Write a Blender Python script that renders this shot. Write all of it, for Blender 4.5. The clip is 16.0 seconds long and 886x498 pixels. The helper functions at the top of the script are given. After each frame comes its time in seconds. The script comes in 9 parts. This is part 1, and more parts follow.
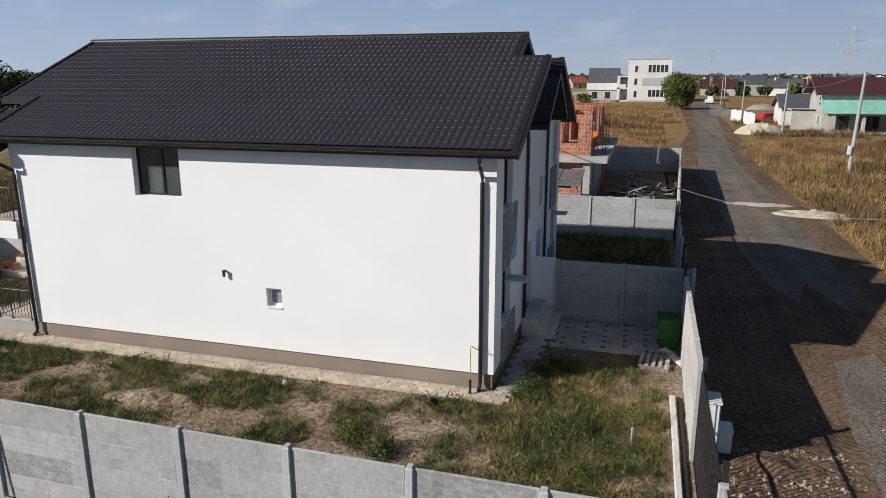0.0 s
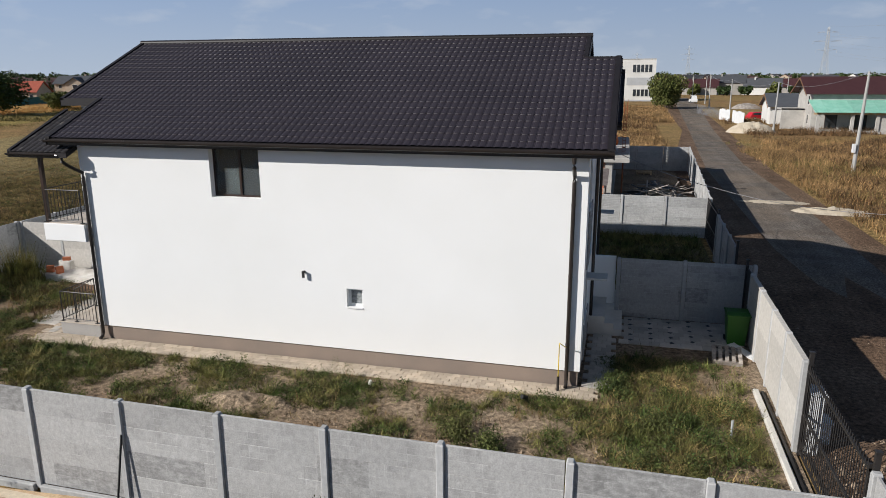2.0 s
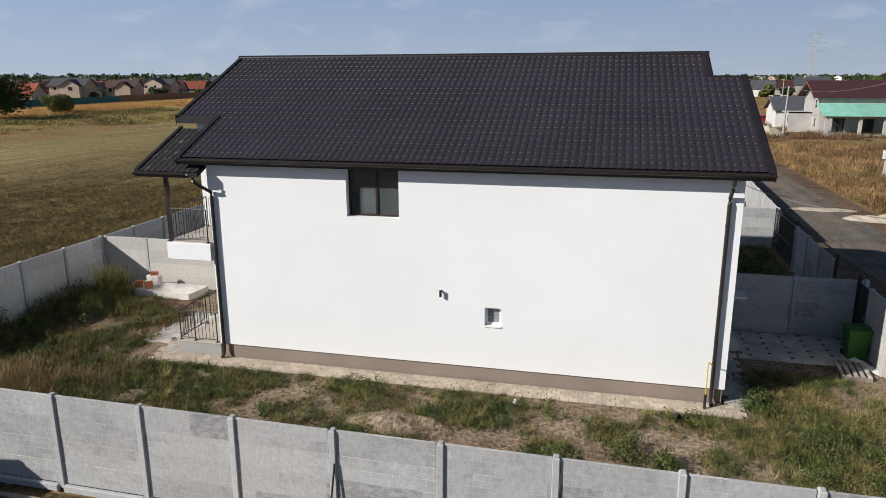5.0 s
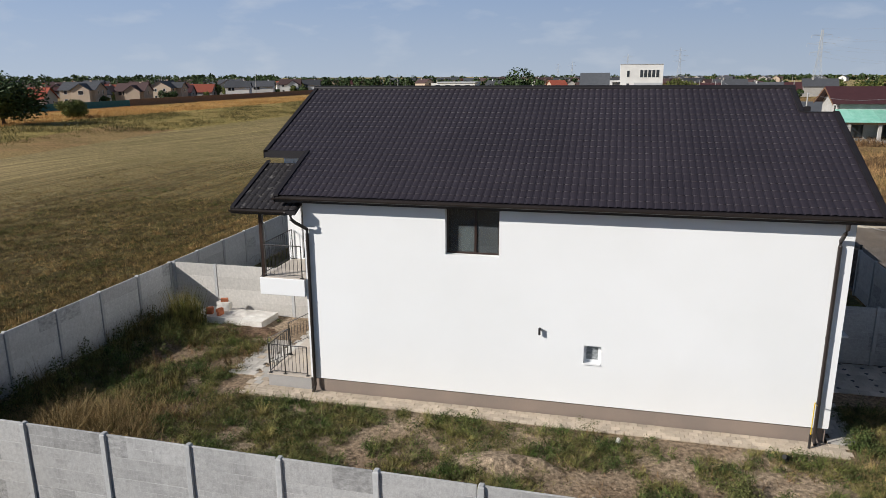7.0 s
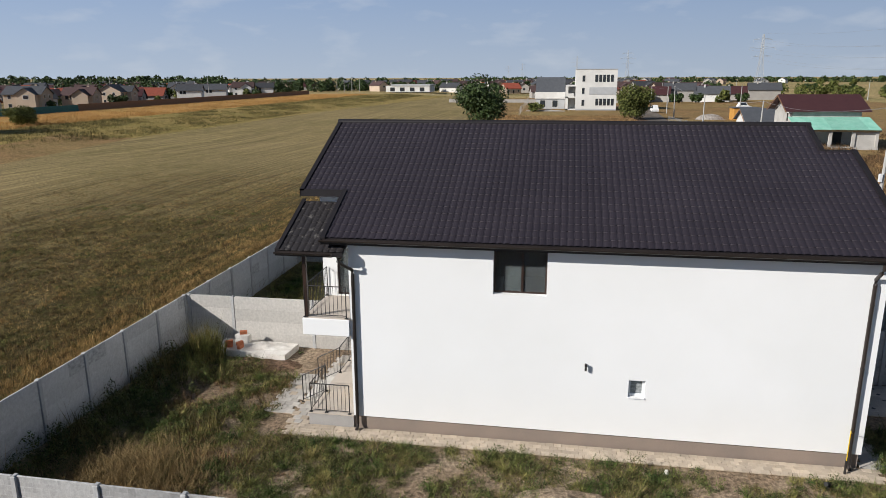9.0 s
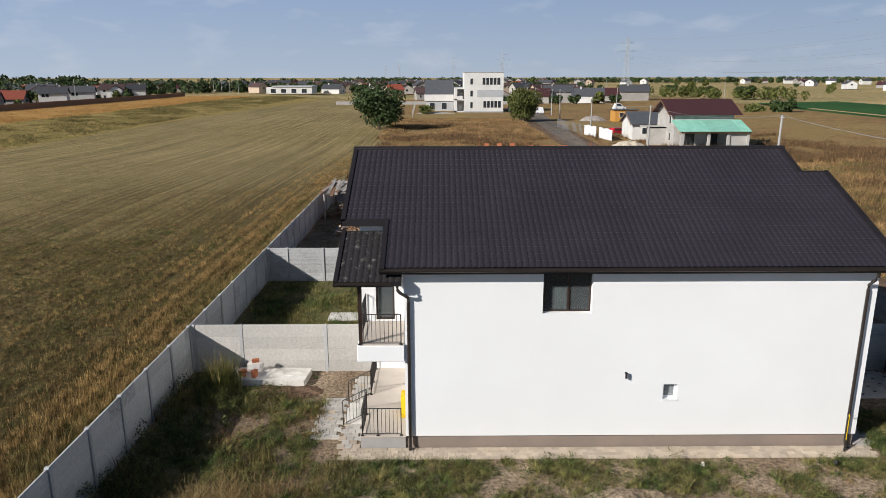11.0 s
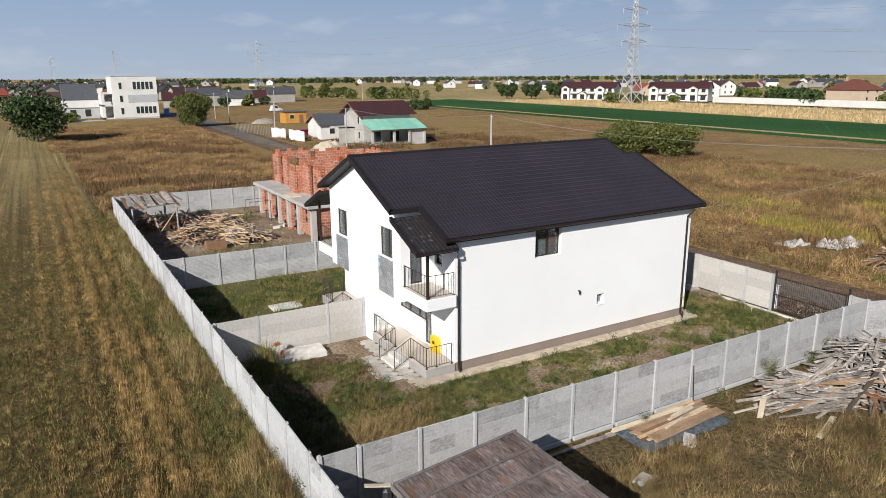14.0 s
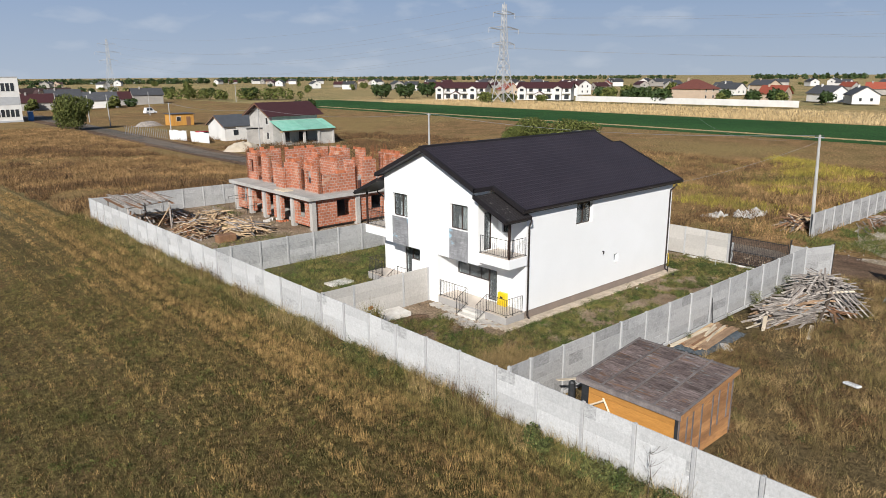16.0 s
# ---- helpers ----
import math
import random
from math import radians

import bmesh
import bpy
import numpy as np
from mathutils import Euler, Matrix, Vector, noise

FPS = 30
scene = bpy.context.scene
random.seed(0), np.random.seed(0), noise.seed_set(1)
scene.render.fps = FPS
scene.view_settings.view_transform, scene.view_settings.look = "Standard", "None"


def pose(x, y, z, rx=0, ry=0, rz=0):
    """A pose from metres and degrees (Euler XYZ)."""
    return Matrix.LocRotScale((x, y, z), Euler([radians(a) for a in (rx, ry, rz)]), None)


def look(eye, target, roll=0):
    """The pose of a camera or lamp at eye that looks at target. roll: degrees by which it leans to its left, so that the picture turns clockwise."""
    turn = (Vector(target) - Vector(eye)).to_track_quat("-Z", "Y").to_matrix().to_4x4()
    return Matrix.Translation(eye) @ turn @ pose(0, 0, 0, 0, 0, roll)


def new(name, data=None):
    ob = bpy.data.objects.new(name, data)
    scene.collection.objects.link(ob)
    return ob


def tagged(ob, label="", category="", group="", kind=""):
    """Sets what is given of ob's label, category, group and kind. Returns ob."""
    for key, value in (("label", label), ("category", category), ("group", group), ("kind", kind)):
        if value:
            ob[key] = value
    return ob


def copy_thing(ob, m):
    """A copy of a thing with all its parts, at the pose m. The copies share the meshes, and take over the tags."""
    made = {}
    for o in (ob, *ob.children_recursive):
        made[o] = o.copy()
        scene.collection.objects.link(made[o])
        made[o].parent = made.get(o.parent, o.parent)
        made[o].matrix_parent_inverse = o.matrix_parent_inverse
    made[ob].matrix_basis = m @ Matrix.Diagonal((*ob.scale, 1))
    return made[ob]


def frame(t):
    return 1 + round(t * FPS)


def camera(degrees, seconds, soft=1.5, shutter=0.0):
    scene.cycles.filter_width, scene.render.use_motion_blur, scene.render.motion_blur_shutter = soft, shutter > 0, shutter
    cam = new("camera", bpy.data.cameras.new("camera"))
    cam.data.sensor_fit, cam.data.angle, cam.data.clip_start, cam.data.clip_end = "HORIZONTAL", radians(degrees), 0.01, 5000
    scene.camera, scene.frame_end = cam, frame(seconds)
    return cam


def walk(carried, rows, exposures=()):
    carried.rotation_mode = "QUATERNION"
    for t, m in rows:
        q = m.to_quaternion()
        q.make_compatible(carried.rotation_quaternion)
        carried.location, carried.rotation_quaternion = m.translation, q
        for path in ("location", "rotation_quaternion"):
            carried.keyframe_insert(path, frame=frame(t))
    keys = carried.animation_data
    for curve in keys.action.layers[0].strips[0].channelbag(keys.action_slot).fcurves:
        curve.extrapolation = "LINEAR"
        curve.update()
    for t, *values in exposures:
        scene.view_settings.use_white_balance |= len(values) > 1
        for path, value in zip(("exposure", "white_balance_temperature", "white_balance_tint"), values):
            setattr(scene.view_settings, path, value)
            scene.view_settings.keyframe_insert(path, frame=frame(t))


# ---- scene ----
cam = camera(65.2, 16.0, soft=0.8)
PATH = [
    (0, (-0.386, 0.187, 7.834), (-0.928, 2.05, 7.346), -0.1),
    (0.5, (-1.041, -0.068, 7.845), (-1.565, 1.8, 7.357), -0.2),
    (1, (-1.68, -0.273, 7.86), (-2.193, 1.598, 7.373), -0.1),
    (1.5, (-2.319, -0.475, 7.865), (-2.818, 1.399, 7.378), -0.1),
    (2, (-2.956, -0.697, 7.868), (-3.442, 1.181, 7.38), -0.2),
    (2.5, (-3.632, -0.878, 7.863), (-4.101, 1.004, 7.375), -0.2),
    (3, (-4.297, -1.059, 7.867), (-4.744, 0.828, 7.379), -0.1),
    (3.5, (-4.983, -1.249, 7.937), (-5.425, 0.64, 7.45), -0.2),
    (4, (-5.643, -1.391, 8.066), (-6.087, 0.497, 7.579), -0.2),
    (6.5, (-8.941, -2.037, 9.137), (-9.397, -0.152, 8.652), -0.2),
    (7, (-9.593, -2.143, 9.458), (-10.049, -0.257, 8.972), -0.3),
    (7.5, (-10.211, -2.274, 9.785), (-10.67, -0.389, 9.3), -0.3),
    (8, (-10.831, -2.401, 10.101), (-11.277, -0.513, 9.616), -0.3),
    (8.5, (-11.483, -2.557, 10.381), (-11.876, -0.657, 9.896), -0.2),
    (9, (-12.19, -2.723, 10.638), (-12.514, -0.81, 10.154), -0.2),
    (9.5, (-12.981, -2.885, 10.901), (-13.235, -0.961, 10.417), -0.2),
    (10, (-14.015, -3.08, 11.169), (-14.192, -1.148, 10.684), -0.1),
    (12.5, (-24.045, -6.334, 12.369), (-23.561, -4.457, 11.879), -0.3),
    (13, (-26.816, -7.084, 12.519), (-26.108, -5.279, 12.03), -0.3),
    (13.5, (-29.776, -7.655, 12.618), (-28.869, -5.94, 12.13), -0.3),
    (14, (-32.963, -7.963, 12.713), (-31.979, -6.291, 12.225), -0.3),
    (14.5, (-36.295, -8.142, 12.828), (-35.177, -6.558, 12.34), -0.3),
    (15, (-39.69, -8.012, 12.891), (-38.411, -6.554, 12.402), -0.2),
    (15.5, (-43.029, -7.619, 12.937), (-41.726, -6.182, 12.448), -0.3),
    (16, (-45.305, -7.355, 12.957), (-44.006, -5.915, 12.468), -0.3),
]
walk(cam, [(t, look(eye, target, roll)) for t, eye, target, roll in PATH],
     [(0.0, 0.12), (4.0, 0.15), (9.0, 0.18), (12.5, 0.22), (14.5, 0.26), (16.0, 0.25)])

# ---- sky, sun ----
SUN_WAY = Vector((1.48, 1.05, -1.0)).normalized()
sun = new("sun", bpy.data.lights.new("sun", "SUN"))
sun.data.energy, sun.data.angle, sun.data.color = 5.0, radians(0.53), (1.0, 0.963, 0.91)
sun.matrix_world = look((0, 0, 80), Vector((0, 0, 80)) + SUN_WAY)

world = bpy.data.worlds.new("sky")
scene.world = world
world.use_nodes = True
wn, wl = world.node_tree.nodes, world.node_tree.links
background = wn["Background"]
sky = wn.new("ShaderNodeTexSky")
sky.sky_type, sky.sun_disc = "NISHITA", False
sky.sun_elevation, sky.sun_rotation = radians(28.9), radians(234.6)
sky.altitude, sky.air_density, sky.dust_density, sky.ozone_density = 80, 1.0, 0.4, 3.0
# summer haze low over the land, thin cloud above it
spot = wn.new("ShaderNodeTexCoord")
axes = wn.new("ShaderNodeSeparateXYZ")
wl.new(spot.outputs["Generated"], axes.inputs["Vector"])
ramp = wn.new("ShaderNodeValToRGB")
wl.new(axes.outputs["Z"], ramp.inputs["Fac"])
ramp.color_ramp.elements[0].position, ramp.color_ramp.elements[0].color = 0.0, (0.42, 0.50, 0.62, 1)
ramp.color_ramp.elements[1].position, ramp.color_ramp.elements[1].color = 0.14, (0.255, 0.37, 0.585, 1)
scale_up = wn.new("ShaderNodeVectorMath")
scale_up.operation = "SCALE"
scale_up.inputs["Scale"].default_value = 1 / 0.085
wl.new(ramp.outputs["Color"], scale_up.inputs[0])
# the haze is deeper blue away from the sun
facing = wn.new("ShaderNodeVectorMath")
facing.operation = "DOT_PRODUCT"
facing.inputs[1].default_value = (SUN_WAY.x, SUN_WAY.y, 0)
wl.new(spot.outputs["Generated"], facing.inputs[0])
away = wn.new("ShaderNodeMapRange")
away.inputs["From Min"].default_value, away.inputs["From Max"].default_value = -1.0, 0.88
away.inputs["To Min"].default_value, away.inputs["To Max"].default_value = 1.14 / 0.085, 0.86 / 0.085
wl.new(facing.outputs["Value"], away.inputs["Value"])
wl.new(away.outputs["Result"], scale_up.inputs["Scale"])
amount = wn.new("ShaderNodeMapRange")
amount.inputs["From Min"].default_value, amount.inputs["From Max"].default_value = 0.12, 0.5
amount.inputs["To Min"].default_value, amount.inputs["To Max"].default_value = 0.95, 0.0
wl.new(axes.outputs["Z"], amount.inputs["Value"])
clear = wn.new("ShaderNodeVectorMath")
clear.operation = "SCALE"
clear.inputs["Scale"].default_value = 0.56
wl.new(sky.outputs["Color"], clear.inputs[0])
haze = wn.new("ShaderNodeMix")
haze.data_type = "RGBA"
wl.new(amount.outputs["Result"], haze.inputs["Factor"])
wl.new(clear.outputs["Vector"], haze.inputs["A"])
wl.new(scale_up.outputs["Vector"], haze.inputs["B"])
stretch = wn.new("ShaderNodeMapping")
stretch.inputs["Scale"].default_value = (5.0, 5.0, 15.0)
wl.new(spot.outputs["Generated"], stretch.inputs["Vector"])
wisp = wn.new("ShaderNodeTexNoise")
wisp.inputs["Scale"].default_value, wisp.inputs["Detail"].default_value = 2.3, 6
wl.new(stretch.outputs["Vector"], wisp.inputs["Vector"])
thin = wn.new("ShaderNodeMapRange")
thin.inputs["From Min"].default_value, thin.inputs["From Max"].default_value = 0.54, 0.78
thin.inputs["To Max"].default_value = 0.42
wl.new(wisp.outputs["Fac"], thin.inputs["Value"])
veil = wn.new("ShaderNodeMix")
veil.data_type = "RGBA"
veil.inputs["B"].default_value = (0.56 / 0.085, 0.60 / 0.085, 0.66 / 0.085, 1)
wl.new(thin.outputs["Result"], veil.inputs["Factor"])
wl.new(haze.outputs["Result"], veil.inputs["A"])
wl.new(veil.outputs["Result"], background.inputs["Color"])
background.inputs["Strength"].default_value = 0.079


# ---- materials ----
def tree_of(name, rough=0.8, metal=0.0, spec=0.3):
    m = bpy.data.materials.new(name)
    m.use_nodes = True
    b = m.node_tree.nodes["Principled BSDF"]
    b.inputs["Roughness"].default_value = rough
    b.inputs["Metallic"].default_value = metal
    b.inputs["Specular IOR Level"].default_value = spec
    return m, m.node_tree.nodes, m.node_tree.links, b


def noise_at(n, l, scale, detail=4.0, stretch=(1, 1, 1), rough=0.55):
    where = n.new("ShaderNodeNewGeometry")
    mp = n.new("ShaderNodeMapping")
    mp.inputs["Scale"].default_value = [scale * s for s in stretch]
    l.new(where.outputs["Position"], mp.inputs["Vector"])
    t = n.new("ShaderNodeTexNoise")
    t.inputs["Scale"].default_value, t.inputs["Detail"].default_value, t.inputs["Roughness"].default_value = 1.0, detail, rough
    l.new(mp.outputs["Vector"], t.inputs["Vector"])
    return t.outputs["Fac"]


def spread(n, l, value, a, b, lo=0.0, hi=1.0):
    r = n.new("ShaderNodeMapRange")
    r.inputs["From Min"].default_value, r.inputs["From Max"].default_value = a, b
    r.inputs["To Min"].default_value, r.inputs["To Max"].default_value = lo, hi
    l.new(value, r.inputs["Value"])
    return r.outputs["Result"]


def blend(n, l, fac, a, b, kind="MIX"):
    m = n.new("ShaderNodeMix")
    m.data_type, m.blend_type = "RGBA", kind
    if isinstance(fac, float):
        m.inputs["Factor"].default_value = fac
    else:
        l.new(fac, m.inputs["Factor"])
    for key, v in (("A", a), ("B", b)):
        if isinstance(v, tuple):
            m.inputs[key].default_value = (*v, 1)
        else:
            l.new(v, m.inputs[key])
    return m.outputs["Result"]


def dim(n, l, col, value):
    """Scale a colour by a value."""
    h = n.new("ShaderNodeHueSaturation")
    l.new(value, h.inputs["Value"])
    l.new(col, h.inputs["Color"])
    return h.outputs["Color"]


def relief(n, l, b, height, strength, distance=0.02):
    u = n.new("ShaderNodeBump")
    u.inputs["Strength"].default_value, u.inputs["Distance"].default_value = strength, distance
    l.new(height, u.inputs["Height"])
    l.new(u.outputs["Normal"], b.inputs["Normal"])


def surface(name, c1, c2, scale=1.0, fine=30.0, rough=0.8, metal=0.0, spec=0.3, bump=0.3, dist=0.01, vary=0.0, island=0.0, stretch=(1, 1, 1), grain=0.25, lo=0.35, hi=0.65):
    """Two colours in large patches, fine grain, per-piece variation and relief."""
    m, n, l, b = tree_of(name, rough, metal, spec)
    big = spread(n, l, noise_at(n, l, scale, 5, stretch), lo, hi)
    col = blend(n, l, big, c1, c2)
    small = noise_at(n, l, fine, 3, stretch)
    col = dim(n, l, col, spread(n, l, small, 0.2, 0.8, 1 - grain, 1 + grain))
    if vary:
        o = n.new("ShaderNodeObjectInfo")
        col = dim(n, l, col, spread(n, l, o.outputs["Random"], 0, 1, 1 - vary, 1 + vary))
    if island:
        g = n.new("ShaderNodeNewGeometry")
        col = dim(n, l, col, spread(n, l, g.outputs["Random Per Island"], 0, 1, 1 - island, 1 + island))
    l.new(col, b.inputs["Base Color"])
    if bump:
        relief(n, l, b, small, bump, dist)
    return m


def growth(name, c1, c2, patch=0.6, tuft=4.0, low=0.35, high=1.75, island=0.4, rough=0.75):
    """Grass and leaves: two colours in patches, tuft by tuft lighter or darker, and each blade a little different."""
    m, n, l, b = tree_of(name, rough, 0.0, 0.2)
    col = blend(n, l, spread(n, l, noise_at(n, l, patch, 5), 0.38, 0.62), c1, c2)
    col = dim(n, l, col, spread(n, l, noise_at(n, l, tuft, 3), 0.36, 0.64, low, high))
    g = n.new("ShaderNodeNewGeometry")
    col = dim(n, l, col, spread(n, l, g.outputs["Random Per Island"], 0, 1, 1 - island, 1 + island))
    l.new(col, b.inputs["Base Color"])
    return m


PLASTER = surface("white_plaster", (0.82, 0.82, 0.815), (0.785, 0.785, 0.775), 0.35, 60, 0.9, bump=0.15, dist=0.004, grain=0.03)
PLINTH = surface("plinth_render", (0.285, 0.225, 0.185), (0.24, 0.195, 0.165), 0.8, 90, 0.95, bump=0.4, grain=0.2)
ROOF = surface("roof_metal", (0.0240, 0.0190, 0.0250), (0.0300, 0.0240, 0.0310), 0.5, 25, 0.5, spec=0.5, bump=0.05, vary=0.05, grain=0.12)
ROOF_DUSTY = surface("dusty_roof_metal", (0.026, 0.023, 0.024), (0.16, 0.15, 0.14), 5.0, 30, 0.55, spec=0.3, bump=0.1, vary=0.05, grain=0.3, lo=0.58, hi=0.75)
TRIM = surface("dark_trim_metal", (0.0145, 0.0125, 0.0140), (0.019, 0.0165, 0.018), 1.5, 20, 0.5, spec=0.3, bump=0.0, grain=0.1)
PIPE = surface("downpipe_metal", (0.022, 0.017, 0.015), (0.03, 0.023, 0.02), 1.5, 20, 0.35, spec=0.5, bump=0.0, grain=0.1)
FRAME = surface("window_frame_brown", (0.028, 0.016, 0.012), (0.04, 0.022, 0.016), 2, 30, 0.4, spec=0.4, bump=0.02, grain=0.15)
IRON = surface("black_iron", (0.018, 0.017, 0.017), (0.03, 0.026, 0.024), 3, 60, 0.5, spec=0.4, bump=0.05, grain=0.2)
TILE_FLOOR = surface("beige_floor_tile", (0.56, 0.49, 0.42), (0.5, 0.44, 0.38), 1.5, 30, 0.5, bump=0.05, vary=0.05, grain=0.08)
GREY_RENDER = surface("grey_render", (0.37, 0.355, 0.34), (0.31, 0.30, 0.29), 0.8, 70, 0.95, bump=0.4, grain=0.15)
STEP = surface("step_concrete", (0.68, 0.65, 0.60), (0.56, 0.54, 0.50), 2, 40, 0.85, bump=0.2, grain=0.12)
PAVER = surface("sand_paver", (0.53, 0.44, 0.34), (0.43, 0.36, 0.285), 1.2, 60, 0.9, bump=0.4, vary=0.16, grain=0.18)
PAVER_GREY = surface("grey_paver", (0.50, 0.465, 0.42), (0.41, 0.385, 0.35), 1.2, 60, 0.9, bump=0.4, vary=0.16, grain=0.18)
RED_BRICK = surface("clay_brick", (0.42, 0.13, 0.06), (0.50, 0.18, 0.09), 3, 40, 0.9, bump=0.3, vary=0.15, grain=0.2)
BLOCK_WHITE = surface("white_block", (0.7, 0.68, 0.64), (0.6, 0.57, 0.52), 3, 40, 0.9, bump=0.3, vary=0.08, grain=0.12)
SLAB = surface("dusty_slab", (0.74, 0.715, 0.67), (0.56, 0.52, 0.47), 1.6, 40, 0.9, bump=0.4, grain=0.15)
GREEN_PLASTIC = surface("green_plastic", (0.022, 0.11, 0.010), (0.03, 0.13, 0.014), 2, 40, 0.45, spec=0.4, bump=0.03, grain=0.08)
YELLOW = surface("yellow_paint", (0.72, 0.50, 0.01), (0.65, 0.45, 0.01), 3, 40, 0.45, spec=0.4, bump=0.03, grain=0.08)
WHITE_BOX = surface("white_coated_metal", (0.72, 0.73, 0.73), (0.62, 0.63, 0.64), 2, 40, 0.5, bump=0.03, grain=0.06)
GREY_WOOD = surface("weathered_wood", (0.42, 0.38, 0.34), (0.20, 0.17, 0.15), 2.5, 14, 0.9, bump=0.5, vary=0.5, stretch=(1, 1, 1), grain=0.35)
PALE_WOOD = surface("sawn_pale_wood", (0.58, 0.43, 0.27), (0.44, 0.30, 0.18), 2.5, 14, 0.85, bump=0.4, vary=0.3, grain=0.3)
FRESH_WOOD = surface("fresh_sawn_wood", (0.66, 0.57, 0.44), (0.55, 0.46, 0.34), 2.5, 14, 0.8, bump=0.2, vary=0.12, grain=0.15)
BROWN_WOOD = surface("brown_plank", (0.26, 0.14, 0.075), (0.20, 0.11, 0.065), 2.5, 14, 0.8, bump=0.4, vary=0.2, grain=0.3)
STACK_WOOD = surface("tan_plank", (0.42, 0.285, 0.18), (0.32, 0.205, 0.125), 2.0, 14, 0.8, bump=0.4, vary=0.2, grain=0.3)
ORANGE_BOARD = surface("varnished_board", (0.48, 0.235, 0.06), (0.40, 0.19, 0.05), 1.4, 14, 0.6, bump=0.2, vary=0.1, stretch=(1, 0.3, 3), grain=0.2)
SHED_PLANK = surface("shed_plank", (0.46, 0.235, 0.095), (0.30, 0.15, 0.07), 1.3, 9, 0.8, bump=0.4, vary=0.2, stretch=(0.4, 1, 3), grain=0.35)
def make_aged_board():
    """Weathered sheet boards: grey skin, brown tears and pale worn streaks along the grain."""
    m, n, l, b = tree_of("aged_roof_board", 0.85, 0.0, 0.25)
    o = n.new("ShaderNodeObjectInfo")
    col = blend(n, l, spread(n, l, noise_at(n, l, 1.6, 6, (3.0, 0.7, 1)), 0.35, 0.65), (0.185, 0.145, 0.135), (0.10, 0.074, 0.068))
    col = dim(n, l, col, spread(n, l, noise_at(n, l, 9, 5, (3.0, 0.4, 1)), 0.32, 0.68, 0.5, 1.55))
    col = blend(n, l, spread(n, l, noise_at(n, l, 1.5, 5, (4.2, 0.8, 1)), 0.60, 0.63, 0, 0.8), col, (0.185, 0.105, 0.062))
    col = blend(n, l, spread(n, l, noise_at(n, l, 3.1, 5, (2.8, 0.6, 1)), 0.62, 0.68, 0, 0.5), col, (0.30, 0.34, 0.34))
    col = dim(n, l, col, spread(n, l, o.outputs["Random"], 0, 1, 0.75, 1.25))
    l.new(col, b.inputs["Base Color"])
    relief(n, l, b, noise_at(n, l, 14, 4, (3.0, 0.3, 1)), 0.5, 0.012)
    return m


SHED_ROOF = make_aged_board()
BATTEN = surface("batten_grey", (0.20, 0.175, 0.165), (0.13, 0.11, 0.105), 2.2, 20, 0.9, bump=0.4, vary=0.15, grain=0.3)
FELT = surface("black_foil", (0.02, 0.022, 0.024), (0.035, 0.037, 0.04), 3, 30, 0.5, spec=0.5, bump=0.5, grain=0.3)
TARP = surface("blue_grey_tarp", (0.05, 0.065, 0.08), (0.15, 0.18, 0.20), 6, 25, 0.5, spec=0.4, bump=0.8, dist=0.05, grain=0.4)
POLE_CONCRETE = surface("pole_concrete", (0.40, 0.395, 0.38), (0.33, 0.325, 0.31), 1, 25, 0.85, bump=0.1, grain=0.12)
GALV = surface("galvanised_steel", (0.50, 0.51, 0.52), (0.42, 0.43, 0.45), 1, 10, 0.5, metal=0.3, bump=0.0, grain=0.1)
# Far pylons: galvanised grey kept light, the distance haze put into the colour.
HAZED_STEEL = surface("haze_grey_steel", (0.44, 0.46, 0.48), (0.40, 0.42, 0.44), 1, 10, 0.6, bump=0.0, grain=0.1)
WIRE = surface("line_wire", (0.24, 0.25, 0.27), (0.28, 0.29, 0.31), 1, 10, 0.6, bump=0.0, grain=0.05)
LIGHT_CABLE = surface("grey_cable", (0.30, 0.30, 0.31), (0.24, 0.24, 0.25), 1, 10, 0.6, bump=0.0, grain=0.05)
REBAR = surface("rusty_rebar", (0.30, 0.105, 0.045), (0.20, 0.075, 0.035), 3, 30, 0.8, bump=0.0, grain=0.2)
RAW_CONCRETE = surface("raw_concrete", (0.47, 0.45, 0.42), (0.36, 0.345, 0.32), 0.7, 15, 0.9, bump=0.4, grain=0.18)
ORANGE_PAINT = surface("orange_paint", (0.60, 0.16, 0.04), (0.5, 0.13, 0.04), 3, 30, 0.5, bump=0.05, grain=0.15)
RED_PAINT = surface("red_car_paint", (0.50, 0.02, 0.03), (0.45, 0.02, 0.03), 3, 30, 0.25, spec=0.5, bump=0.0, grain=0.05)
WHITE_PAINT = surface("white_car_paint", (0.75, 0.75, 0.74), (0.7, 0.7, 0.69), 3, 30, 0.3, spec=0.5, bump=0.0, grain=0.04)
BLUE_PAINT = surface("blue_plastic", (0.05, 0.16, 0.40), (0.06, 0.18, 0.43), 3, 30, 0.5, bump=0.0, grain=0.06)
RUBBER = surface("black_rubber", (0.02, 0.02, 0.02), (0.03, 0.03, 0.03), 3, 30, 0.8, bump=0.1, grain=0.1)
HUT_WOOD = surface("yellow_hut_board", (0.52, 0.27, 0.06), (0.46, 0.22, 0.05), 1, 10, 0.8, bump=0.2, vary=0.05, stretch=(3, 3, 0.3), grain=0.15)
GREY_CLAD = surface("grey_cladding", (0.42, 0.43, 0.44), (0.38, 0.39, 0.4), 1, 10, 0.7, bump=0.1, grain=0.06)
SLATE = surface("grey_sheet_roof", (0.075, 0.08, 0.09), (0.09, 0.095, 0.105), 1, 10, 0.5, bump=0.1, grain=0.1)
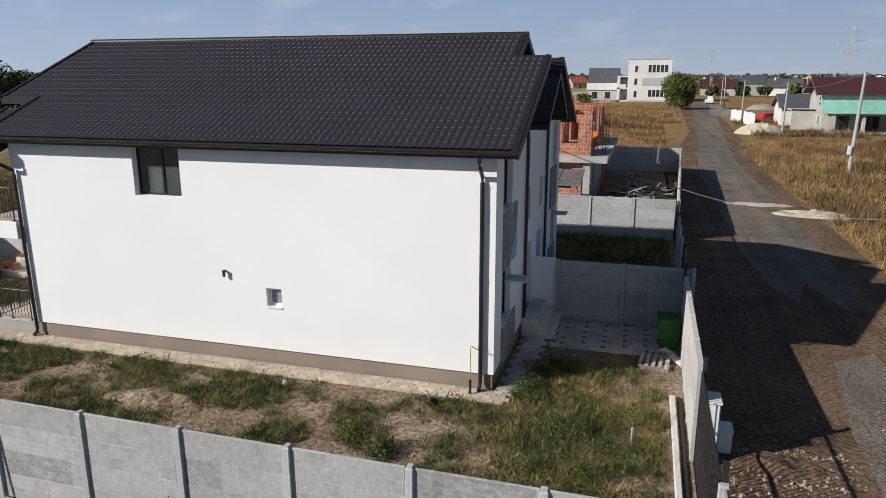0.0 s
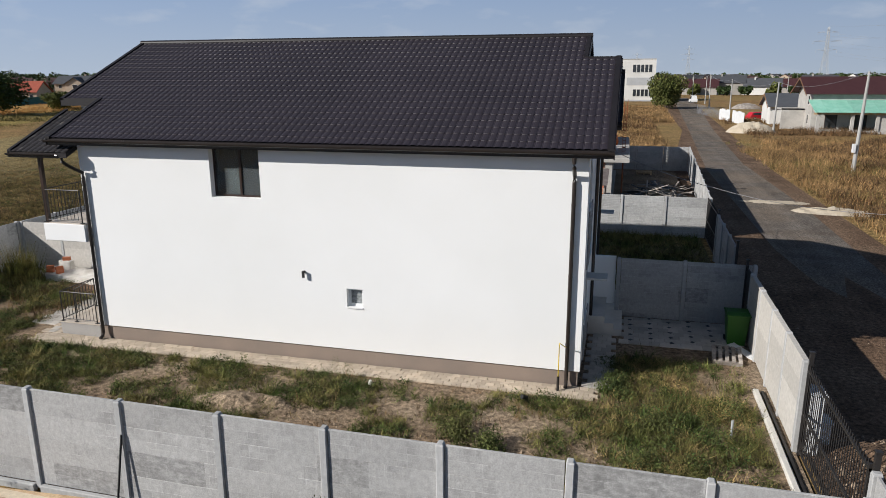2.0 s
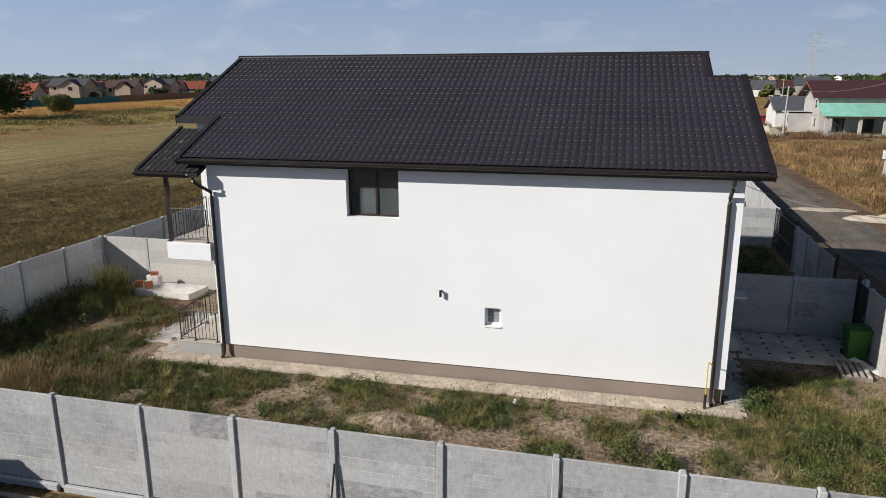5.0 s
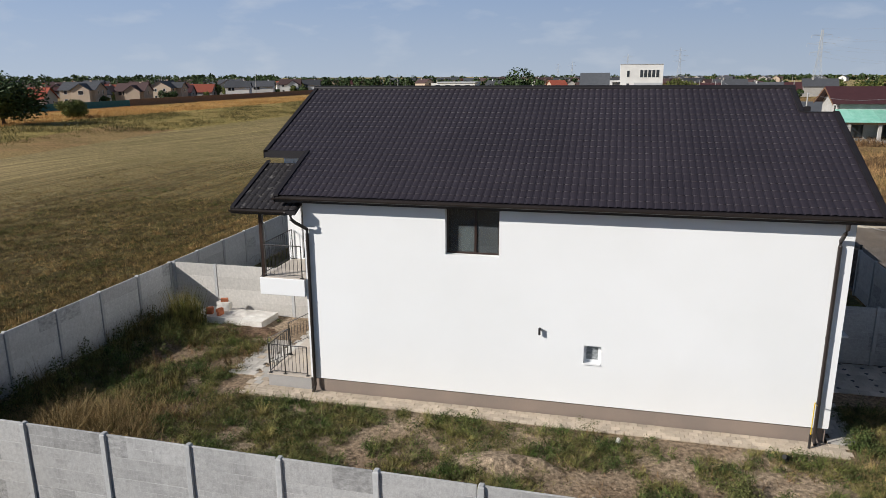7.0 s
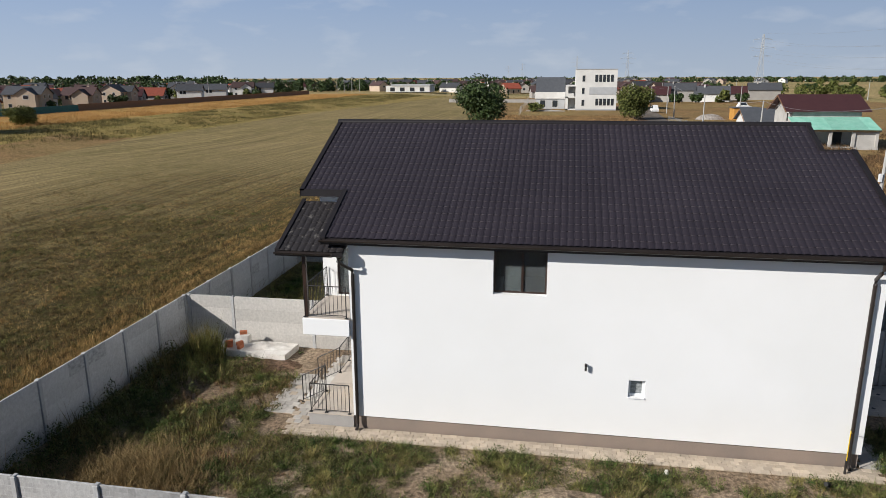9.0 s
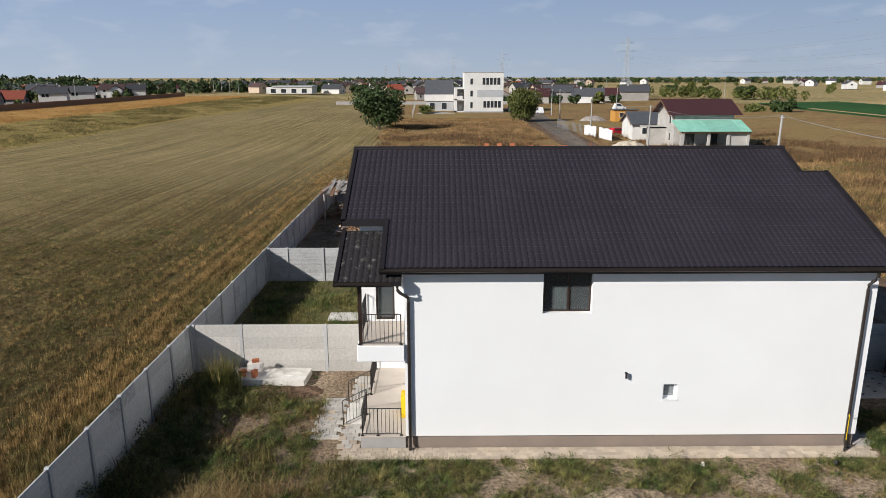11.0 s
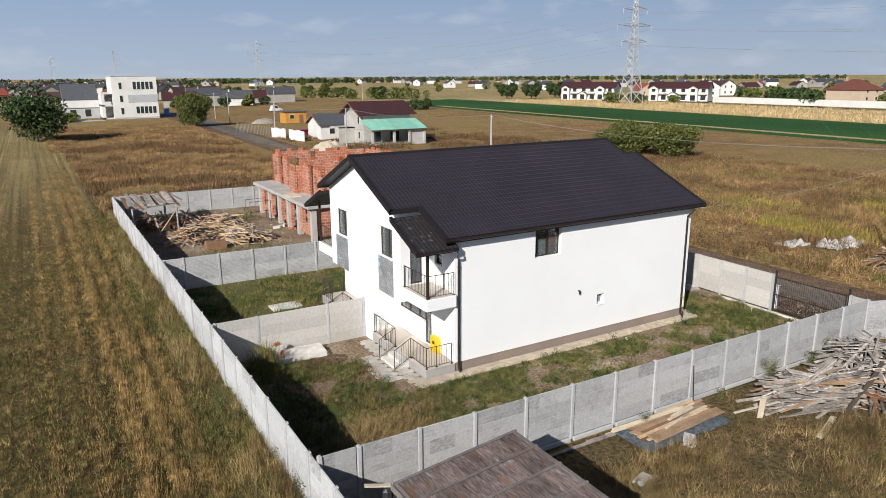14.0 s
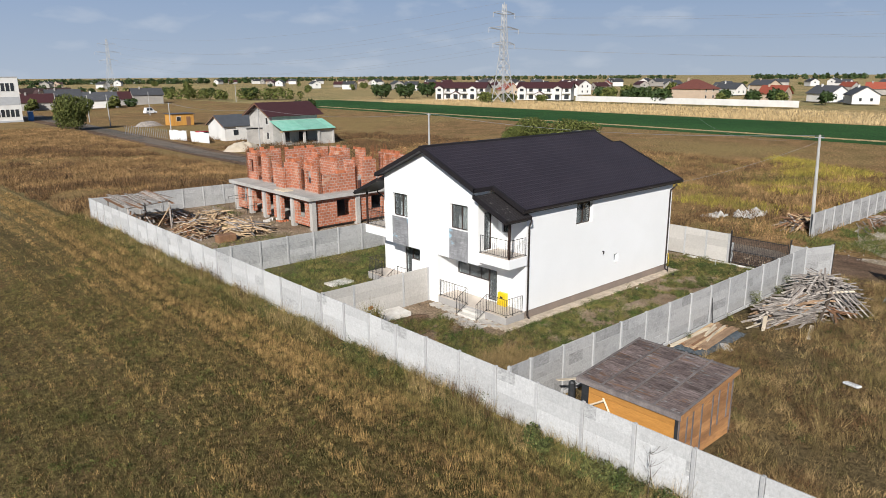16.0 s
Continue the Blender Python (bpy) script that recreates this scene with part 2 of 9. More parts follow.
MAROON = surface("maroon_roof", (0.055, 0.022, 0.024), (0.065, 0.027, 0.028), 1, 10, 0.55, bump=0.1, grain=0.12)
ROOF_RED = surface("red_tile_roof", (0.30, 0.075, 0.045), (0.25, 0.065, 0.04), 1, 6, 0.75, bump=0.2, vary=0.25, grain=0.2)
ROOF_BROWN = surface("brown_tile_roof", (0.075, 0.045, 0.042), (0.06, 0.038, 0.036), 1, 6, 0.7, bump=0.2, vary=0.3, grain=0.2)
ROOF_GREY = surface("grey_tile_roof", (0.07, 0.072, 0.08), (0.055, 0.057, 0.062), 1, 6, 0.65, bump=0.2, vary=0.3, grain=0.2)
WALL_WHITE = surface("far_white_wall", (0.66, 0.65, 0.62), (0.58, 0.57, 0.545), 0.3, 5, 0.9, bump=0.1, vary=0.08, grain=0.05)
WALL_CREAM = surface("far_cream_wall", (0.47, 0.37, 0.28), (0.42, 0.33, 0.25), 0.3, 5, 0.9, bump=0.1, vary=0.12, grain=0.06)
WALL_DULL = surface("far_grey_wall", (0.36, 0.34, 0.31), (0.30, 0.28, 0.26), 0.3, 5, 0.9, bump=0.1, vary=0.15, grain=0.08)
GREEN_MEMBRANE = surface("green_membrane", (0.20, 0.47, 0.36), (0.27, 0.53, 0.43), 0.8, 4, 0.6, bump=0.1, vary=0.12, grain=0.15)
SAND = surface("pale_sand", (0.52, 0.45, 0.35), (0.44, 0.37, 0.28), 1.2, 12, 0.95, bump=0.5, dist=0.05, grain=0.15)
BARK = surface("bark", (0.10, 0.075, 0.055), (0.07, 0.052, 0.04), 3, 20, 0.9, bump=0.6, grain=0.3)
LEAF_DARK = surface("dark_leaves", (0.030, 0.052, 0.014), (0.045, 0.072, 0.02), 0.8, 6, 0.65, bump=0, island=0.35, grain=0.2)
LEAF_OLIVE = growth("olive_leaves", (0.075, 0.090, 0.022), (0.110, 0.118, 0.032), 0.8, 3.0, 0.5, 1.5)
LEAF_WEED = growth("weed_leaves", (0.046, 0.074, 0.020), (0.105, 0.106, 0.036), 1.1, 5.0, 0.4, 1.7)
GOLD = surface("dead_grass", (0.32, 0.225, 0.10), (0.21, 0.15, 0.065), 1.5, 5, 0.8, bump=0, island=0.4, grain=0.5)
MILKY = surface("milky_pane", (0.15, 0.165, 0.17), (0.34, 0.355, 0.36), 14, 40, 0.25, spec=0.5, bump=0.02, grain=0.2)
FROSTED = surface("frosted_sheet", (0.09, 0.115, 0.11), (0.19, 0.22, 0.21), 9, 30, 0.5, bump=0.1, grain=0.2)
BLADE_GREEN = growth("green_grass", (0.060, 0.092, 0.022), (0.185, 0.158, 0.056), 0.8)
BLADE_VERGE = growth("verge_grass", (0.100, 0.108, 0.028), (0.230, 0.180, 0.066), 0.9)
BLADE_LOT = growth("lot_dry_grass", (0.340, 0.235, 0.110), (0.130, 0.098, 0.042), 0.35, 1.4, 0.35, 1.7)
BLADE_DRY = growth("dry_grass", (0.37, 0.265, 0.12), (0.165, 0.13, 0.052), 0.35, 3.0)
BLADE_STRAW = growth("straw", (0.34, 0.222, 0.088), (0.185, 0.125, 0.050), 0.35)
BLADE_RUST = growth("rust_weed", (0.165, 0.095, 0.045), (0.085, 0.055, 0.028), 0.9)
BLADE_YELLOW = growth("yellow_meadow_grass", (0.36, 0.285, 0.052), (0.215, 0.185, 0.042), 0.25, 2.0, 0.5, 1.5)
BLADE_MEADOW = growth("brown_meadow_grass", (0.330, 0.205, 0.092), (0.165, 0.105, 0.048), 0.2, 1.5, 0.45, 1.6)
BLADE_OLIVE = growth("olive_stubble", (0.095, 0.088, 0.028), (0.175, 0.135, 0.05), 0.6)
CURTAIN = surface("pale_curtain", (0.6, 0.6, 0.58), (0.5, 0.5, 0.48), 2, 20, 0.9, bump=0.1, grain=0.06)
INTERIOR = surface("interior_plaster", (0.24, 0.235, 0.225), (0.2, 0.195, 0.19), 1, 20, 0.9, bump=0.05, grain=0.04)
DARK_GLASS = surface("far_window_glass", (0.025, 0.03, 0.035), (0.035, 0.04, 0.045), 1, 5, 0.12, spec=0.6, bump=0.0, grain=0.1)


def make_glass():
    m, n, l, b = tree_of("window_glass", 0.02, 0.0, 0.5)
    b.inputs["Base Color"].default_value = (0.30, 0.33, 0.34, 1)
    b.inputs["Transmission Weight"].default_value = 0.85
    b.inputs["IOR"].default_value = 1.5
    return m


GLASS = make_glass()


def make_panel_concrete(name, base, dark, ledge=False, soot=0.5, plain=False, rare=0.80, cells=(0.86, 0.90, 1.14), foot=0.0):
    """Cast concrete plates: squarish cast marks, streaks, a few dark damp patches, each plate a little different."""
    m, n, l, b = tree_of(name, 0.92, 0.0, 0.2)
    o = n.new("ShaderNodeObjectInfo")
    fine = noise_at(n, l, 11, 5)
    marks = noise_at(n, l, 7.0, 5, (3.2, 3.2, 0.7))
    col = blend(n, l, spread(n, l, noise_at(n, l, 0.6, 3), 0.35, 0.65, 0, 0.45), base, tuple((p + q) / 2 for p, q in zip(base, dark)))
    col = dim(n, l, col, spread(n, l, fine, 0.3, 0.7, 0.90, 1.10))
    col = dim(n, l, col, spread(n, l, marks, 0.3, 0.7, 0.95, 1.05))
    if not plain:
        # rectangular cast marks of two sizes with pale, broken edges
        where = n.new("ShaderNodeNewGeometry")
        cut = n.new("ShaderNodeSeparateXYZ")
        l.new(where.outputs["Position"], cut.inputs["Vector"])
        along = n.new("ShaderNodeMath")
        l.new(cut.outputs["X"], along.inputs[0])
        l.new(cut.outputs["Y"], along.inputs[1])
        flat = n.new("ShaderNodeCombineXYZ")
        l.new(along.outputs["Value"], flat.inputs["X"])
        level = n.new("ShaderNodeMath")
        level.inputs[1].default_value = -foot
        l.new(cut.outputs["Z"], level.inputs[0])
        l.new(level.outputs["Value"], flat.inputs["Y"])
        broken = spread(n, l, noise_at(n, l, 1.7, 4), 0.44, 0.58)
        for wide_, high_, low_, edge_ in ((0.62, 0.25, cells[0], cells[2]), (0.21, 0.125, cells[1], cells[2])):
            br = n.new("ShaderNodeTexBrick")
            br.offset = 0.37
            br.inputs["Scale"].default_value, br.inputs["Brick Width"].default_value, br.inputs["Row Height"].default_value = 1.0, wide_, high_
            br.inputs["Mortar Size"].default_value, br.inputs["Mortar Smooth"].default_value = 0.006, 0.6
            br.inputs["Color1"].default_value, br.inputs["Color2"].default_value = (1.04, 1.04, 1.04, 1), (low_, low_, low_, 1)
            br.inputs["Mortar"].default_value = (edge_, edge_, edge_, 1)
            l.new(flat.outputs["Vector"], br.inputs["Vector"])
            col = blend(n, l, broken, col, blend(n, l, 1.0, col, br.outputs["Color"], "MULTIPLY"))
        col = dim(n, l, col, spread(n, l, noise_at(n, l, 45, 3), 0.35, 0.65, 0.88, 1.10))
        shift = n.new("ShaderNodeMath")
        shift.operation = "MULTIPLY_ADD"
        shift.inputs[1].default_value, shift.inputs[2].default_value = 0.22, -0.11
        l.new(o.outputs["Random"], shift.inputs[0])
        dark_ = n.new("ShaderNodeTexBrick")
        dark_.offset = 0.61
        dark_.inputs["Scale"].default_value, dark_.inputs["Brick Width"].default_value, dark_.inputs["Row Height"].default_value = 1.0, 0.92, 0.5
        dark_.inputs["Mortar Size"].default_value = 0.0
        dark_.inputs["Color1"].default_value, dark_.inputs["Color2"].default_value = (0, 0, 0, 1), (1, 1, 1, 1)
        l.new(flat.outputs["Vector"], dark_.inputs["Vector"])
        add_ = n.new("ShaderNodeMath")
        l.new(dark_.outputs["Color"], add_.inputs[0])
        l.new(shift.outputs["Value"], add_.inputs[1])
        area = spread(n, l, add_.outputs["Value"], rare, rare + 0.03)
        speck = spread(n, l, noise_at(n, l, 6.5, 6, (1, 1, 1.8), 0.7), 0.36, 0.60, 1.0, 0.15)
        both_ = n.new("ShaderNodeMath")
        both_.operation = "MULTIPLY"
        l.new(area, both_.inputs[0])
        l.new(speck, both_.inputs[1])
        amount_ = n.new("ShaderNodeMath")
        amount_.operation = "MULTIPLY"
        amount_.inputs[1].default_value = soot
        l.new(both_.outputs["Value"], amount_.inputs[0])
        col = blend(n, l, amount_.outputs["Value"], col, tuple(0.42 * c for c in dark))
    col = dim(n, l, col, spread(n, l, o.outputs["Random"], 0, 1, 0.86, 1.06))
    l.new(col, b.inputs["Base Color"])
    if ledge:
        where = n.new("ShaderNodeNewGeometry")
        cut = n.new("ShaderNodeSeparateXYZ")
        l.new(where.outputs["Position"], cut.inputs["Vector"])
        add = n.new("ShaderNodeMath")
        l.new(cut.outputs["X"], add.inputs[0])
        l.new(cut.outputs["Y"], add.inputs[1])
        join = n.new("ShaderNodeCombineXYZ")
        l.new(add.outputs["Value"], join.inputs["X"])
        l.new(cut.outputs["Z"], join.inputs["Y"])
        br = n.new("ShaderNodeTexBrick")
        br.inputs["Scale"].default_value, br.inputs["Brick Width"].default_value, br.inputs["Row Height"].default_value = 1.0, 0.34, 0.083
        br.inputs["Mortar Size"].default_value = 0.012
        br.inputs["Color1"].default_value, br.inputs["Color2"].default_value, br.inputs["Mortar"].default_value = (1, 1, 1, 1), (0.45, 0.45, 0.45, 1), (0, 0, 0, 1)
        l.new(join.outputs["Vector"], br.inputs["Vector"])
        relief(n, l, b, br.outputs["Color"], 0.9, 0.03)
    else:
        relief(n, l, b, marks, 0.35, 0.012)
    return m


CONCRETE = make_panel_concrete("cast_concrete", (0.42, 0.415, 0.408), (0.30, 0.296, 0.29), soot=0.6, foot=0.14)
PALE_CONCRETE = make_panel_concrete("pale_cast_concrete", (0.52, 0.52, 0.515), (0.46, 0.46, 0.458), soot=0.7, rare=0.92, cells=(0.95, 0.96, 1.05))
SMOOTH_CONCRETE = make_panel_concrete("smooth_beige_concrete", (0.50, 0.475, 0.44), (0.43, 0.41, 0.38), plain=True)
POST_CONCRETE = make_panel_concrete("post_concrete", (0.43, 0.43, 0.428), (0.37, 0.37, 0.368), plain=True)
CONCRETE_LEDGE = make_panel_concrete("ledge_concrete", (0.48, 0.48, 0.475), (0.38, 0.38, 0.38), True, soot=0.25)


def make_courses(name, c1, c2, mortar, width, row, gap, bump=0.8, upright=True):
    """Courses of blocks on upright faces, at true size."""
    m, n, l, b = tree_of(name, 0.9, 0.0, 0.2)
    where = n.new("ShaderNodeNewGeometry")
    cut = n.new("ShaderNodeSeparateXYZ")
    l.new(where.outputs["Position"], cut.inputs["Vector"])
    add = n.new("ShaderNodeMath")
    l.new(cut.outputs["X"], add.inputs[0])
    l.new(cut.outputs["Y"], add.inputs[1])
    join = n.new("ShaderNodeCombineXYZ")
    l.new(add.outputs["Value"], join.inputs["X"])
    l.new(cut.outputs["Z"], join.inputs["Y"])
    br = n.new("ShaderNodeTexBrick")
    br.inputs["Scale"].default_value, br.inputs["Brick Width"].default_value, br.inputs["Row Height"].default_value = 1.0, width, row
    br.inputs["Mortar Size"].default_value, br.inputs["Mortar Smooth"].default_value = gap, 0.1
    for key, c in (("Color1", c1), ("Color2", c2), ("Mortar", mortar)):
        br.inputs[key].default_value = (*c, 1)
    l.new(join.outputs["Vector"], br.inputs["Vector"])
    col = dim(n, l, br.outputs["Color"], spread(n, l, noise_at(n, l, 1.3, 6), 0.3, 0.7, 0.78, 1.18))
    pale = spread(n, l, noise_at(n, l, 0.7, 4, (1, 1, 2)), 0.60, 0.66, 0, 0.55)
    col = blend(n, l, pale, col, (c1[0] * 1.15, c1[1] * 2.1, c1[2] * 2.6))
    l.new(col, b.inputs["Base Color"])
    relief(n, l, b, br.outputs["Fac"], -bump, 0.02)
    return m


CLAY_BLOCK = make_courses("clay_block_wall", (0.47, 0.175, 0.10), (0.36, 0.125, 0.07), (0.42, 0.33, 0.28), 0.375, 0.25, 0.022)
STONE_CLAD = make_courses("split_stone_cladding", (0.33, 0.33, 0.34), (0.22, 0.222, 0.23), (0.15, 0.15, 0.155), 0.35, 0.06, 0.008, 0.9)


def make_ground(name, colours, big=0.06, mid=0.5, fine=6.0, bump=0.6, rows=0.0, wide=0.0, row_dark=0.6, dist=0.06, weedy=None):
    """Earth and grass: three colours in patches of several sizes; rows: spacing of drill rows along y."""
    m, n, l, b = tree_of(name, 0.95, 0.0, 0.1)
    a, c, d = colours
    col = blend(n, l, spread(n, l, noise_at(n, l, mid, 6), 0.38, 0.62), a, c)
    col = blend(n, l, spread(n, l, noise_at(n, l, big, 5), 0.42, 0.66), col, d)
    if weedy:
        # brown weeds and chaff, their colour holding the shade between stalks, take over towards the eastern edge of
        # the field and its southern end
        where = n.new("ShaderNodeNewGeometry")
        cut = n.new("ShaderNodeSeparateXYZ")
        l.new(where.outputs["Position"], cut.inputs["Vector"])
        both_ = n.new("ShaderNodeMath")
        both_.operation = "MULTIPLY"
        l.new(spread(n, l, cut.outputs["X"], -74.0, -34.0), both_.inputs[0])
        l.new(spread(n, l, cut.outputs["Y"], 135.0, 12.0), both_.inputs[1])
        col = blend(n, l, both_.outputs["Value"], col, blend(n, l, spread(n, l, noise_at(n, l, mid * 1.3, 5), 0.4, 0.6), weedy[0], weedy[1]))
    small = noise_at(n, l, fine, 5)
    col = dim(n, l, col, spread(n, l, small, 0.34, 0.66, 0.5, 1.5))
    col = dim(n, l, col, spread(n, l, noise_at(n, l, fine * 4.5, 3), 0.34, 0.66, 0.6, 1.4))
    if rows:
        lines = noise_at(n, l, 1.0, 4, (1 / rows, 0.012, 0.01), 0.6)
        col = dim(n, l, col, spread(n, l, lines, 0.36, 0.64, row_dark, 2 - row_dark))
        if wide:
            col = dim(n, l, col, spread(n, l, noise_at(n, l, 1.0, 2, (1 / wide, 0.006, 0.01)), 0.36, 0.64, 0.86, 1.14))
    l.new(col, b.inputs["Base Color"])
    relief(n, l, b, small, bump, dist)
    return m


MEADOW = make_ground("dry_meadow", ((0.275, 0.165, 0.076), (0.180, 0.118, 0.050), (0.255, 0.185, 0.075)), 0.03, 0.22, 3.0)
STUBBLE = make_ground("stubble_field", ((0.245, 0.188, 0.085), (0.185, 0.147, 0.061), (0.265, 0.202, 0.096)), 0.03, 0.5, 5.0, rows=0.5, row_dark=0.66, weedy=((0.094, 0.069, 0.027), (0.052, 0.046, 0.017)))
LOT = make_ground("lot_soil", ((0.105, 0.077, 0.038), (0.065, 0.052, 0.025), (0.125, 0.092, 0.046)), 0.12, 0.7, 6.0)
YARD = make_ground("yard_soil", ((0.235, 0.170, 0.115), (0.150, 0.108, 0.072), (0.31, 0.24, 0.17)), 0.45, 1.8, 8.0, bump=0.9)
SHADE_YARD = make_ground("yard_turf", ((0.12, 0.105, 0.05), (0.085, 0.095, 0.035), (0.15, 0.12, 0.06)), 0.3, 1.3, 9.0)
PALE_GROUND = make_ground("pale_building_ground", ((0.50, 0.45, 0.37), (0.40, 0.34, 0.26), (0.27, 0.21, 0.14)), 0.22, 0.7, 7.0)
ROAD = make_ground("worn_asphalt", ((0.160, 0.142, 0.125), (0.115, 0.096, 0.080), (0.185, 0.148, 0.115)), 0.2, 0.6, 12.0, bump=0.6, dist=0.02, rows=1.2, row_dark=0.82)
VERGE = make_ground("dirt_verge", ((0.150, 0.096, 0.064), (0.098, 0.064, 0.043), (0.18, 0.122, 0.082)), 0.3, 0.8, 8.0, rows=0.9, row_dark=0.82)
GREEN_CROP = make_ground("green_crop", ((0.030, 0.085, 0.022), (0.022, 0.066, 0.018), (0.038, 0.10, 0.028)), 0.02, 0.2, 2.5)
CORN = make_ground("ripe_corn", ((0.44, 0.32, 0.16), (0.36, 0.26, 0.12), (0.48, 0.36, 0.19)), 0.03, 0.3, 1.6, rows=0.0)
REED = make_ground("rusty_reed", ((0.44, 0.24, 0.075), (0.36, 0.20, 0.065), (0.36, 0.25, 0.085)), 0.05, 0.4, 1.6)
TALL = make_ground("tall_grass", ((0.27, 0.20, 0.065), (0.20, 0.165, 0.052), (0.31, 0.22, 0.08)), 0.03, 0.2, 2.0)
FAR_FIELD = make_ground("far_fields", ((0.42, 0.30, 0.14), (0.22, 0.195, 0.085), (0.31, 0.24, 0.11)), 0.006, 0.02, 0.8)


# ---- building helpers ----
LOC = {}


class Geo:
    """Collects vertices and faces for one mesh."""

    def __init__(self):
        self.v, self.f = [], []

    def add(self, verts, faces, m=None):
        k = len(self.v)
        self.v += [tuple(m @ Vector(p)) if m else tuple(p) for p in verts]
        self.f += [[i + k for i in f] for f in faces]
        return self

    def box(self, x0, y0, z0, x1, y1, z1, m=None, c=0.0):
        """A box; c: chamfer of all edges."""
        if not c:
            vs = [(x, y, z) for x in (x0, x1) for y in (y0, y1) for z in (z0, z1)]
            return self.add(vs, [(0, 1, 3, 2), (4, 6, 7, 5), (0, 4, 5, 1), (2, 3, 7, 6), (0, 2, 6, 4), (1, 5, 7, 3)], m)
        b = bmesh.new()
        bmesh.ops.create_cube(b, size=1)
        for p in b.verts:
            p.co = Vector(((x0 + x1) / 2 + p.co.x * (x1 - x0), (y0 + y1) / 2 + p.co.y * (y1 - y0), (z0 + z1) / 2 + p.co.z * (z1 - z0)))
        bmesh.ops.bevel(b, geom=list(b.edges), offset=c, segments=1, affect="EDGES")
        b.verts.index_update()
        self.add([p.co.copy() for p in b.verts], [[q.index for q in f.verts] for f in b.faces], m)
        b.free()
        return self

    def prism(self, pts, axis, a, b, m=None):
        """A polygon in the two other axes (in xyz order), extruded along axis from a to b."""
        n = len(pts)
        mk = {"x": lambda p, t: (t, p[0], p[1]), "y": lambda p, t: (p[0], t, p[1]), "z": lambda p, t: (p[0], p[1], t)}[axis]
        vs = [mk(p, a) for p in pts] + [mk(p, b) for p in pts]
        fs = [list(range(n))[::-1], list(range(n, 2 * n))] + [[i, (i + 1) % n, n + (i + 1) % n, n + i] for i in range(n)]
        return self.add(vs, fs, m)

    def tube(self, pts, r, n=8, r2=None, m=None):
        """A round bar along points; r2: radius at the far end."""
        pts = [Vector(p) for p in pts]
        vs, fs = [], []
        for i, p in enumerate(pts):
            d = (pts[min(i + 1, len(pts) - 1)] - pts[max(i - 1, 0)]).normalized()
            a = d.orthogonal().normalized() if abs(d.z) > 0.9 else d.cross(Vector((0, 0, 1))).normalized()
            b = d.cross(a)
            rr = r if r2 is None else r + (r2 - r) * i / (len(pts) - 1)
            vs += [p + (a * math.cos(2 * math.pi * k / n) + b * math.sin(2 * math.pi * k / n)) * rr for k in range(n)]
            if i:
                o = (i - 1) * n
                fs += [[o + k, o + (k + 1) % n, o + n + (k + 1) % n, o + n + k] for k in range(n)]
        fs += [list(range(n))[::-1], list(range(len(vs) - n, len(vs)))]
        return self.add(vs, fs, m)

    def mesh(self, name, material, at=(0, 0, 0)):
        me = bpy.data.meshes.new(name)
        o = Vector(at)
        me.from_pydata([Vector(p) - o for p in self.v], [], self.f)
        me.materials.append(material)
        b = bmesh.new()
        b.from_mesh(me)
        bmesh.ops.recalc_face_normals(b, faces=b.faces)
        b.to_mesh(me)
        b.free()
        return me




def thing(name, at=(0, 0, 0), label="", category="", group="", kind=""):
    """A top-level thing: an Empty at its base."""
    ob = tagged(new(name), label, category, group, kind)
    ob.location = at
    ob.empty_display_size = 0.2
    LOC[ob] = Vector(at)
    return ob


def part(name, geo, material, parent, label=""):
    """One mesh under a thing or a part; the geometry is given in the thing's world or local frame."""
    at = LOC[parent]
    ob = new(name, geo.mesh(name, material, at=at))
    ob.parent = parent
    LOC[ob] = at
    return tagged(ob, label)


def solid(name, geo, material, label="", category="", group="", kind=""):
    """A top-level thing made of one mesh."""
    return tagged(new(name, geo.mesh(name, material)), label, category, group, kind)


def place(name, me, parent, m, label=""):
    """A piece that shares mesh data, at the pose m in the world (or in the thing's own frame)."""
    ob = new(name, me)
    ob.parent = parent
    ob.matrix_basis = Matrix.Translation(-LOC[parent]) @ m
    LOC[ob] = LOC[parent]
    return tagged(ob, label)


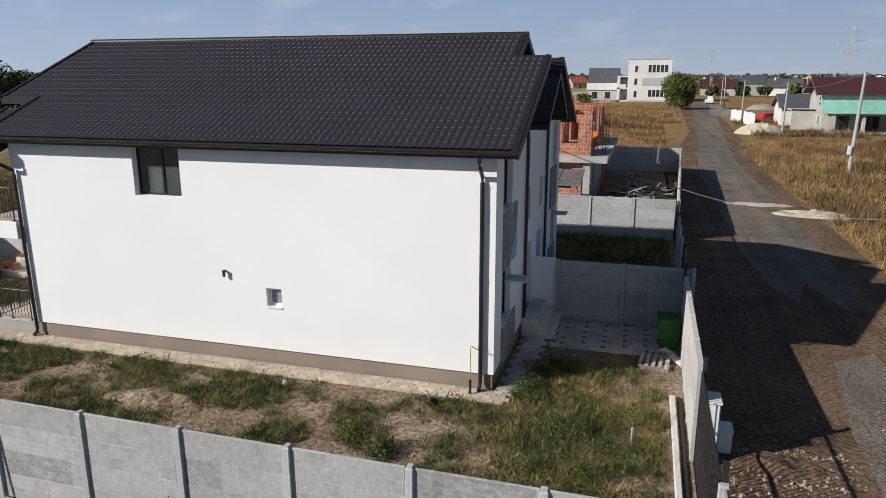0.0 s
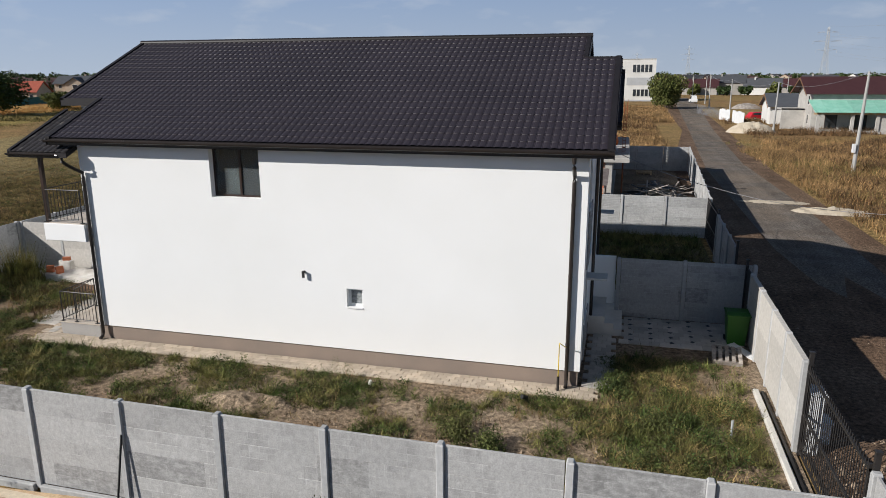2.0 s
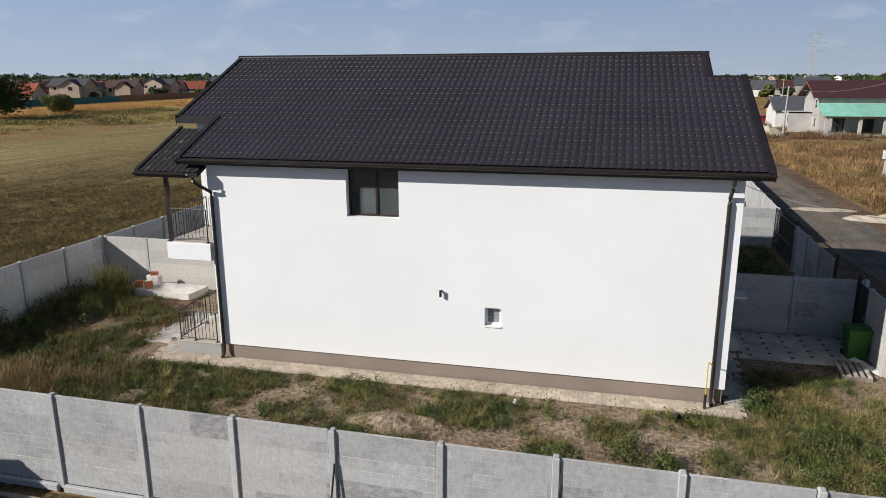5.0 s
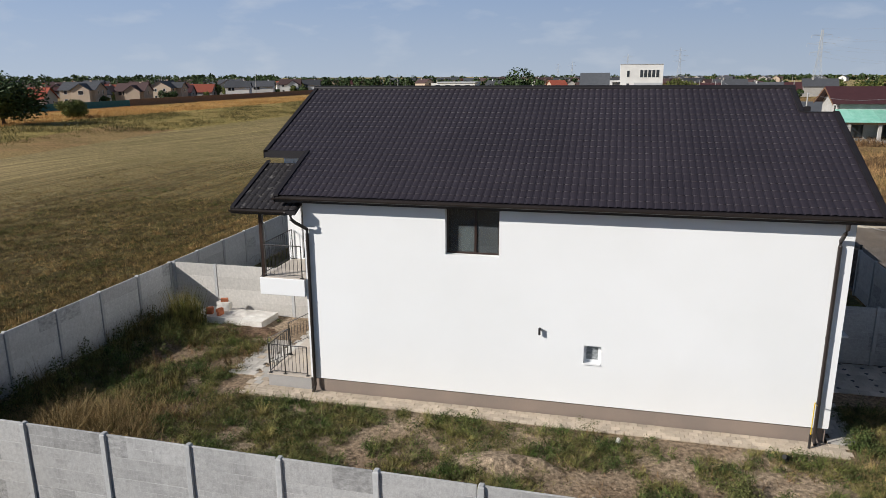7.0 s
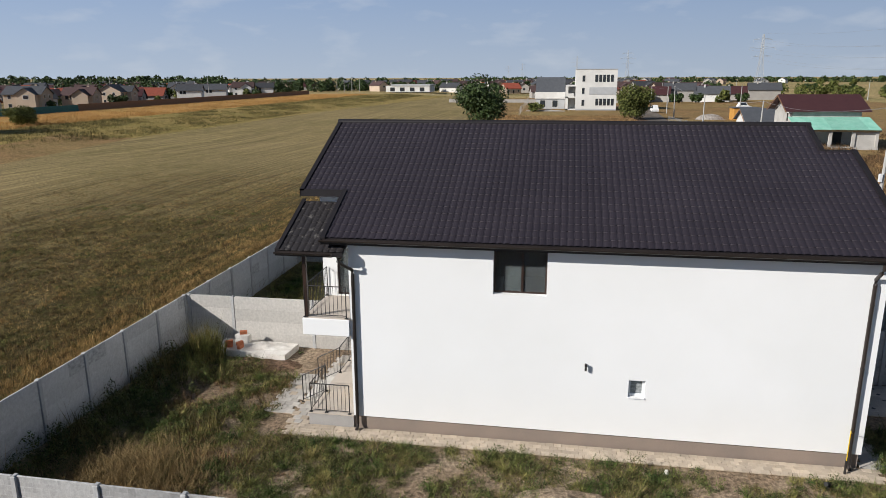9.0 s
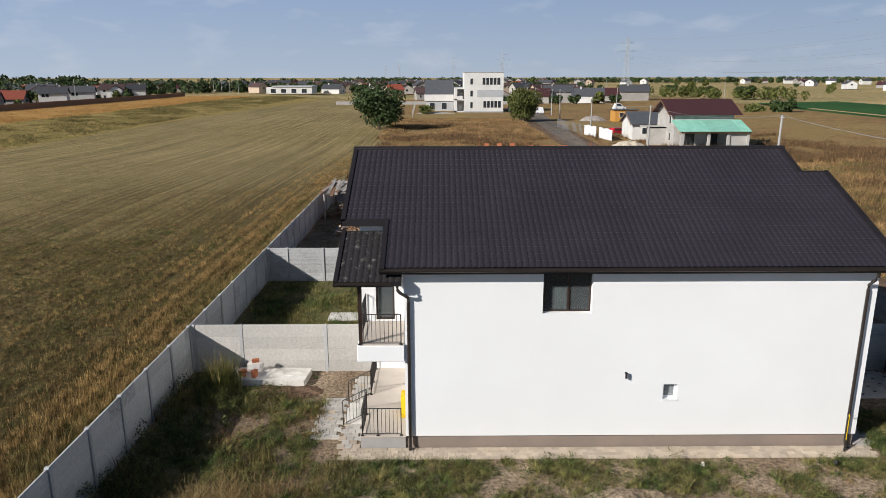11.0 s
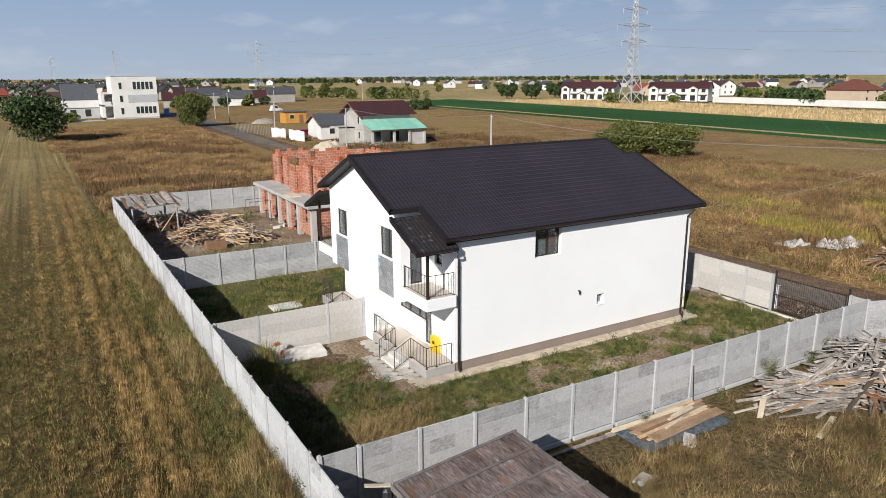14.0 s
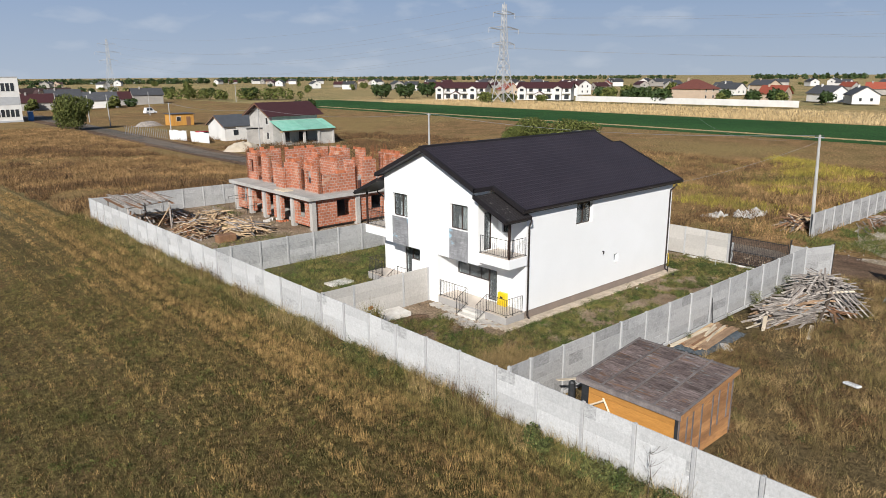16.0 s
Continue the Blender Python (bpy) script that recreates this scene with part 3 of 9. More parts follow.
def wall_geo(axis, front, thick, u0, u1, z0, z1, holes=()):
    """An upright wall across axis ('x' or 'y'), from front to front + thick, with openings (u0, u1, z0, z1)."""
    us = sorted({u0, u1, *[h[0] for h in holes], *[h[1] for h in holes]})
    zs = sorted({z0, z1, *[h[2] for h in holes], *[h[3] for h in holes]})
    us, zs = [u for u in us if u0 <= u <= u1], [z for z in zs if z0 <= z <= z1]
    g = Geo()

    def p(u, w, z):
        return (w, u, z) if axis == "x" else (u, w, z)

    def solid_cell(i, j):
        if i < 0 or j < 0 or i >= len(us) - 1 or j >= len(zs) - 1:
            return False
        uc, zc = (us[i] + us[i + 1]) / 2, (zs[j] + zs[j + 1]) / 2
        return not any(h[0] < uc < h[1] and h[2] < zc < h[3] for h in holes)

    a, b = front, front + thick
    for i in range(len(us) - 1):
        for j in range(len(zs) - 1):
            if not solid_cell(i, j):
                continue
            ua, ub, za, zb = us[i], us[i + 1], zs[j], zs[j + 1]
            for w in (a, b):
                g.add([p(ua, w, za), p(ub, w, za), p(ub, w, zb), p(ua, w, zb)], [(0, 1, 2, 3)])
            for di, dj, q in ((-1, 0, [(ua, za), (ua, zb)]), (1, 0, [(ub, za), (ub, zb)]), (0, -1, [(ua, za), (ub, za)]), (0, 1, [(ua, zb), (ub, zb)])):
                if not solid_cell(i + di, j + dj):
                    (c, d), (e, f) = q
                    g.add([p(c, a, d), p(e, a, f), p(e, b, f), p(c, b, d)], [(0, 1, 2, 3)])
    return g


def weld(geo):
    """Join equal corners so that a wall shades as one body."""
    seen, keep, remap = {}, [], []
    for p in geo.v:
        key = tuple(round(c, 4) for c in p)
        if key not in seen:
            seen[key] = len(keep)
            keep.append(p)
        remap.append(seen[key])
    geo.v, geo.f = keep, [[remap[i] for i in f] for f in geo.f]
    return geo


def window_in(parent, axis, front, inward, u0, u1, z0, z1, splits=(0.5,), deep=0.12, sill=True, bar=0.05, frame_mat=None, curtain=False, label="", pane_mat=None):
    """A framed window set back by deep in an opening of the wall whose face is at front; inward: +1 or -1 along the axis."""
    frame_mat = frame_mat or FRAME

    def bx(g, ua, ub, wa, wb, za, zb):
        wa, wb = sorted((front + inward * wa, front + inward * wb))
        return g.box(wa, ua, za, wb, ub, zb) if axis == "x" else g.box(ua, wa, za, ub, wb, zb)

    g = Geo()
    d0, d1 = deep, deep + 0.07
    for ua, ub, za, zb in ((u0, u0 + bar, z0, z1), (u1 - bar, u1, z0, z1), (u0 + bar, u1 - bar, z0, z0 + bar), (u0 + bar, u1 - bar, z1 - bar, z1)):
        bx(g, ua, ub, d0, d1, za, zb)
    cuts = [u0 + (u1 - u0) * s for s in splits]
    for c in cuts:
        bx(g, c - bar * 0.6, c + bar * 0.6, d0 - 0.005, d1, z0 + bar, z1 - bar)
    w = part("window", g, frame_mat, parent, label)
    edges = [u0 + bar] + cuts + [u1 - bar]
    for a, b in zip(edges, edges[1:]):
        pane = part("pane", bx(Geo(), a, b, d0 + 0.028, d0 + 0.04, z0 + bar, z1 - bar), pane_mat or GLASS, w)
        pane.visible_shadow = False
    if sill:
        s = Geo()
        bx(s, u0, u1, -0.03, deep, z0 - 0.03, z0 + 0.004)
        part("sill", s, PLASTER, w)
    if curtain:
        part("curtain", bx(Geo(), u0 + 0.08, u0 + (u1 - u0) * 0.45, d1 + 0.10, d1 + 0.13, z0 + 0.05, z1 - 0.1), CURTAIN, w)
    return w


def bars_between(parent, posts, height, rails=(0.08, 1.0), step=0.13, post_r=0.018, bar_r=0.008, foot=True, name="railing"):
    """A welded railing over a line of post feet: the top rail is the part, with posts, low rails and every upright bar as pieces."""
    feet = [Vector(p) for p in posts]
    up_ = Vector((0, 0, height))
    r = part(name, Geo().tube([p + up_ for p in feet], post_r * 0.9, 6), IRON, parent, "black iron railing")
    for p in feet:
        g = Geo().tube([p, p + up_], post_r, 6)
        if foot:
            g.box(p.x - 0.05, p.y - 0.05, p.z, p.x + 0.05, p.y + 0.05, p.z + 0.015)
        part("post", g, IRON, r)
    for a, b in zip(feet, feet[1:]):
        for k in rails[:-1]:
            part("rail", Geo().tube([a + up_ * k, b + up_ * k], post_r * 0.7, 6), IRON, r)
    up = Geo().tube([(0, 0, height * rails[0]), (0, 0, height)], bar_r, 5).mesh("upright_bar", IRON)
    for a, b in zip(feet, feet[1:]):
        n = max(2, round((b - a).length / step))
        for i in range(1, n):
            place("upright_bar", up, r, Matrix.Translation(a.lerp(b, i / n)))
    return r


GRASS = []


def blades(name, spots, height, width, lean, material, label, category, seed=1):
    """Grass: three-sided blades at the spots (x, y, z, size), as one mesh of stuff."""
    rng = np.random.default_rng(seed)
    n = len(spots)
    spots = np.asarray(spots, dtype=float)
    h = height * spots[:, 3] * rng.uniform(0.5, 1.25, n)
    a = rng.uniform(0, 2 * np.pi, n)
    side = np.stack([np.cos(a), np.sin(a), np.zeros(n)], 1) * (width * rng.uniform(0.6, 1.3, n))[:, None]
    b = rng.uniform(0, 2 * np.pi, n)
    tip = np.stack([np.cos(b), np.sin(b), np.zeros(n)], 1) * (h * lean * rng.uniform(0.2, 1.0, n))[:, None]
    tip[:, 2] = h
    base = spots[:, :3]
    co = np.stack([base - side, base + side, base + tip], 1).reshape(-1, 3)
    me = bpy.data.meshes.new(name)
    me.vertices.add(3 * n)
    me.vertices.foreach_set("co", co.astype(np.float32).ravel())
    me.loops.add(3 * n)
    me.loops.foreach_set("vertex_index", np.arange(3 * n, dtype=np.int32))
    me.polygons.add(n)
    me.polygons.foreach_set("loop_start", np.arange(0, 3 * n, 3, dtype=np.int32))
    me.update(calc_edges=True)
    me.materials.append(material)
    GRASS.append(tagged(new(name, me), label, category, "", "stuff"))
    return GRASS[-1]


# ---- ground ----
FALL_X, FALL_Y, FALL = (-110.0, -80.0, 50.0, 95.0), (64.0, 122.0), -1.24


def land(x, y):
    """Height of the land: level round the plots and to the east, falling gently to the low ground in the north."""
    side = np.interp(x, FALL_X, (0.0, 1.0, 1.0, 0.0))
    return side * np.interp(y, FALL_Y, (0.0, FALL))


def sheet(name, pts, z, material, label, category):
    """A flat outline laid over the land, cut where the slope changes."""
    b = bmesh.new()
    b.faces.new([b.verts.new((x, y, 0)) for x, y in pts])
    for axis, knots in (((1, 0, 0), FALL_X), ((0, 1, 0), FALL_Y)):
        for k in knots:
            bmesh.ops.bisect_plane(b, geom=list(b.verts) + list(b.edges) + list(b.faces), plane_co=(k, k, 0), plane_no=axis)
    for v in b.verts:
        v.co.z = z + land(v.co.x, v.co.y)
    bmesh.ops.triangulate(b, faces=list(b.faces))
    bmesh.ops.recalc_face_normals(b, faces=list(b.faces))
    if sum(f.normal.z for f in b.faces) < 0:
        bmesh.ops.reverse_faces(b, faces=list(b.faces))
    me = bpy.data.meshes.new(name)
    b.to_mesh(me)
    b.free()
    me.materials.append(material)
    return tagged(new(name, me), label, category, "", "structure")


def rect(x0, y0, x1, y1):
    return [(x0, y0), (x1, y0), (x1, y1), (x0, y1)]


sheet("ground", rect(-4500, -4500, 4500, 4500), -0.6, FAR_FIELD, "flat farmland reaching to the horizon", "ground")
sheet("ground_meadow", rect(-400, -200, 112, 390), -0.04, MEADOW, "dry brown meadow grass on flat ground", "meadow")
sheet("ground_stubble", [(-97, -200), (-27.6, -200), (-27.6, 155), (-40, 240), (-76, 420), (-80, 420), (-92, 210)], -0.02, STUBBLE, "mown stubble field with straw rows", "field")
sheet("ground_lot", rect(-27.1, -60, 1.3, 8.9), -0.03, LOT, "dark weedy earth of the empty lot", "lot")
sheet("ground_tall_grass", [(-128, -200), (-97, -200), (-92, 210), (-80, 420), (-128, 420)], -0.015, TALL, "uncut yellow grass along the field", "field")
sheet("ground_reed", [(-166, -200), (-128, -200), (-128, 430), (-166, 430)], -0.01, REED, "rust coloured reed strip", "field")
sheet("ground_green_crop", [(89, -200), (95.5, -200), (116, 250), (110, 250)], -0.012, GREEN_CROP, "low dark green crop strip", "field")
sheet("ground_track", [(95.5, -200), (98.5, -200), (119, 250), (116, 250)], -0.008, CORN, "pale dry strip between the green crops", "track")
sheet("ground_green_crop_wide", [(98.5, -200), (139, -200), (166, 320), (119, 300)], -0.012, GREEN_CROP, "dark green crop field", "field")
sheet("ground_corn_stubble", [(139, -200), (198, -200), (222, 262), (166, 320)], -0.012, CORN, "ripe straw coloured corn field", "field")
sheet("building_ground", [(9.4, 3.0), (10.4, 7.2), (11.6, 8.2), (13.2, 10.4), (14.9, 10.2), (16.6, 10.8), (19.2, 10.0), (23.0, 8.2), (27.0, 7.6), (28.0, 1.5), (18.0, 1.0)], 0.02, PALE_GROUND, "pale bare building ground across the lane", "ground")
sheet("rubble_ground", [(7.9, 5.6), (8.2, 7.9), (9.1, 8.1), (9.6, 7.0), (8.9, 5.2)], 0.022, PALE_GROUND, "pale rubble spread at the lane edge", "ground")
sheet("yard", rect(-27.1, 9.0, 1.0, 35.0), 0.0, YARD, "bare soil yard with weeds", "yard")
sheet("yard_turf", [(-27.1, 22.4), (1.0, 22.4), (1.0, 34.9), (-27.1, 35.0)], 0.005, SHADE_YARD, "weedy turf behind the house", "yard")
sheet("building_plot", rect(-27.1, 35.05, 1.4, 61), 0.0, YARD, "bare earth of a building plot", "yard")
sheet("verge", [(1.0, -60), (9.0, -60), (9.3, 62), (13.4, 122), (20.5, 290), (9.0, 290), (6.4, 122), (1.3, 62)], 0.0, VERGE, "brown earth verge beside the road", "verge")
sheet("road_patch", [(4.4, 12.0), (5.6, 11.2), (6.9, 13.0), (7.0, 17.5), (6.3, 21.5), (5.1, 20.6), (4.5, 16.5)], 0.010, ROAD, "worn remnant of grey asphalt on the lane", "road")
sheet("road", [(4.6, 27.5), (5.2, 26.0), (5.9, 29.0), (6.6, 25.5), (7.5, 28.5), (7.9, 45), (7.6, 66), (11.4, 122), (18.5, 232), (20.0, 290), (12.0, 290), (12.3, 232), (7.5, 122), (4.0, 62), (4.1, 33)], 0.012, ROAD, "worn grey asphalt lane", "road")

# ---- the duplex house ----
YM = 22.27
YS, YN = 16.12, 2 * YM - 16.12
XW, XG, XE = -18.2, -19.72, -3.7
SLOPE, EAVE_Y, EAVE_Z = 0.4395, 15.74, 6.16
WEST, EAST = -20.27, -3.15
WEST_IN, EAST_IN = -18.86, -4.09
STEP_W, STEP_E = 18.02, 20.66


def roof_z(y):
    return EAVE_Z + SLOPE * (min(y, 2 * YM - y) - EAVE_Y)


def flip(y):
    return 2 * YM - y


house = thing("house", (-11.0, 22.3, 0.0), "two storey white rendered duplex house with dark metal roof", "house")


def both(name, make, material, parent=None, label=""):
    """A part and its mirrored twin in the other half of the duplex."""
    out = []
    for side in (0, 1):
        g = make()
        if side:
            g.v = [(x, flip(y), z) for x, y, z in g.v]
        out.append(part(name, g, material, parent or house, label))
    return out


def span(a, b, side):
    """y range, mirrored for the other half."""
    return (a, b) if not side else (flip(b), flip(a))


# plinth
for x0, y0, x1, y1 in ((XW, YS + 0.05, XE - 0.05, YS + 0.3), (XW, YN - 0.3, XE - 0.05, YN - 0.05), (XE - 0.3, YS + 0.3, XE - 0.05, YN - 0.3), (XW, YS + 0.3, XW + 0.3, YN - 0.3)):
    part("plinth", Geo().box(x0, y0, -0.1, x1, y1, 0.46), PLINTH, house, "grey-brown plinth")

S_WIN, S_SMALL = (-13.94, -12.43, 4.6, 5.96), (-10.03, -9.57, 1.7, 2.225)
part("wall", weld(wall_geo("y", YS, 0.3, XW, XE, 0.46, 6.2, (S_WIN, S_SMALL))), PLASTER, house, "white rendered side wall")
part("wall", weld(wall_geo("y", YN - 0.3, 0.3, XW, XE, 0.46, 6.2)), PLASTER, house, "white rendered side wall")
window_in(house, "y", YS, 1, *S_WIN, splits=(0.54,), deep=0.2, sill=False, label="brown two-leaf window")
part("frosted_sheet", Geo().box(-13.66, YS + 0.285, 4.66, -13.18, YS + 0.295, 5.42), FROSTED, house, "patterned sheet behind the glass")
window_in(house, "y", YS, 1, *S_SMALL, splits=(), deep=0.14, bar=0.07, frame_mat=WHITE_BOX, label="small white window", pane_mat=MILKY)
# street front
e_holes = []
for side in (0, 1):
    e_holes += [(*span(17.0, 18.2, side), 4.5, 6.1), (*span(17.0, 18.2, side), 1.45, 2.9), (*span(20.72, 21.35, side), 3.55, 4.5), (*span(20.75, 21.75, side), 0.46, 2.72)]
part("wall", weld(wall_geo("x", XE - 0.3, 0.3, YS + 0.3, YN - 0.3, 0.46, 6.28, e_holes)), PLASTER, house, "white rendered street front")
for side in (0, 1):
    a, b = span(17.0, 18.2, side)
    window_in(house, "x", XE, -1, a, b, 4.5, 6.1, splits=(0.5,), deep=0.15, label="brown window")
    window_in(house, "x", XE, -1, a, b, 1.45, 2.9, splits=(0.5,), deep=0.15, label="brown window")
    a, b = span(20.72, 21.35, side)
    window_in(house, "x", XE, -1, a, b, 3.55, 4.5, splits=(), deep=0.2, label="narrow brown window")
    a, b = span(20.75, 21.75, side)
    d = part("door", Geo().box(XE - 0.26, a, 0.45, XE - 0.20, b, 2.72).box(XE - 0.20, a + 0.12, 0.6, XE - 0.19, b - 0.12, 1.4).box(XE - 0.20, a + 0.12, 1.55, XE - 0.19, b - 0.12, 2.5), FRAME, house, "dark brown front door")
    part("handle", Geo().tube([(XE - 0.17, b - 0.1, 1.4), (XE - 0.17, b - 0.1, 1.65)], 0.012, 6), GALV, d)
both("stone_panel", lambda: Geo().box(XE, 17.0, 2.93, XE + 0.035, 18.85, 4.48), STONE_CLAD, label="split stone cladding panel")
both("stone_panel", lambda: Geo().box(XE, 17.0, 0.42, XE + 0.035, 18.85, 1.42), STONE_CLAD, label="split stone cladding panel")
both("ledge", lambda: Geo().box(XE, 17.3, 2.58, XE + 0.55, 17.9, 2.63), WALL_WHITE, label="white canopy ledge")
part("partition_wall", Geo().box(XE, YM - 0.1, -0.05, XE + 0.75, YM + 0.1, 2.0), PLASTER, house)
both("front_steps", lambda: Geo().box(XE, 20.15, -0.05, XE + 0.50, 22.15, 0.60).box(XE + 0.50, 20.15, -0.05, XE + 0.77, 22.15, 0.40).box(XE + 0.77, 20.15, -0.05, XE + 1.03, 22.15, 0.20), STEP, label="pale stone front steps")

for xa in (XE - 0.95, XW):
    part("gable", Geo().prism([(YS + 0.3, 6.28), (YN - 0.3, 6.28), (YN - 0.3, roof_z(YN - 0.3) - 0.1), (YM, roof_z(YM) - 0.1), (YS + 0.3, roof_z(YS + 0.3) - 0.1)], "x", xa, xa + 0.3), PLASTER, house)
both("gable", lambda: Geo().prism([(YS + 0.3, 6.28), (20.0, 6.28), (20.0, roof_z(20.0) - 0.1), (YS + 0.3, roof_z(YS + 0.3) - 0.1)], "x", XE - 0.3, XE), PLASTER)
part("gable", Geo().prism([(20.0, 6.28), (flip(20.0), 6.28), (flip(20.0), 6.40), (YM, 7.80), (20.0, 6.40)], "x", XE - 0.3, XE), PLASTER, house)

# garden front: recessed ground floor, bay and balconies above
w_holes, g_holes = [], []
for side in (0, 1):
    w_holes += [(*span(18.9, 21.45, side), 1.55, 2.3), (*span(18.2, 18.9, side), 0.5, 2.3), (*span(17.2, 17.85, side), 4.6, 5.15)]
    g_holes.append((*span(19.0, 20.4, side), 4.66, 6.05))
part("wall", weld(wall_geo("x", XW, 0.3, YS + 0.3, YN - 0.3, 0.46, 6.28, w_holes)), PLASTER, house, "white rendered garden front")
part("bay_wall", weld(wall_geo("x", XG, 0.25, 18.2, flip(18.2), 2.92, 6.95, g_holes)), PLASTER, house, "white rendered gable bay")
part("gable", Geo().prism([(18.2, 6.95), (flip(18.2), 6.95), (flip(18.2), roof_z(18.2) - 0.16), (YM, roof_z(YM) - 0.16), (18.2, roof_z(18.2) - 0.16)], "x", XG, XG + 0.25), PLASTER, house)
both("bay_side", lambda: weld(wall_geo("y", 18.2, 0.25, XG + 0.25, XW, 2.92, 7.2, ((-19.25, -18.62, 3.66, 5.75),))), PLASTER)
part("bay_base", Geo().box(XG + 0.25, 18.45, 2.924, XW, flip(18.45), 3.15), PLASTER, house)
both("pier", lambda: Geo().box(XG, 21.5, -0.05, XW, YM - 0.002, 2.918), PLASTER, label="white pier on the party line")
both("balcony", lambda: Geo().box(-19.66, 16.0, 3.08, XW, 18.2, 3.60, c=0.012), PLASTER, label="white balcony slab")
both("balcony_floor", lambda: Geo().box(-19.62, 16.04, 3.60, XW, 18.2, 3.63), TILE_FLOOR, label="beige tiled balcony floor")
for side in (0, 1):
    for a, b, z0, z1, sp, nm in ((18.9, 21.45, 1.55, 2.3, (0.25, 0.62), "brown ribbon window"), (18.2, 18.9, 0.5, 2.3, (), "brown terrace door"), (17.2, 17.85, 4.6, 5.15, (), "small bathroom window")):
        a, b = span(a, b, side)
        window_in(house, "x", XW, 1, a, b, z0, z1, splits=sp, deep=0.1, label=nm, sill=z0 > 1)
    a, b = span(19.0, 20.4, side)
    window_in(house, "x", XG, 1, a, b, 4.66, 6.05, splits=(0.42,), deep=0.14, curtain=True, label="brown two-leaf window")
    window_in(house, "y", 18.2 if not side else flip(18.2), 1 if not side else -1, -19.25, -18.62, 3.66, 5.75, splits=(), deep=0.1, sill=False, label="brown balcony door")
both("stone_panel", lambda: Geo().box(XG - 0.03, 18.95, 2.92, XG, 20.45, 4.62), STONE_CLAD, label="grey split stone panel below the window")
# terrace
both("terrace", lambda: Geo().box(-19.66, 16.12, -0.05, XW, 21.5, 0.42, c=0.01), GREY_RENDER, label="grey rendered terrace base")
both("terrace_floor", lambda: Geo().box(-19.68, 16.1, 0.42, XW, 21.5, 0.45), TILE_FLOOR, label="beige tiled terrace floor")
both("terrace_steps", lambda: Geo().box(-20.02, 17.7, -0.05, -19.66, 19.1, 0.30).box(-20.38, 17.7, -0.05, -20.02, 19.1, 0.15), STEP, label="pale concrete steps")
for side in (0, 1):
    yy = (lambda y: y) if not side else flip
    bars_between(house, [(-18.35, yy(16.18), 0.45), (-19.1, yy(16.18), 0.45), (-19.6, yy(16.18), 0.45), (-19.6, yy(17.62), 0.45)], 0.95)
    bars_between(house, [(-19.6, yy(19.15), 0.45), (-19.6, yy(20.2), 0.45), (-19.6, yy(21.4), 0.45)], 0.95)
    for y in (17.62, 19.15):
        bars_between(house, [(-19.6, yy(y), 0.45), (-20.42, yy(y), 0.02)], 0.94)
    bars_between(house, [(-18.3, yy(16.06), 3.63), (-19.58, yy(16.06), 3.63), (-19.58, yy(18.15), 3.63)], 0.98)
both("balcony_post", lambda: Geo().box(-19.6, 16.05, 3.6, -19.49, 16.16, 5.72, c=0.008), FRAME, label="dark post under the canopy roof")
box = part("meter_box", Geo().box(-18.42, 17.35, 0.45, -18.2, 17.95, 1.2, c=0.015), YELLOW, house, "yellow gas meter box")
part("label_plate", Geo().box(-18.425, 17.55, 0.85, -18.421, 17.75, 1.0), IRON, box)
# unseen floors and party wall inside, added to stop light crossing between opposite windows
part("floor_slab", Geo().box(XW + 0.3, YS + 0.3, 0.32, XE - 0.3, YN - 0.3, 0.42).box(XW + 0.3, YS + 0.3, 3.2, XE - 0.3, YN - 0.3, 3.4).box(XW + 0.3, YM - 0.15, 0.42, XE - 0.3, YM + 0.15, 6.5).box(-11.2, YS + 0.3, 0.42, -11.0, YN - 0.3, 6.4), INTERIOR, house)


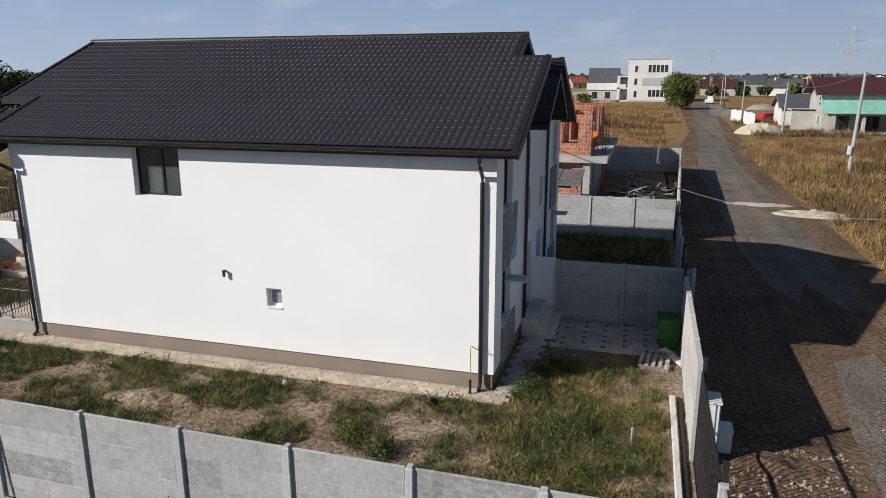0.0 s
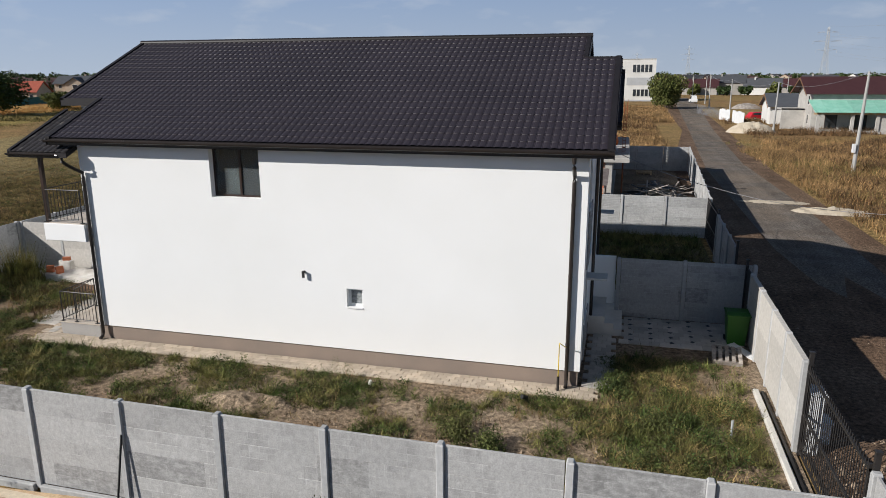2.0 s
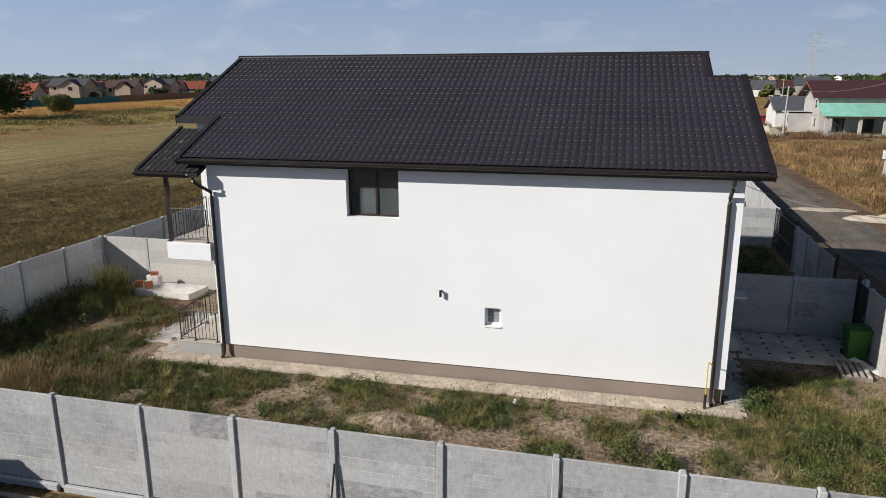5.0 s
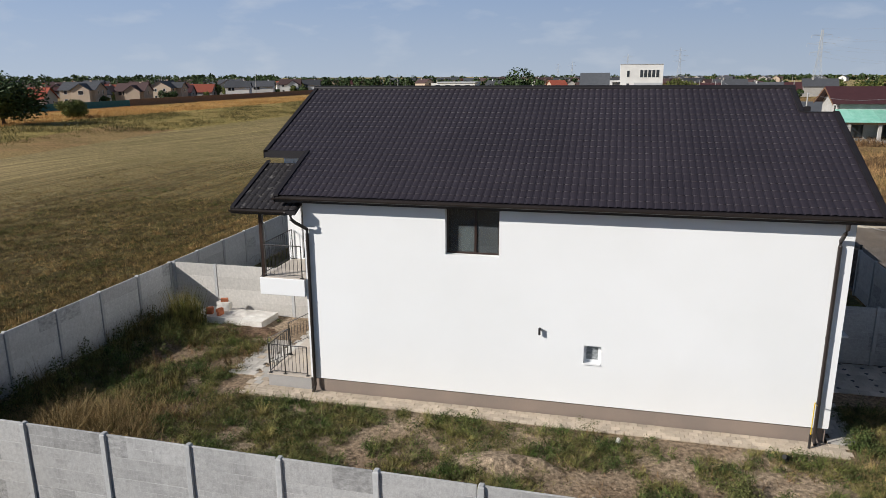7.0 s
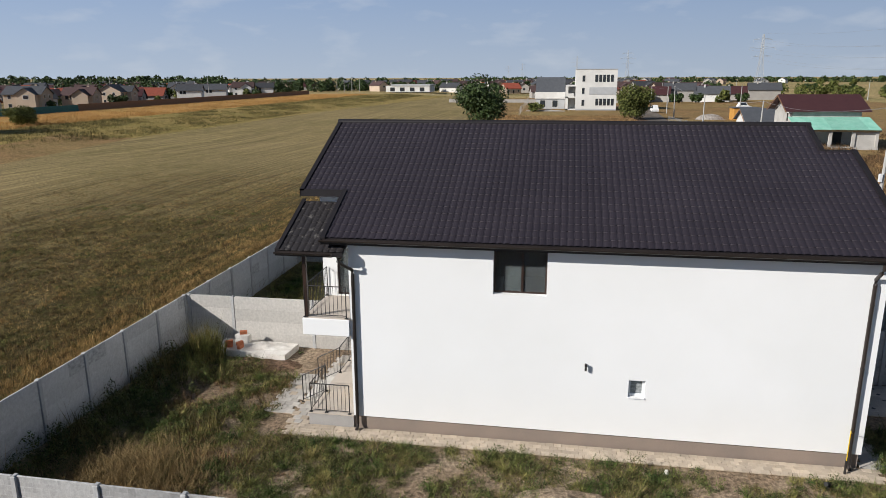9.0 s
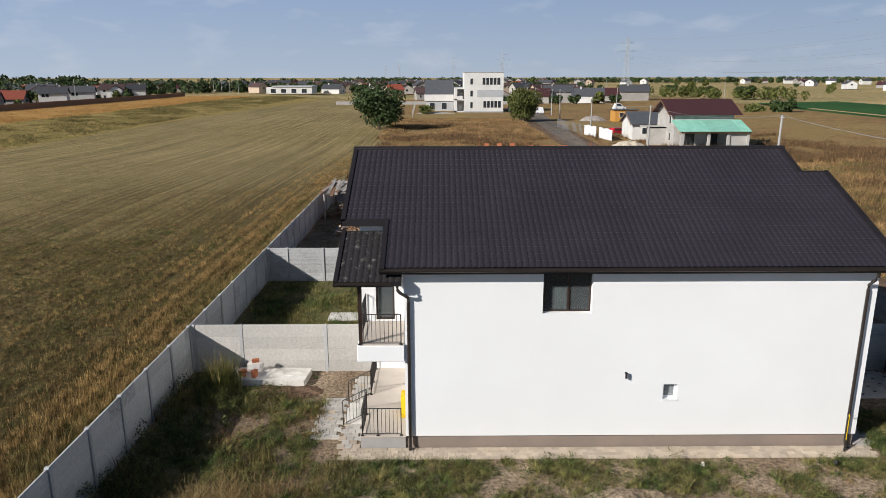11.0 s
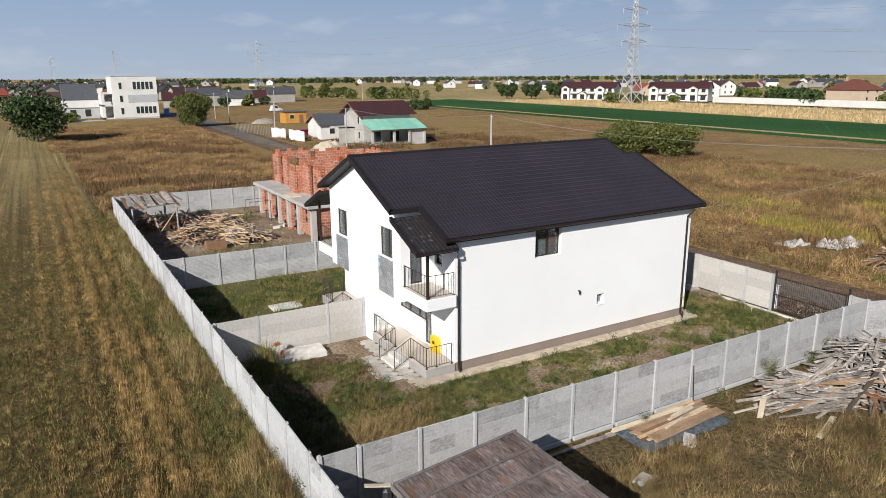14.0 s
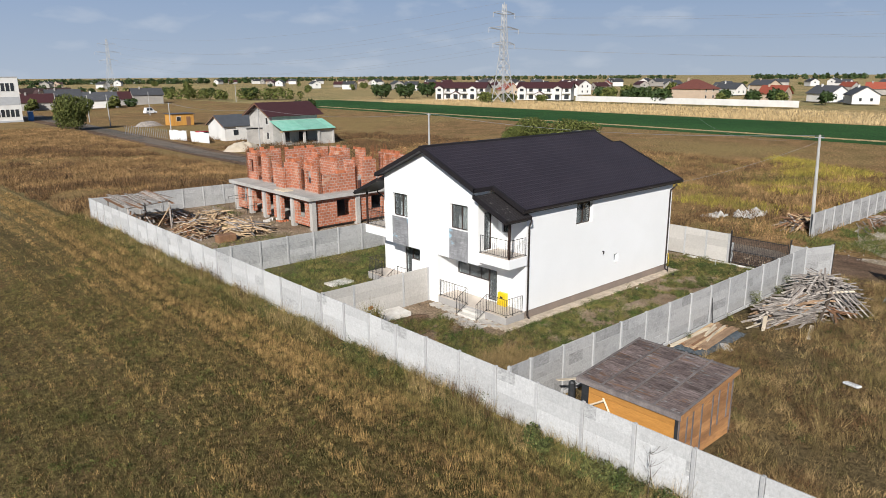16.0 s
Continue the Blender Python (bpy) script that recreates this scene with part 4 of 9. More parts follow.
# roof sheets of stamped metal tiles
def tile_sheet(x0, x1, y0, y1, base_z, slope, mat, parent, side):
    """One sheet from eave to ridge: waves across, a stepped course every 0.35 m up the slope."""
    run = math.sqrt(1 + slope * slope)
    k0, k1 = math.floor(x0 / 0.192), math.ceil(x1 / 0.192)
    knots = [(k + f) * 0.192 for k in range(k0, k1) for f in (0.0, 0.07, 0.14, 0.26, 0.5, 0.74, 0.86, 0.93)]
    xs = np.array([x0] + [x for x in knots if x0 + 1e-3 < x < x1 - 1e-3] + [x1])
    nx = len(xs) - 1
    ph = (xs / 0.192) % 1.0
    wave = np.interp(ph, (0, 0.07, 0.14, 0.26, 0.5, 0.74, 0.86, 0.93, 1), (0.004, 0.0, 0.007, 0.013, 0.017, 0.013, 0.007, 0.0, 0.004))
    round_ = np.clip(np.sin(np.pi * ph), 0, 1) ** 0.6
    rows = []
    s0, s1 = (y0 - EAVE_Y) * run, (y1 - EAVE_Y) * run
    course = 0.35
    k = math.floor(s0 / course)
    while k * course < s1 - 1e-4:
        lo, hi = max(k * course, s0), min((k + 1) * course, s1)
        for s in (lo + 0.001, (lo + hi) / 2, hi - 0.001):
            rows.append((s, 0.017 * (1 - (s - k * course) / course)))
        k += 1
    verts, faces = [], []
    for s, lift in rows:
        scallop = -0.042 * round_
        y = EAVE_Y + (s + np.where(s > s0 + 0.01, scallop, 0)) / run
        z = base_z + slope * (y - y0) + lift + wave
        for i in range(nx + 1):
            verts.append((xs[i], flip(y[i]) if side else y[i], z[i]))
    w = nx + 1
    for r in range(len(rows) - 1):
        for i in range(nx):
            a = r * w + i
            faces.append((a, a + w, a + w + 1, a + 1) if side else (a, a + 1, a + w + 1, a + w))
    me = bpy.data.meshes.new("roof_sheet")
    o = LOC[parent]
    me.from_pydata([(p[0] - o.x, p[1] - o.y, p[2] - o.z) for p in verts], [], faces)
    me.materials.append(mat)
    ob = new("roof_sheet", me)
    ob.parent = parent
    return ob


for side in (0, 1):
    deck = Geo()
    for x0, x1, y0, y1 in ((WEST, WEST_IN, STEP_W, YM), (WEST_IN, EAST_IN, EAVE_Y, YM), (EAST_IN, EAST, EAVE_Y, STEP_E)):
        deck.prism([(y0, roof_z(y0) - 0.02), (y0, roof_z(y0) - 0.19), (y1, roof_z(y1) - 0.19), (y1, roof_z(y1) - 0.02)], "x", x0, x1)
    # fascia, rake boards and gutters
    def rake(gg, x, y0, y1, out, zf=roof_z, up=0.045, down=0.2):
        gg.prism([(y0, zf(y0) + up), (y0, zf(y0) - down), (y1, zf(y1) - down), (y1, zf(y1) + up)], "x", x, x + out)
    trims = [Geo() for _ in range(6)]
    rk = trims[0]
    rake(trims[0], WEST, STEP_W - 0.05, YM, -0.03)
    rake(trims[0], WEST, STEP_W - 0.05, YM, 0.12, up=0.06, down=0.0)
    rake(trims[1], EAST, EAVE_Y - 0.03, STEP_E + 0.03, 0.03)
    rake(trims[1], EAST, EAVE_Y - 0.03, STEP_E + 0.03, -0.14, up=0.06, down=0.0)
    rake(trims[2], EAST_IN, STEP_E, YM, 0.03)
    rake(trims[2], EAST_IN, STEP_E, YM, -0.12, up=0.06, down=0.0)
    rake(trims[3], WEST_IN, EAVE_Y - 0.03, STEP_W, -0.03)
    rake(trims[3], WEST_IN, EAVE_Y - 0.03, STEP_W, 0.12, up=0.06, down=0.0)
    trims[2].box(EAST_IN, STEP_E - 0.04, roof_z(STEP_E) - 0.1, EAST + 0.02, STEP_E + 0.04, roof_z(STEP_E) + 0.05)
    rk.box(WEST - 0.03, STEP_W - 0.05, roof_z(STEP_W) - 0.2, WEST_IN, STEP_W, roof_z(STEP_W) + 0.03)
    low_z = (lambda y: 5.76 + SLOPE * (y - 15.72))
    lowdeck = Geo().prism([(15.72, low_z(15.72) - 0.02), (15.72, low_z(15.72) - 0.15), (18.1, low_z(18.1) - 0.15), (18.1, low_z(18.1) - 0.02)], "x", -20.24, XW - 0.05)
    rake(trims[4], -20.24, 15.70, 18.1, -0.03, low_z, 0.05, 0.16)
    rake(trims[4], -20.24, 15.70, 18.1, 0.1, low_z, 0.06, 0.0)
    # entrance gable
    entdeck = Geo()
    ez = (lambda y: 6.52 + 0.62 * (y - 20.0))
    for y0, y1 in ((20.0, YM),):
        entdeck.prism([(y0, ez(y0)), (y0, ez(y0) - 0.14), (y1, ez(y1) - 0.14), (y1, ez(y1))], "x", -5.6, -3.05)
    rake(trims[5], -3.05, 19.98, YM, 0.03, ez, 0.05, 0.16)
    gut = Geo()
    for x0, x1, y, z in ((WEST_IN - 0.05, EAST + 0.03, EAVE_Y, EAVE_Z), (-20.28, XW - 0.35, 15.72, 5.76), (-3.75, -3.02, 20.0, 6.48)):
        arc = [(y - 0.055 + 0.06 * math.cos(t), z - 0.045 + 0.07 * math.sin(t)) for t in np.linspace(math.pi, 2 * math.pi, 9)]
        arc += [(p[0] * 0.86 + (y - 0.055) * 0.14, p[1] + 0.004) for p in arc[::-1]]
        gut.prism([(float(a), float(b)) for a, b in arc], "x", x0, x1)
        gut.box(x0, y - 0.005, z - 0.17, x1, y + 0.02, z - 0.02)
    if side:
        for q in (deck, *trims, lowdeck, entdeck, gut):
            q.v = [(x, flip(y), z) for x, y, z in q.v]
    roof = part("roof", deck, TRIM, house, "dark roof deck and soffit")
    for trim in trims:
        part("rake_trim", trim, TRIM, roof)
    part("canopy_deck", lowdeck, TRIM, roof)
    part("porch_deck", entdeck, TRIM, roof)
    part("gutter", gut, PIPE, roof, "dark brown gutter")
    for x0, x1, y0, y1 in ((WEST, WEST_IN, STEP_W, YM), (WEST_IN, EAST_IN, EAVE_Y, YM), (EAST_IN, EAST, EAVE_Y, STEP_E)):
        n = max(1, round((x1 - x0) / 1.1))
        for i in range(n):
            tile_sheet(x0 + (x1 - x0) * i / n, x0 + (x1 - x0) * (i + 1) / n, y0, y1, roof_z(y0), SLOPE, ROOF, roof, side)
    for i in range(2):
        tile_sheet(-20.24 + 1.0 * i, -20.24 + 1.0 * (i + 1), 15.72, 18.05, 5.76, SLOPE, ROOF_DUSTY, roof, side)
    tile_sheet(-5.6, -3.05, 20.0, YM, 6.52, 0.62, ROOF, roof, side)
ridge = Geo()
arc = [(YM + 0.13 * math.cos(t), roof_z(YM) - 0.02 + 0.11 * math.sin(t)) for t in np.linspace(-0.3, math.pi + 0.3, 10)]
ridge.prism([(float(a), float(b)) for a, b in arc], "x", WEST - 0.04, EAST_IN + 0.04)
arc = [(YM + 0.12 * math.cos(t), 7.92 + 0.10 * math.sin(t)) for t in np.linspace(-0.3, math.pi + 0.3, 8)]
ridge.prism([(float(a), float(b)) for a, b in arc], "x", -4.3, -3.02)
part("ridge_cap", ridge, TRIM, house, "dark ridge capping")
# down pipes: a swan neck under the gutter, then straight down the wall
for side in (0, 1):
    yy = (lambda y: y) if not side else flip
    for x, y0, z0, wall_y, foot in ((XE - 0.33, 15.68, 5.98, YS - 0.07, 0.12), (XW + 0.14, 15.66, 5.63, YS - 0.07, 0.12)):
        px = x - (0.30 if x < -10 else 0)
        pts = [(px, yy(y0), z0), (px, yy(y0), z0 - 0.12), (x - (0.22 if x < -10 else 0), yy(y0 + 0.12), z0 - 0.25), (x, yy(wall_y), z0 - 0.48), (x, yy(wall_y), z0 - 0.62), (x, yy(wall_y), foot + 0.12), (x, yy(wall_y - 0.05), foot + 0.03), (x, yy(wall_y - 0.16), foot - 0.03)]
        dp = part("downpipe", Geo().tube(pts, 0.05, 10), PIPE, house, "dark brown downpipe")
        cl = Geo()
        for z in (1.2, 3.0, 4.8):
            cl.tube([(x, yy(wall_y), z - 0.02), (x, yy(wall_y), z + 0.02)], 0.058, 10)
        part("bracket", cl, PIPE, dp)
    part("downpipe", Geo().tube([(XE + 0.07, yy(20.05), 6.42), (XE + 0.07, yy(20.1), 6.2), (XE + 0.07, yy(20.2), 6.0), (XE + 0.07, yy(20.2), 0.15)], 0.05, 8), PIPE, house, "dark brown downpipe")
part("vent_pipe", Geo().tube([(-11.25, YS, 2.62), (-11.25, YS - 0.09, 2.62)], 0.035, 10).box(-11.28, YS - 0.12, 2.47, -11.22, YS - 0.07, 2.66), IRON, house, "black flue stub")
gp = part("gas_pipe", Geo().tube([(-4.21, YS - 0.38, 0.40), (-4.21, YS - 0.38, 1.28), (-4.20, YS - 0.35, 1.33), (-4.08, YS - 0.14, 1.16), (-3.98, YS + 0.01, 1.05)], 0.013, 6), YELLOW, house, "yellow gas riser")
part("sleeve", Geo().tube([(-4.21, YS - 0.38, 0.0), (-4.21, YS - 0.38, 0.45)], 0.035, 8), IRON, gp)

# ---- fences of cast concrete plates ----
POST = Geo().box(-0.065, -0.075, -0.1, 0.065, 0.075, 2.0, c=0.012)
POST.prism([(-0.06, 2.0), (0.06, 2.0), (0.04, 2.025), (-0.04, 2.025)], "y", -0.06, 0.06)
post_mesh = POST.mesh("post", POST_CONCRETE)
plate_mesh = {}


def plate_of(length, rough, pale=False, smooth=False):
    key = (round(length, 2), rough, pale, smooth)
    if key not in plate_mesh:
        t = 0.062 if smooth else 0.025
        g = Geo().box(-length / 2, -t, 0.001, length / 2, t, 0.499, c=0.004)
        plate_mesh[key] = g.mesh("plate", CONCRETE_LEDGE if rough else SMOOTH_CONCRETE if smooth else PALE_CONCRETE if pale else CONCRETE)
    return plate_mesh[key]


def fence_run(a, b, bays, rough=False, label="grey cast concrete plate fence", last=True, group="plot fences", z=0.0, pale=False, smooth=False, footing=False):
    a, b = Vector((*a, z)), Vector((*b, z))
    f = thing("fence", a, label, "fence", group)
    way = b - a
    ang = math.atan2(way.y, way.x)
    step = way.length / bays
    turn = Matrix.Rotation(ang, 4, "Z")
    rng = random.Random(int(abs(a.x * 37 + a.y * 11)))
    me = plate_of(step - 0.145, rough, pale, smooth)
    kerb = Geo().box(-step / 2 + 0.07, -0.13, -0.02 - z, step / 2 - 0.07, -0.03, 0.0, c=0.015).mesh("footing", POST_CONCRETE) if footing else None
    for i in range(bays + (1 if last else 0)):
        p = a + way * (i / bays)
        place("post", post_mesh, f, Matrix.Translation(p + Vector((0, 0, rng.uniform(-0.012, 0.012)))) @ turn @ Matrix.Rotation(rng.uniform(-0.008, 0.008), 4, "Y"))
    for i in range(bays):
        p = a + way * ((i + 0.5) / bays)
        for k in range(4):
            place("plate", me, f, Matrix.Translation(p + Vector((0, 0, 0.5 * k))) @ turn @ Matrix.Translation((0, rng.uniform(-0.003, 0.003), 0)) @ Matrix.Rotation(math.pi * rng.randint(0, 1), 4, "Z"))
        if kerb:
            place("footing", kerb, f, Matrix.Translation(p) @ turn)
    return f


# ---- iron gate and posts on the street side ----
def gate(y0, y1, x, label):
    gt = thing("gate", (x, (y0 + y1) / 2, 0.0), label, "gate")
    g = Geo()
    for z in (0.12, 0.95, 1.92):
        g.box(x - 0.02, y0, z, x + 0.02, y1, z + 0.045)
    for y in (y0, y1 - 0.04):
        g.box(x - 0.022, y, 0.0, x + 0.022, y + 0.04, 2.05)
    part("gate_frame", g, IRON, gt)
    n = int((y1 - y0) / 0.115)
    bar = Geo().tube([(0, 0, 0.12), (0, 0, 2.08)], 0.010, 5).mesh("bar", IRON)
    for i in range(1, n):
        place("bar", bar, gt, Matrix.Translation((x, y0 + (y1 - y0) * i / n, 0)))
    kick = Geo()
    m = int((y1 - y0) / 0.16)
    for i in range(m):
        a, b = y0 + (y1 - y0) * i / m, y0 + (y1 - y0) * (i + 1) / m
        kick.tube([(x, a, 0.16), (x, b, 0.93)], 0.006, 4).tube([(x, b, 0.16), (x, a, 0.93)], 0.006, 4)
    part("lattice", kick, IRON, gt)
    return gt


gate(10.15, 14.0, 1.02, "brown-black iron sliding gate on a concrete sill")
gate(30.6, 34.6, 1.2, "black iron gate of the neighbouring half")
for x, y, h in ((1.06, 14.05, 2.3), (1.06, 10.05, 2.3), (1.05, 22.0, 2.2), (1.12, 24.6, 2.2), (1.2, 30.5, 2.2), (2.82, 8.05, 2.1), (2.74, 4.5, 2.1)):
    gp = thing("gate_post", (x, y, 0), "square black steel gate post in the fence line", "post", "gate posts")
    part("shaft", Geo().box(x - 0.04, y - 0.04, 0, x + 0.04, y + 0.04, h), IRON, gp)
    part("cap", Geo().box(x - 0.05, y - 0.05, h, x + 0.05, y + 0.05, h + 0.03), IRON, gp)
solid("gate_sill", Geo().box(0.60, 9.3, -0.05, 0.74, 17.0, 0.10, c=0.02), STEP, "pale concrete sill along the gate track", "kerb", kind="structure")
solid("gate_track", Geo().box(0.80, 9.4, 0.0, 0.86, 17.0, 0.05), IRON, "steel gate track beside the sill", "rail")

# meter cabinets outside the gate
cab = thing("meter_cabinet", (1.22, 14.0, 0), "white meter cabinet standing outside the gate", "cabinet")
part("body", Geo().box(1.14, 14.0, 0.0, 1.42, 14.5, 1.38, c=0.015), WHITE_BOX, cab)
part("door", Geo().box(1.42, 14.05, 0.5, 1.432, 14.45, 1.3), WHITE_BOX, cab)
part("roof", Geo().box(1.12, 13.97, 1.38, 1.45, 14.53, 1.41), WHITE_BOX, cab)
cab2 = thing("meter_box", (1.62, 14.8, 0), "low grey meter box on the verge", "box")
part("body", Geo().box(1.50, 14.55, 0.0, 1.78, 15.0, 0.5, c=0.02), WHITE_BOX, cab2)
part("lid", Geo().box(1.48, 14.53, 0.5, 1.80, 15.02, 0.53), WHITE_BOX, cab2)

pg = thing("pedestrian_gate", (1.06, 21.4, 0), "dark steel pedestrian gate beside the bin", "gate")
for y in (20.9, 21.95):
    part("post", Geo().box(1.03, y - 0.03, 0, 1.09, y + 0.03, 2.05, c=0.005), IRON, pg)
part("leaf", Geo().box(1.045, 20.95, 0.08, 1.075, 21.9, 1.98, c=0.004), IRON, pg)
part("handle", Geo().box(0.99, 21.02, 1.0, 1.044, 21.12, 1.03), GALV, pg)

solid("gate_post", Geo().box(2.79, 7.99, 0.0, 2.87, 8.07, 2.2, c=0.006), IRON, "black steel post at the end of the fence", "post")

# ---- yard things ----
b0 = Vector((0.62, 20.32, 0))
bin_ = thing("wheelie_bin", b0, "green plastic wheelie bin with closed lid", "bin")
g = Geo()
lo = [(-0.24, -0.24), (0.24, -0.24), (0.24, 0.24), (-0.24, 0.24)]
hi = [(-0.31, -0.34), (0.31, -0.34), (0.31, 0.34), (-0.31, 0.34)]
g.add([(b0.x + x, b0.y + y, 0.06) for x, y in lo] + [(b0.x + x, b0.y + y, 0.98) for x, y in hi], [(3, 2, 1, 0), (4, 5, 6, 7), (0, 1, 5, 4), (1, 2, 6, 5), (2, 3, 7, 6), (3, 0, 4, 7)])
part("body", g, GREEN_PLASTIC, bin_)
g = Geo().box(b0.x - 0.34, b0.y - 0.37, 0.98, b0.x + 0.34, b0.y + 0.37, 1.02, c=0.01)
g.prism([(b0.y - 0.33, 1.02), (b0.y + 0.33, 1.02), (b0.y + 0.2, 1.07), (b0.y - 0.2, 1.07)], "x", b0.x - 0.3, b0.x + 0.3)
part("lid", g, GREEN_PLASTIC, bin_)
part("handle", Geo().tube([(b0.x - 0.25, b0.y + 0.4, 0.95), (b0.x + 0.25, b0.y + 0.4, 0.95)], 0.016, 6), GREEN_PLASTIC, bin_)
for dx in (-0.26, 0.26):
    part("wheel", Geo().tube([(b0.x + dx - 0.025, b0.y + 0.26, 0.1), (b0.x + dx + 0.025, b0.y + 0.26, 0.1)], 0.1, 12), RUBBER, bin_)


def pallet(x, y, z, yaw, label, mat):
    p = thing("pallet", (0, 0, 0), label, "pallet", "pallets")
    for i in range(5):
        part("board", Geo().box(-0.6, -0.4 + 0.175 * i, 0.10, 0.6, -0.3 + 0.175 * i, 0.125), mat, p)
    for i in range(3):
        part("runner", Geo().box(-0.6 + 0.55 * i, -0.4, 0.0, -0.5 + 0.55 * i, 0.4, 0.10), mat, p)
    p.matrix_basis = pose(x, y, z, 0, 0, yaw)
    return p


pallet(0.26, 19.2, 0.0, 84, "grey weathered wooden pallet lying by the bin", GREY_WOOD)
solid("broken_board", Geo().box(-0.5, -0.12, 0, 0.5, 0.12, 0.02, m=pose(0.75, 19.6, 0.06, 8, 6, -55)), WHITE_BOX, "white broken board beside the pallet", "board")
solid("pipe_stub", Geo().tube([(-0.25, 14.4, 0), (-0.25, 14.4, 0.42)], 0.028, 8), GALV, "grey pipe stub standing in the grass", "pipe")
solid("black_pipe_end", Geo().tube([(-4.9, 15.0, 0.0), (-4.9, 14.95, 0.16), (-5.0, 14.85, 0.22)], 0.06, 8), RUBBER, "black drain pipe end in the soil", "pipe")

# concrete slab with bricks by the inner fence
sl = thing("concrete_slab", (-23.8, 21.4, 0), "dusty concrete slab beside the inner fence", "slab")
part("top", Geo().prism([(-25.5, 20.95), (-22.35, 20.75), (-22.25, 21.95), (-25.4, 22.1)], "z", -0.02, 0.26), SLAB, sl)
brick_me = Geo().box(-0.14, -0.07, 0, 0.14, 0.07, 0.14, c=0.006).mesh("brick", RED_BRICK)
for x, y, z, r in ((-24.85, 21.2, 0.26, 10), (-24.35, 21.15, 0.26, 80), (-24.42, 21.65, 0.66, 20), (-24.83, 21.2, 0.40, 40), (-24.36, 21.15, 0.40, 70)):
    tagged(new("brick", brick_me), "loose red clay brick on the slab", "brick", "loose bricks").matrix_basis = pose(x, y, z, 0, 0, r)
block_me = Geo().box(-0.3, -0.12, 0, 0.3, 0.12, 0.2, c=0.012).mesh("block", BLOCK_WHITE)
for x, y, z, r in ((-24.45, 21.6, 0.26, 4), (-24.42, 21.62, 0.46, -6)):
    tagged(new("block", block_me), "white aerated concrete block on the slab", "block", "stacked blocks").matrix_basis = pose(x, y, z, 0, 0, r)
solid("concrete_slab_piece", Geo().box(-22.6, 28.2, -0.02, -20.9, 29.2, 0.1, c=0.02), SLAB, "pale concrete slab piece in the turf", "slab")

# soil heaps in the yard
def heap(name, x, y, rx, ry, h, material, label, category, seed, z=0.0, n=26):
    noise.seed_set(seed)
    g = Geo()
    for j in range(n + 1):
        for i in range(n + 1):
            u, v = i / n * 2 - 1, j / n * 2 - 1
            k = max(0.0, 1 - u * u - v * v)
            px, py = x + u * rx, y + v * ry
            g.v.append((px, py, z + h * k ** 0.8 * ((0.75 if h < 1 else 0.95) + (0.7 if h < 1 else 0.22) * noise.noise((px * 1.7 / max(1, rx * .4), py * 1.7 / max(1, ry * .4), seed))) + 0.03 * noise.noise((px * 5, py * 5, 1)) * (k > 0) - 0.01))
    for j in range(n):
        for i in range(n):
            a = j * (n + 1) + i
            g.f.append([a, a + 1, a + n + 2, a + n + 1])
    return solid(name, g, material, label, category)


heap("dust_mound", -23.6, 21.55, 1.2, 0.42, 0.16, SLAB, "white lime dust and rubble heaped on the slab", "rubble", 33, z=0.25, n=22)
solid("pale_stone", Geo().tube([(-9.0, 15.02, 0.02), (-9.0, 15.02, 0.08), (-9.0, 15.02, 0.13)], 0.075, 9, r2=0.04), BLOCK_WHITE, "round white stone in the grass by the paving", "stone")
heap("soil_mound", -11.7, 13.2, 1.5, 0.6, 0.28, YARD, "low heap of pale dry soil in the yard", "soil mound", 3)
heap("soil_mound", -23.2, 20.3, 1.7, 0.8, 0.15, VERGE, "dark dug soil near the slab", "soil mound", 5)
heap("soil_mound", 2.6, 14.4, 1.0, 0.5, 0.2, VERGE, "brown soil clods by the gate", "soil mound", 8)

# ---- shed by the fence ----
shed = thing("shed", (-23.8, 4.5, 0), "low wooden shed with a flat board roof", "shed")
W0, W1, D0, D1, ZL, ZH = -25.7, -21.9, 2.86, 6.68, 2.08, 2.50


def shed_z(x):
    return ZL + (ZH - ZL) * (x - W0) / (W1 - W0)


for k in range(4):
    z0, z1 = 0.02 + 0.53 * k, 0.02 + 0.53 * (k + 1) - 0.012
    part("wall_board", Geo().box(W0, D0 + 0.05, z0, W0 + 0.03, D1, z1, c=0.003), ORANGE_BOARD, shed)
rng = random.Random(4)
for k in range(6):
    z0, z1 = 0.02 + 0.37 * k, 0.02 + 0.37 * (k + 1) - 0.012
    for xa, xb in ((W0, W0 + 1.55), (W0 + 1.56, W0 + 2.78), (W0 + 2.79, W1)):
        ta, tb = min(z1 if k < 5 else 9, shed_z(xa) - 0.03), min(z1 if k < 5 else 9, shed_z(xb) - 0.03)
        if ta > z0 + 0.02:
            part("wall_plank", Geo().prism([(xa, z0), (xb - 0.008, z0), (xb - 0.008, tb), (xa, ta)], "y", D0 + rng.uniform(0, 0.015), D0 + 0.03), SHED_PLANK, shed)
for i, x in enumerate((W0 + 0.02, W0 + 0.55, W0 + 0.95, W0 + 1.55, W0 + 2.3, W0 + 2.75, W0 + 3.4, W1 - 0.06)):
    z1 = shed_z(x) - 0.06
    z0 = 0.0 if i in (0, 3, 7) else rng.uniform(0.2, 1.0)
    part("cover_strip", Geo().box(x, D0 - 0.025, z0, x + 0.07, D0 - 0.002, z1), BATTEN, shed)
part("wall_board", Geo().prism([(W0, 0.02), (W1, 0.02), (W1, ZH - 0.03), (W0, ZL - 0.03)], "y", D1, D1 + 0.03), SHED_PLANK, shed)
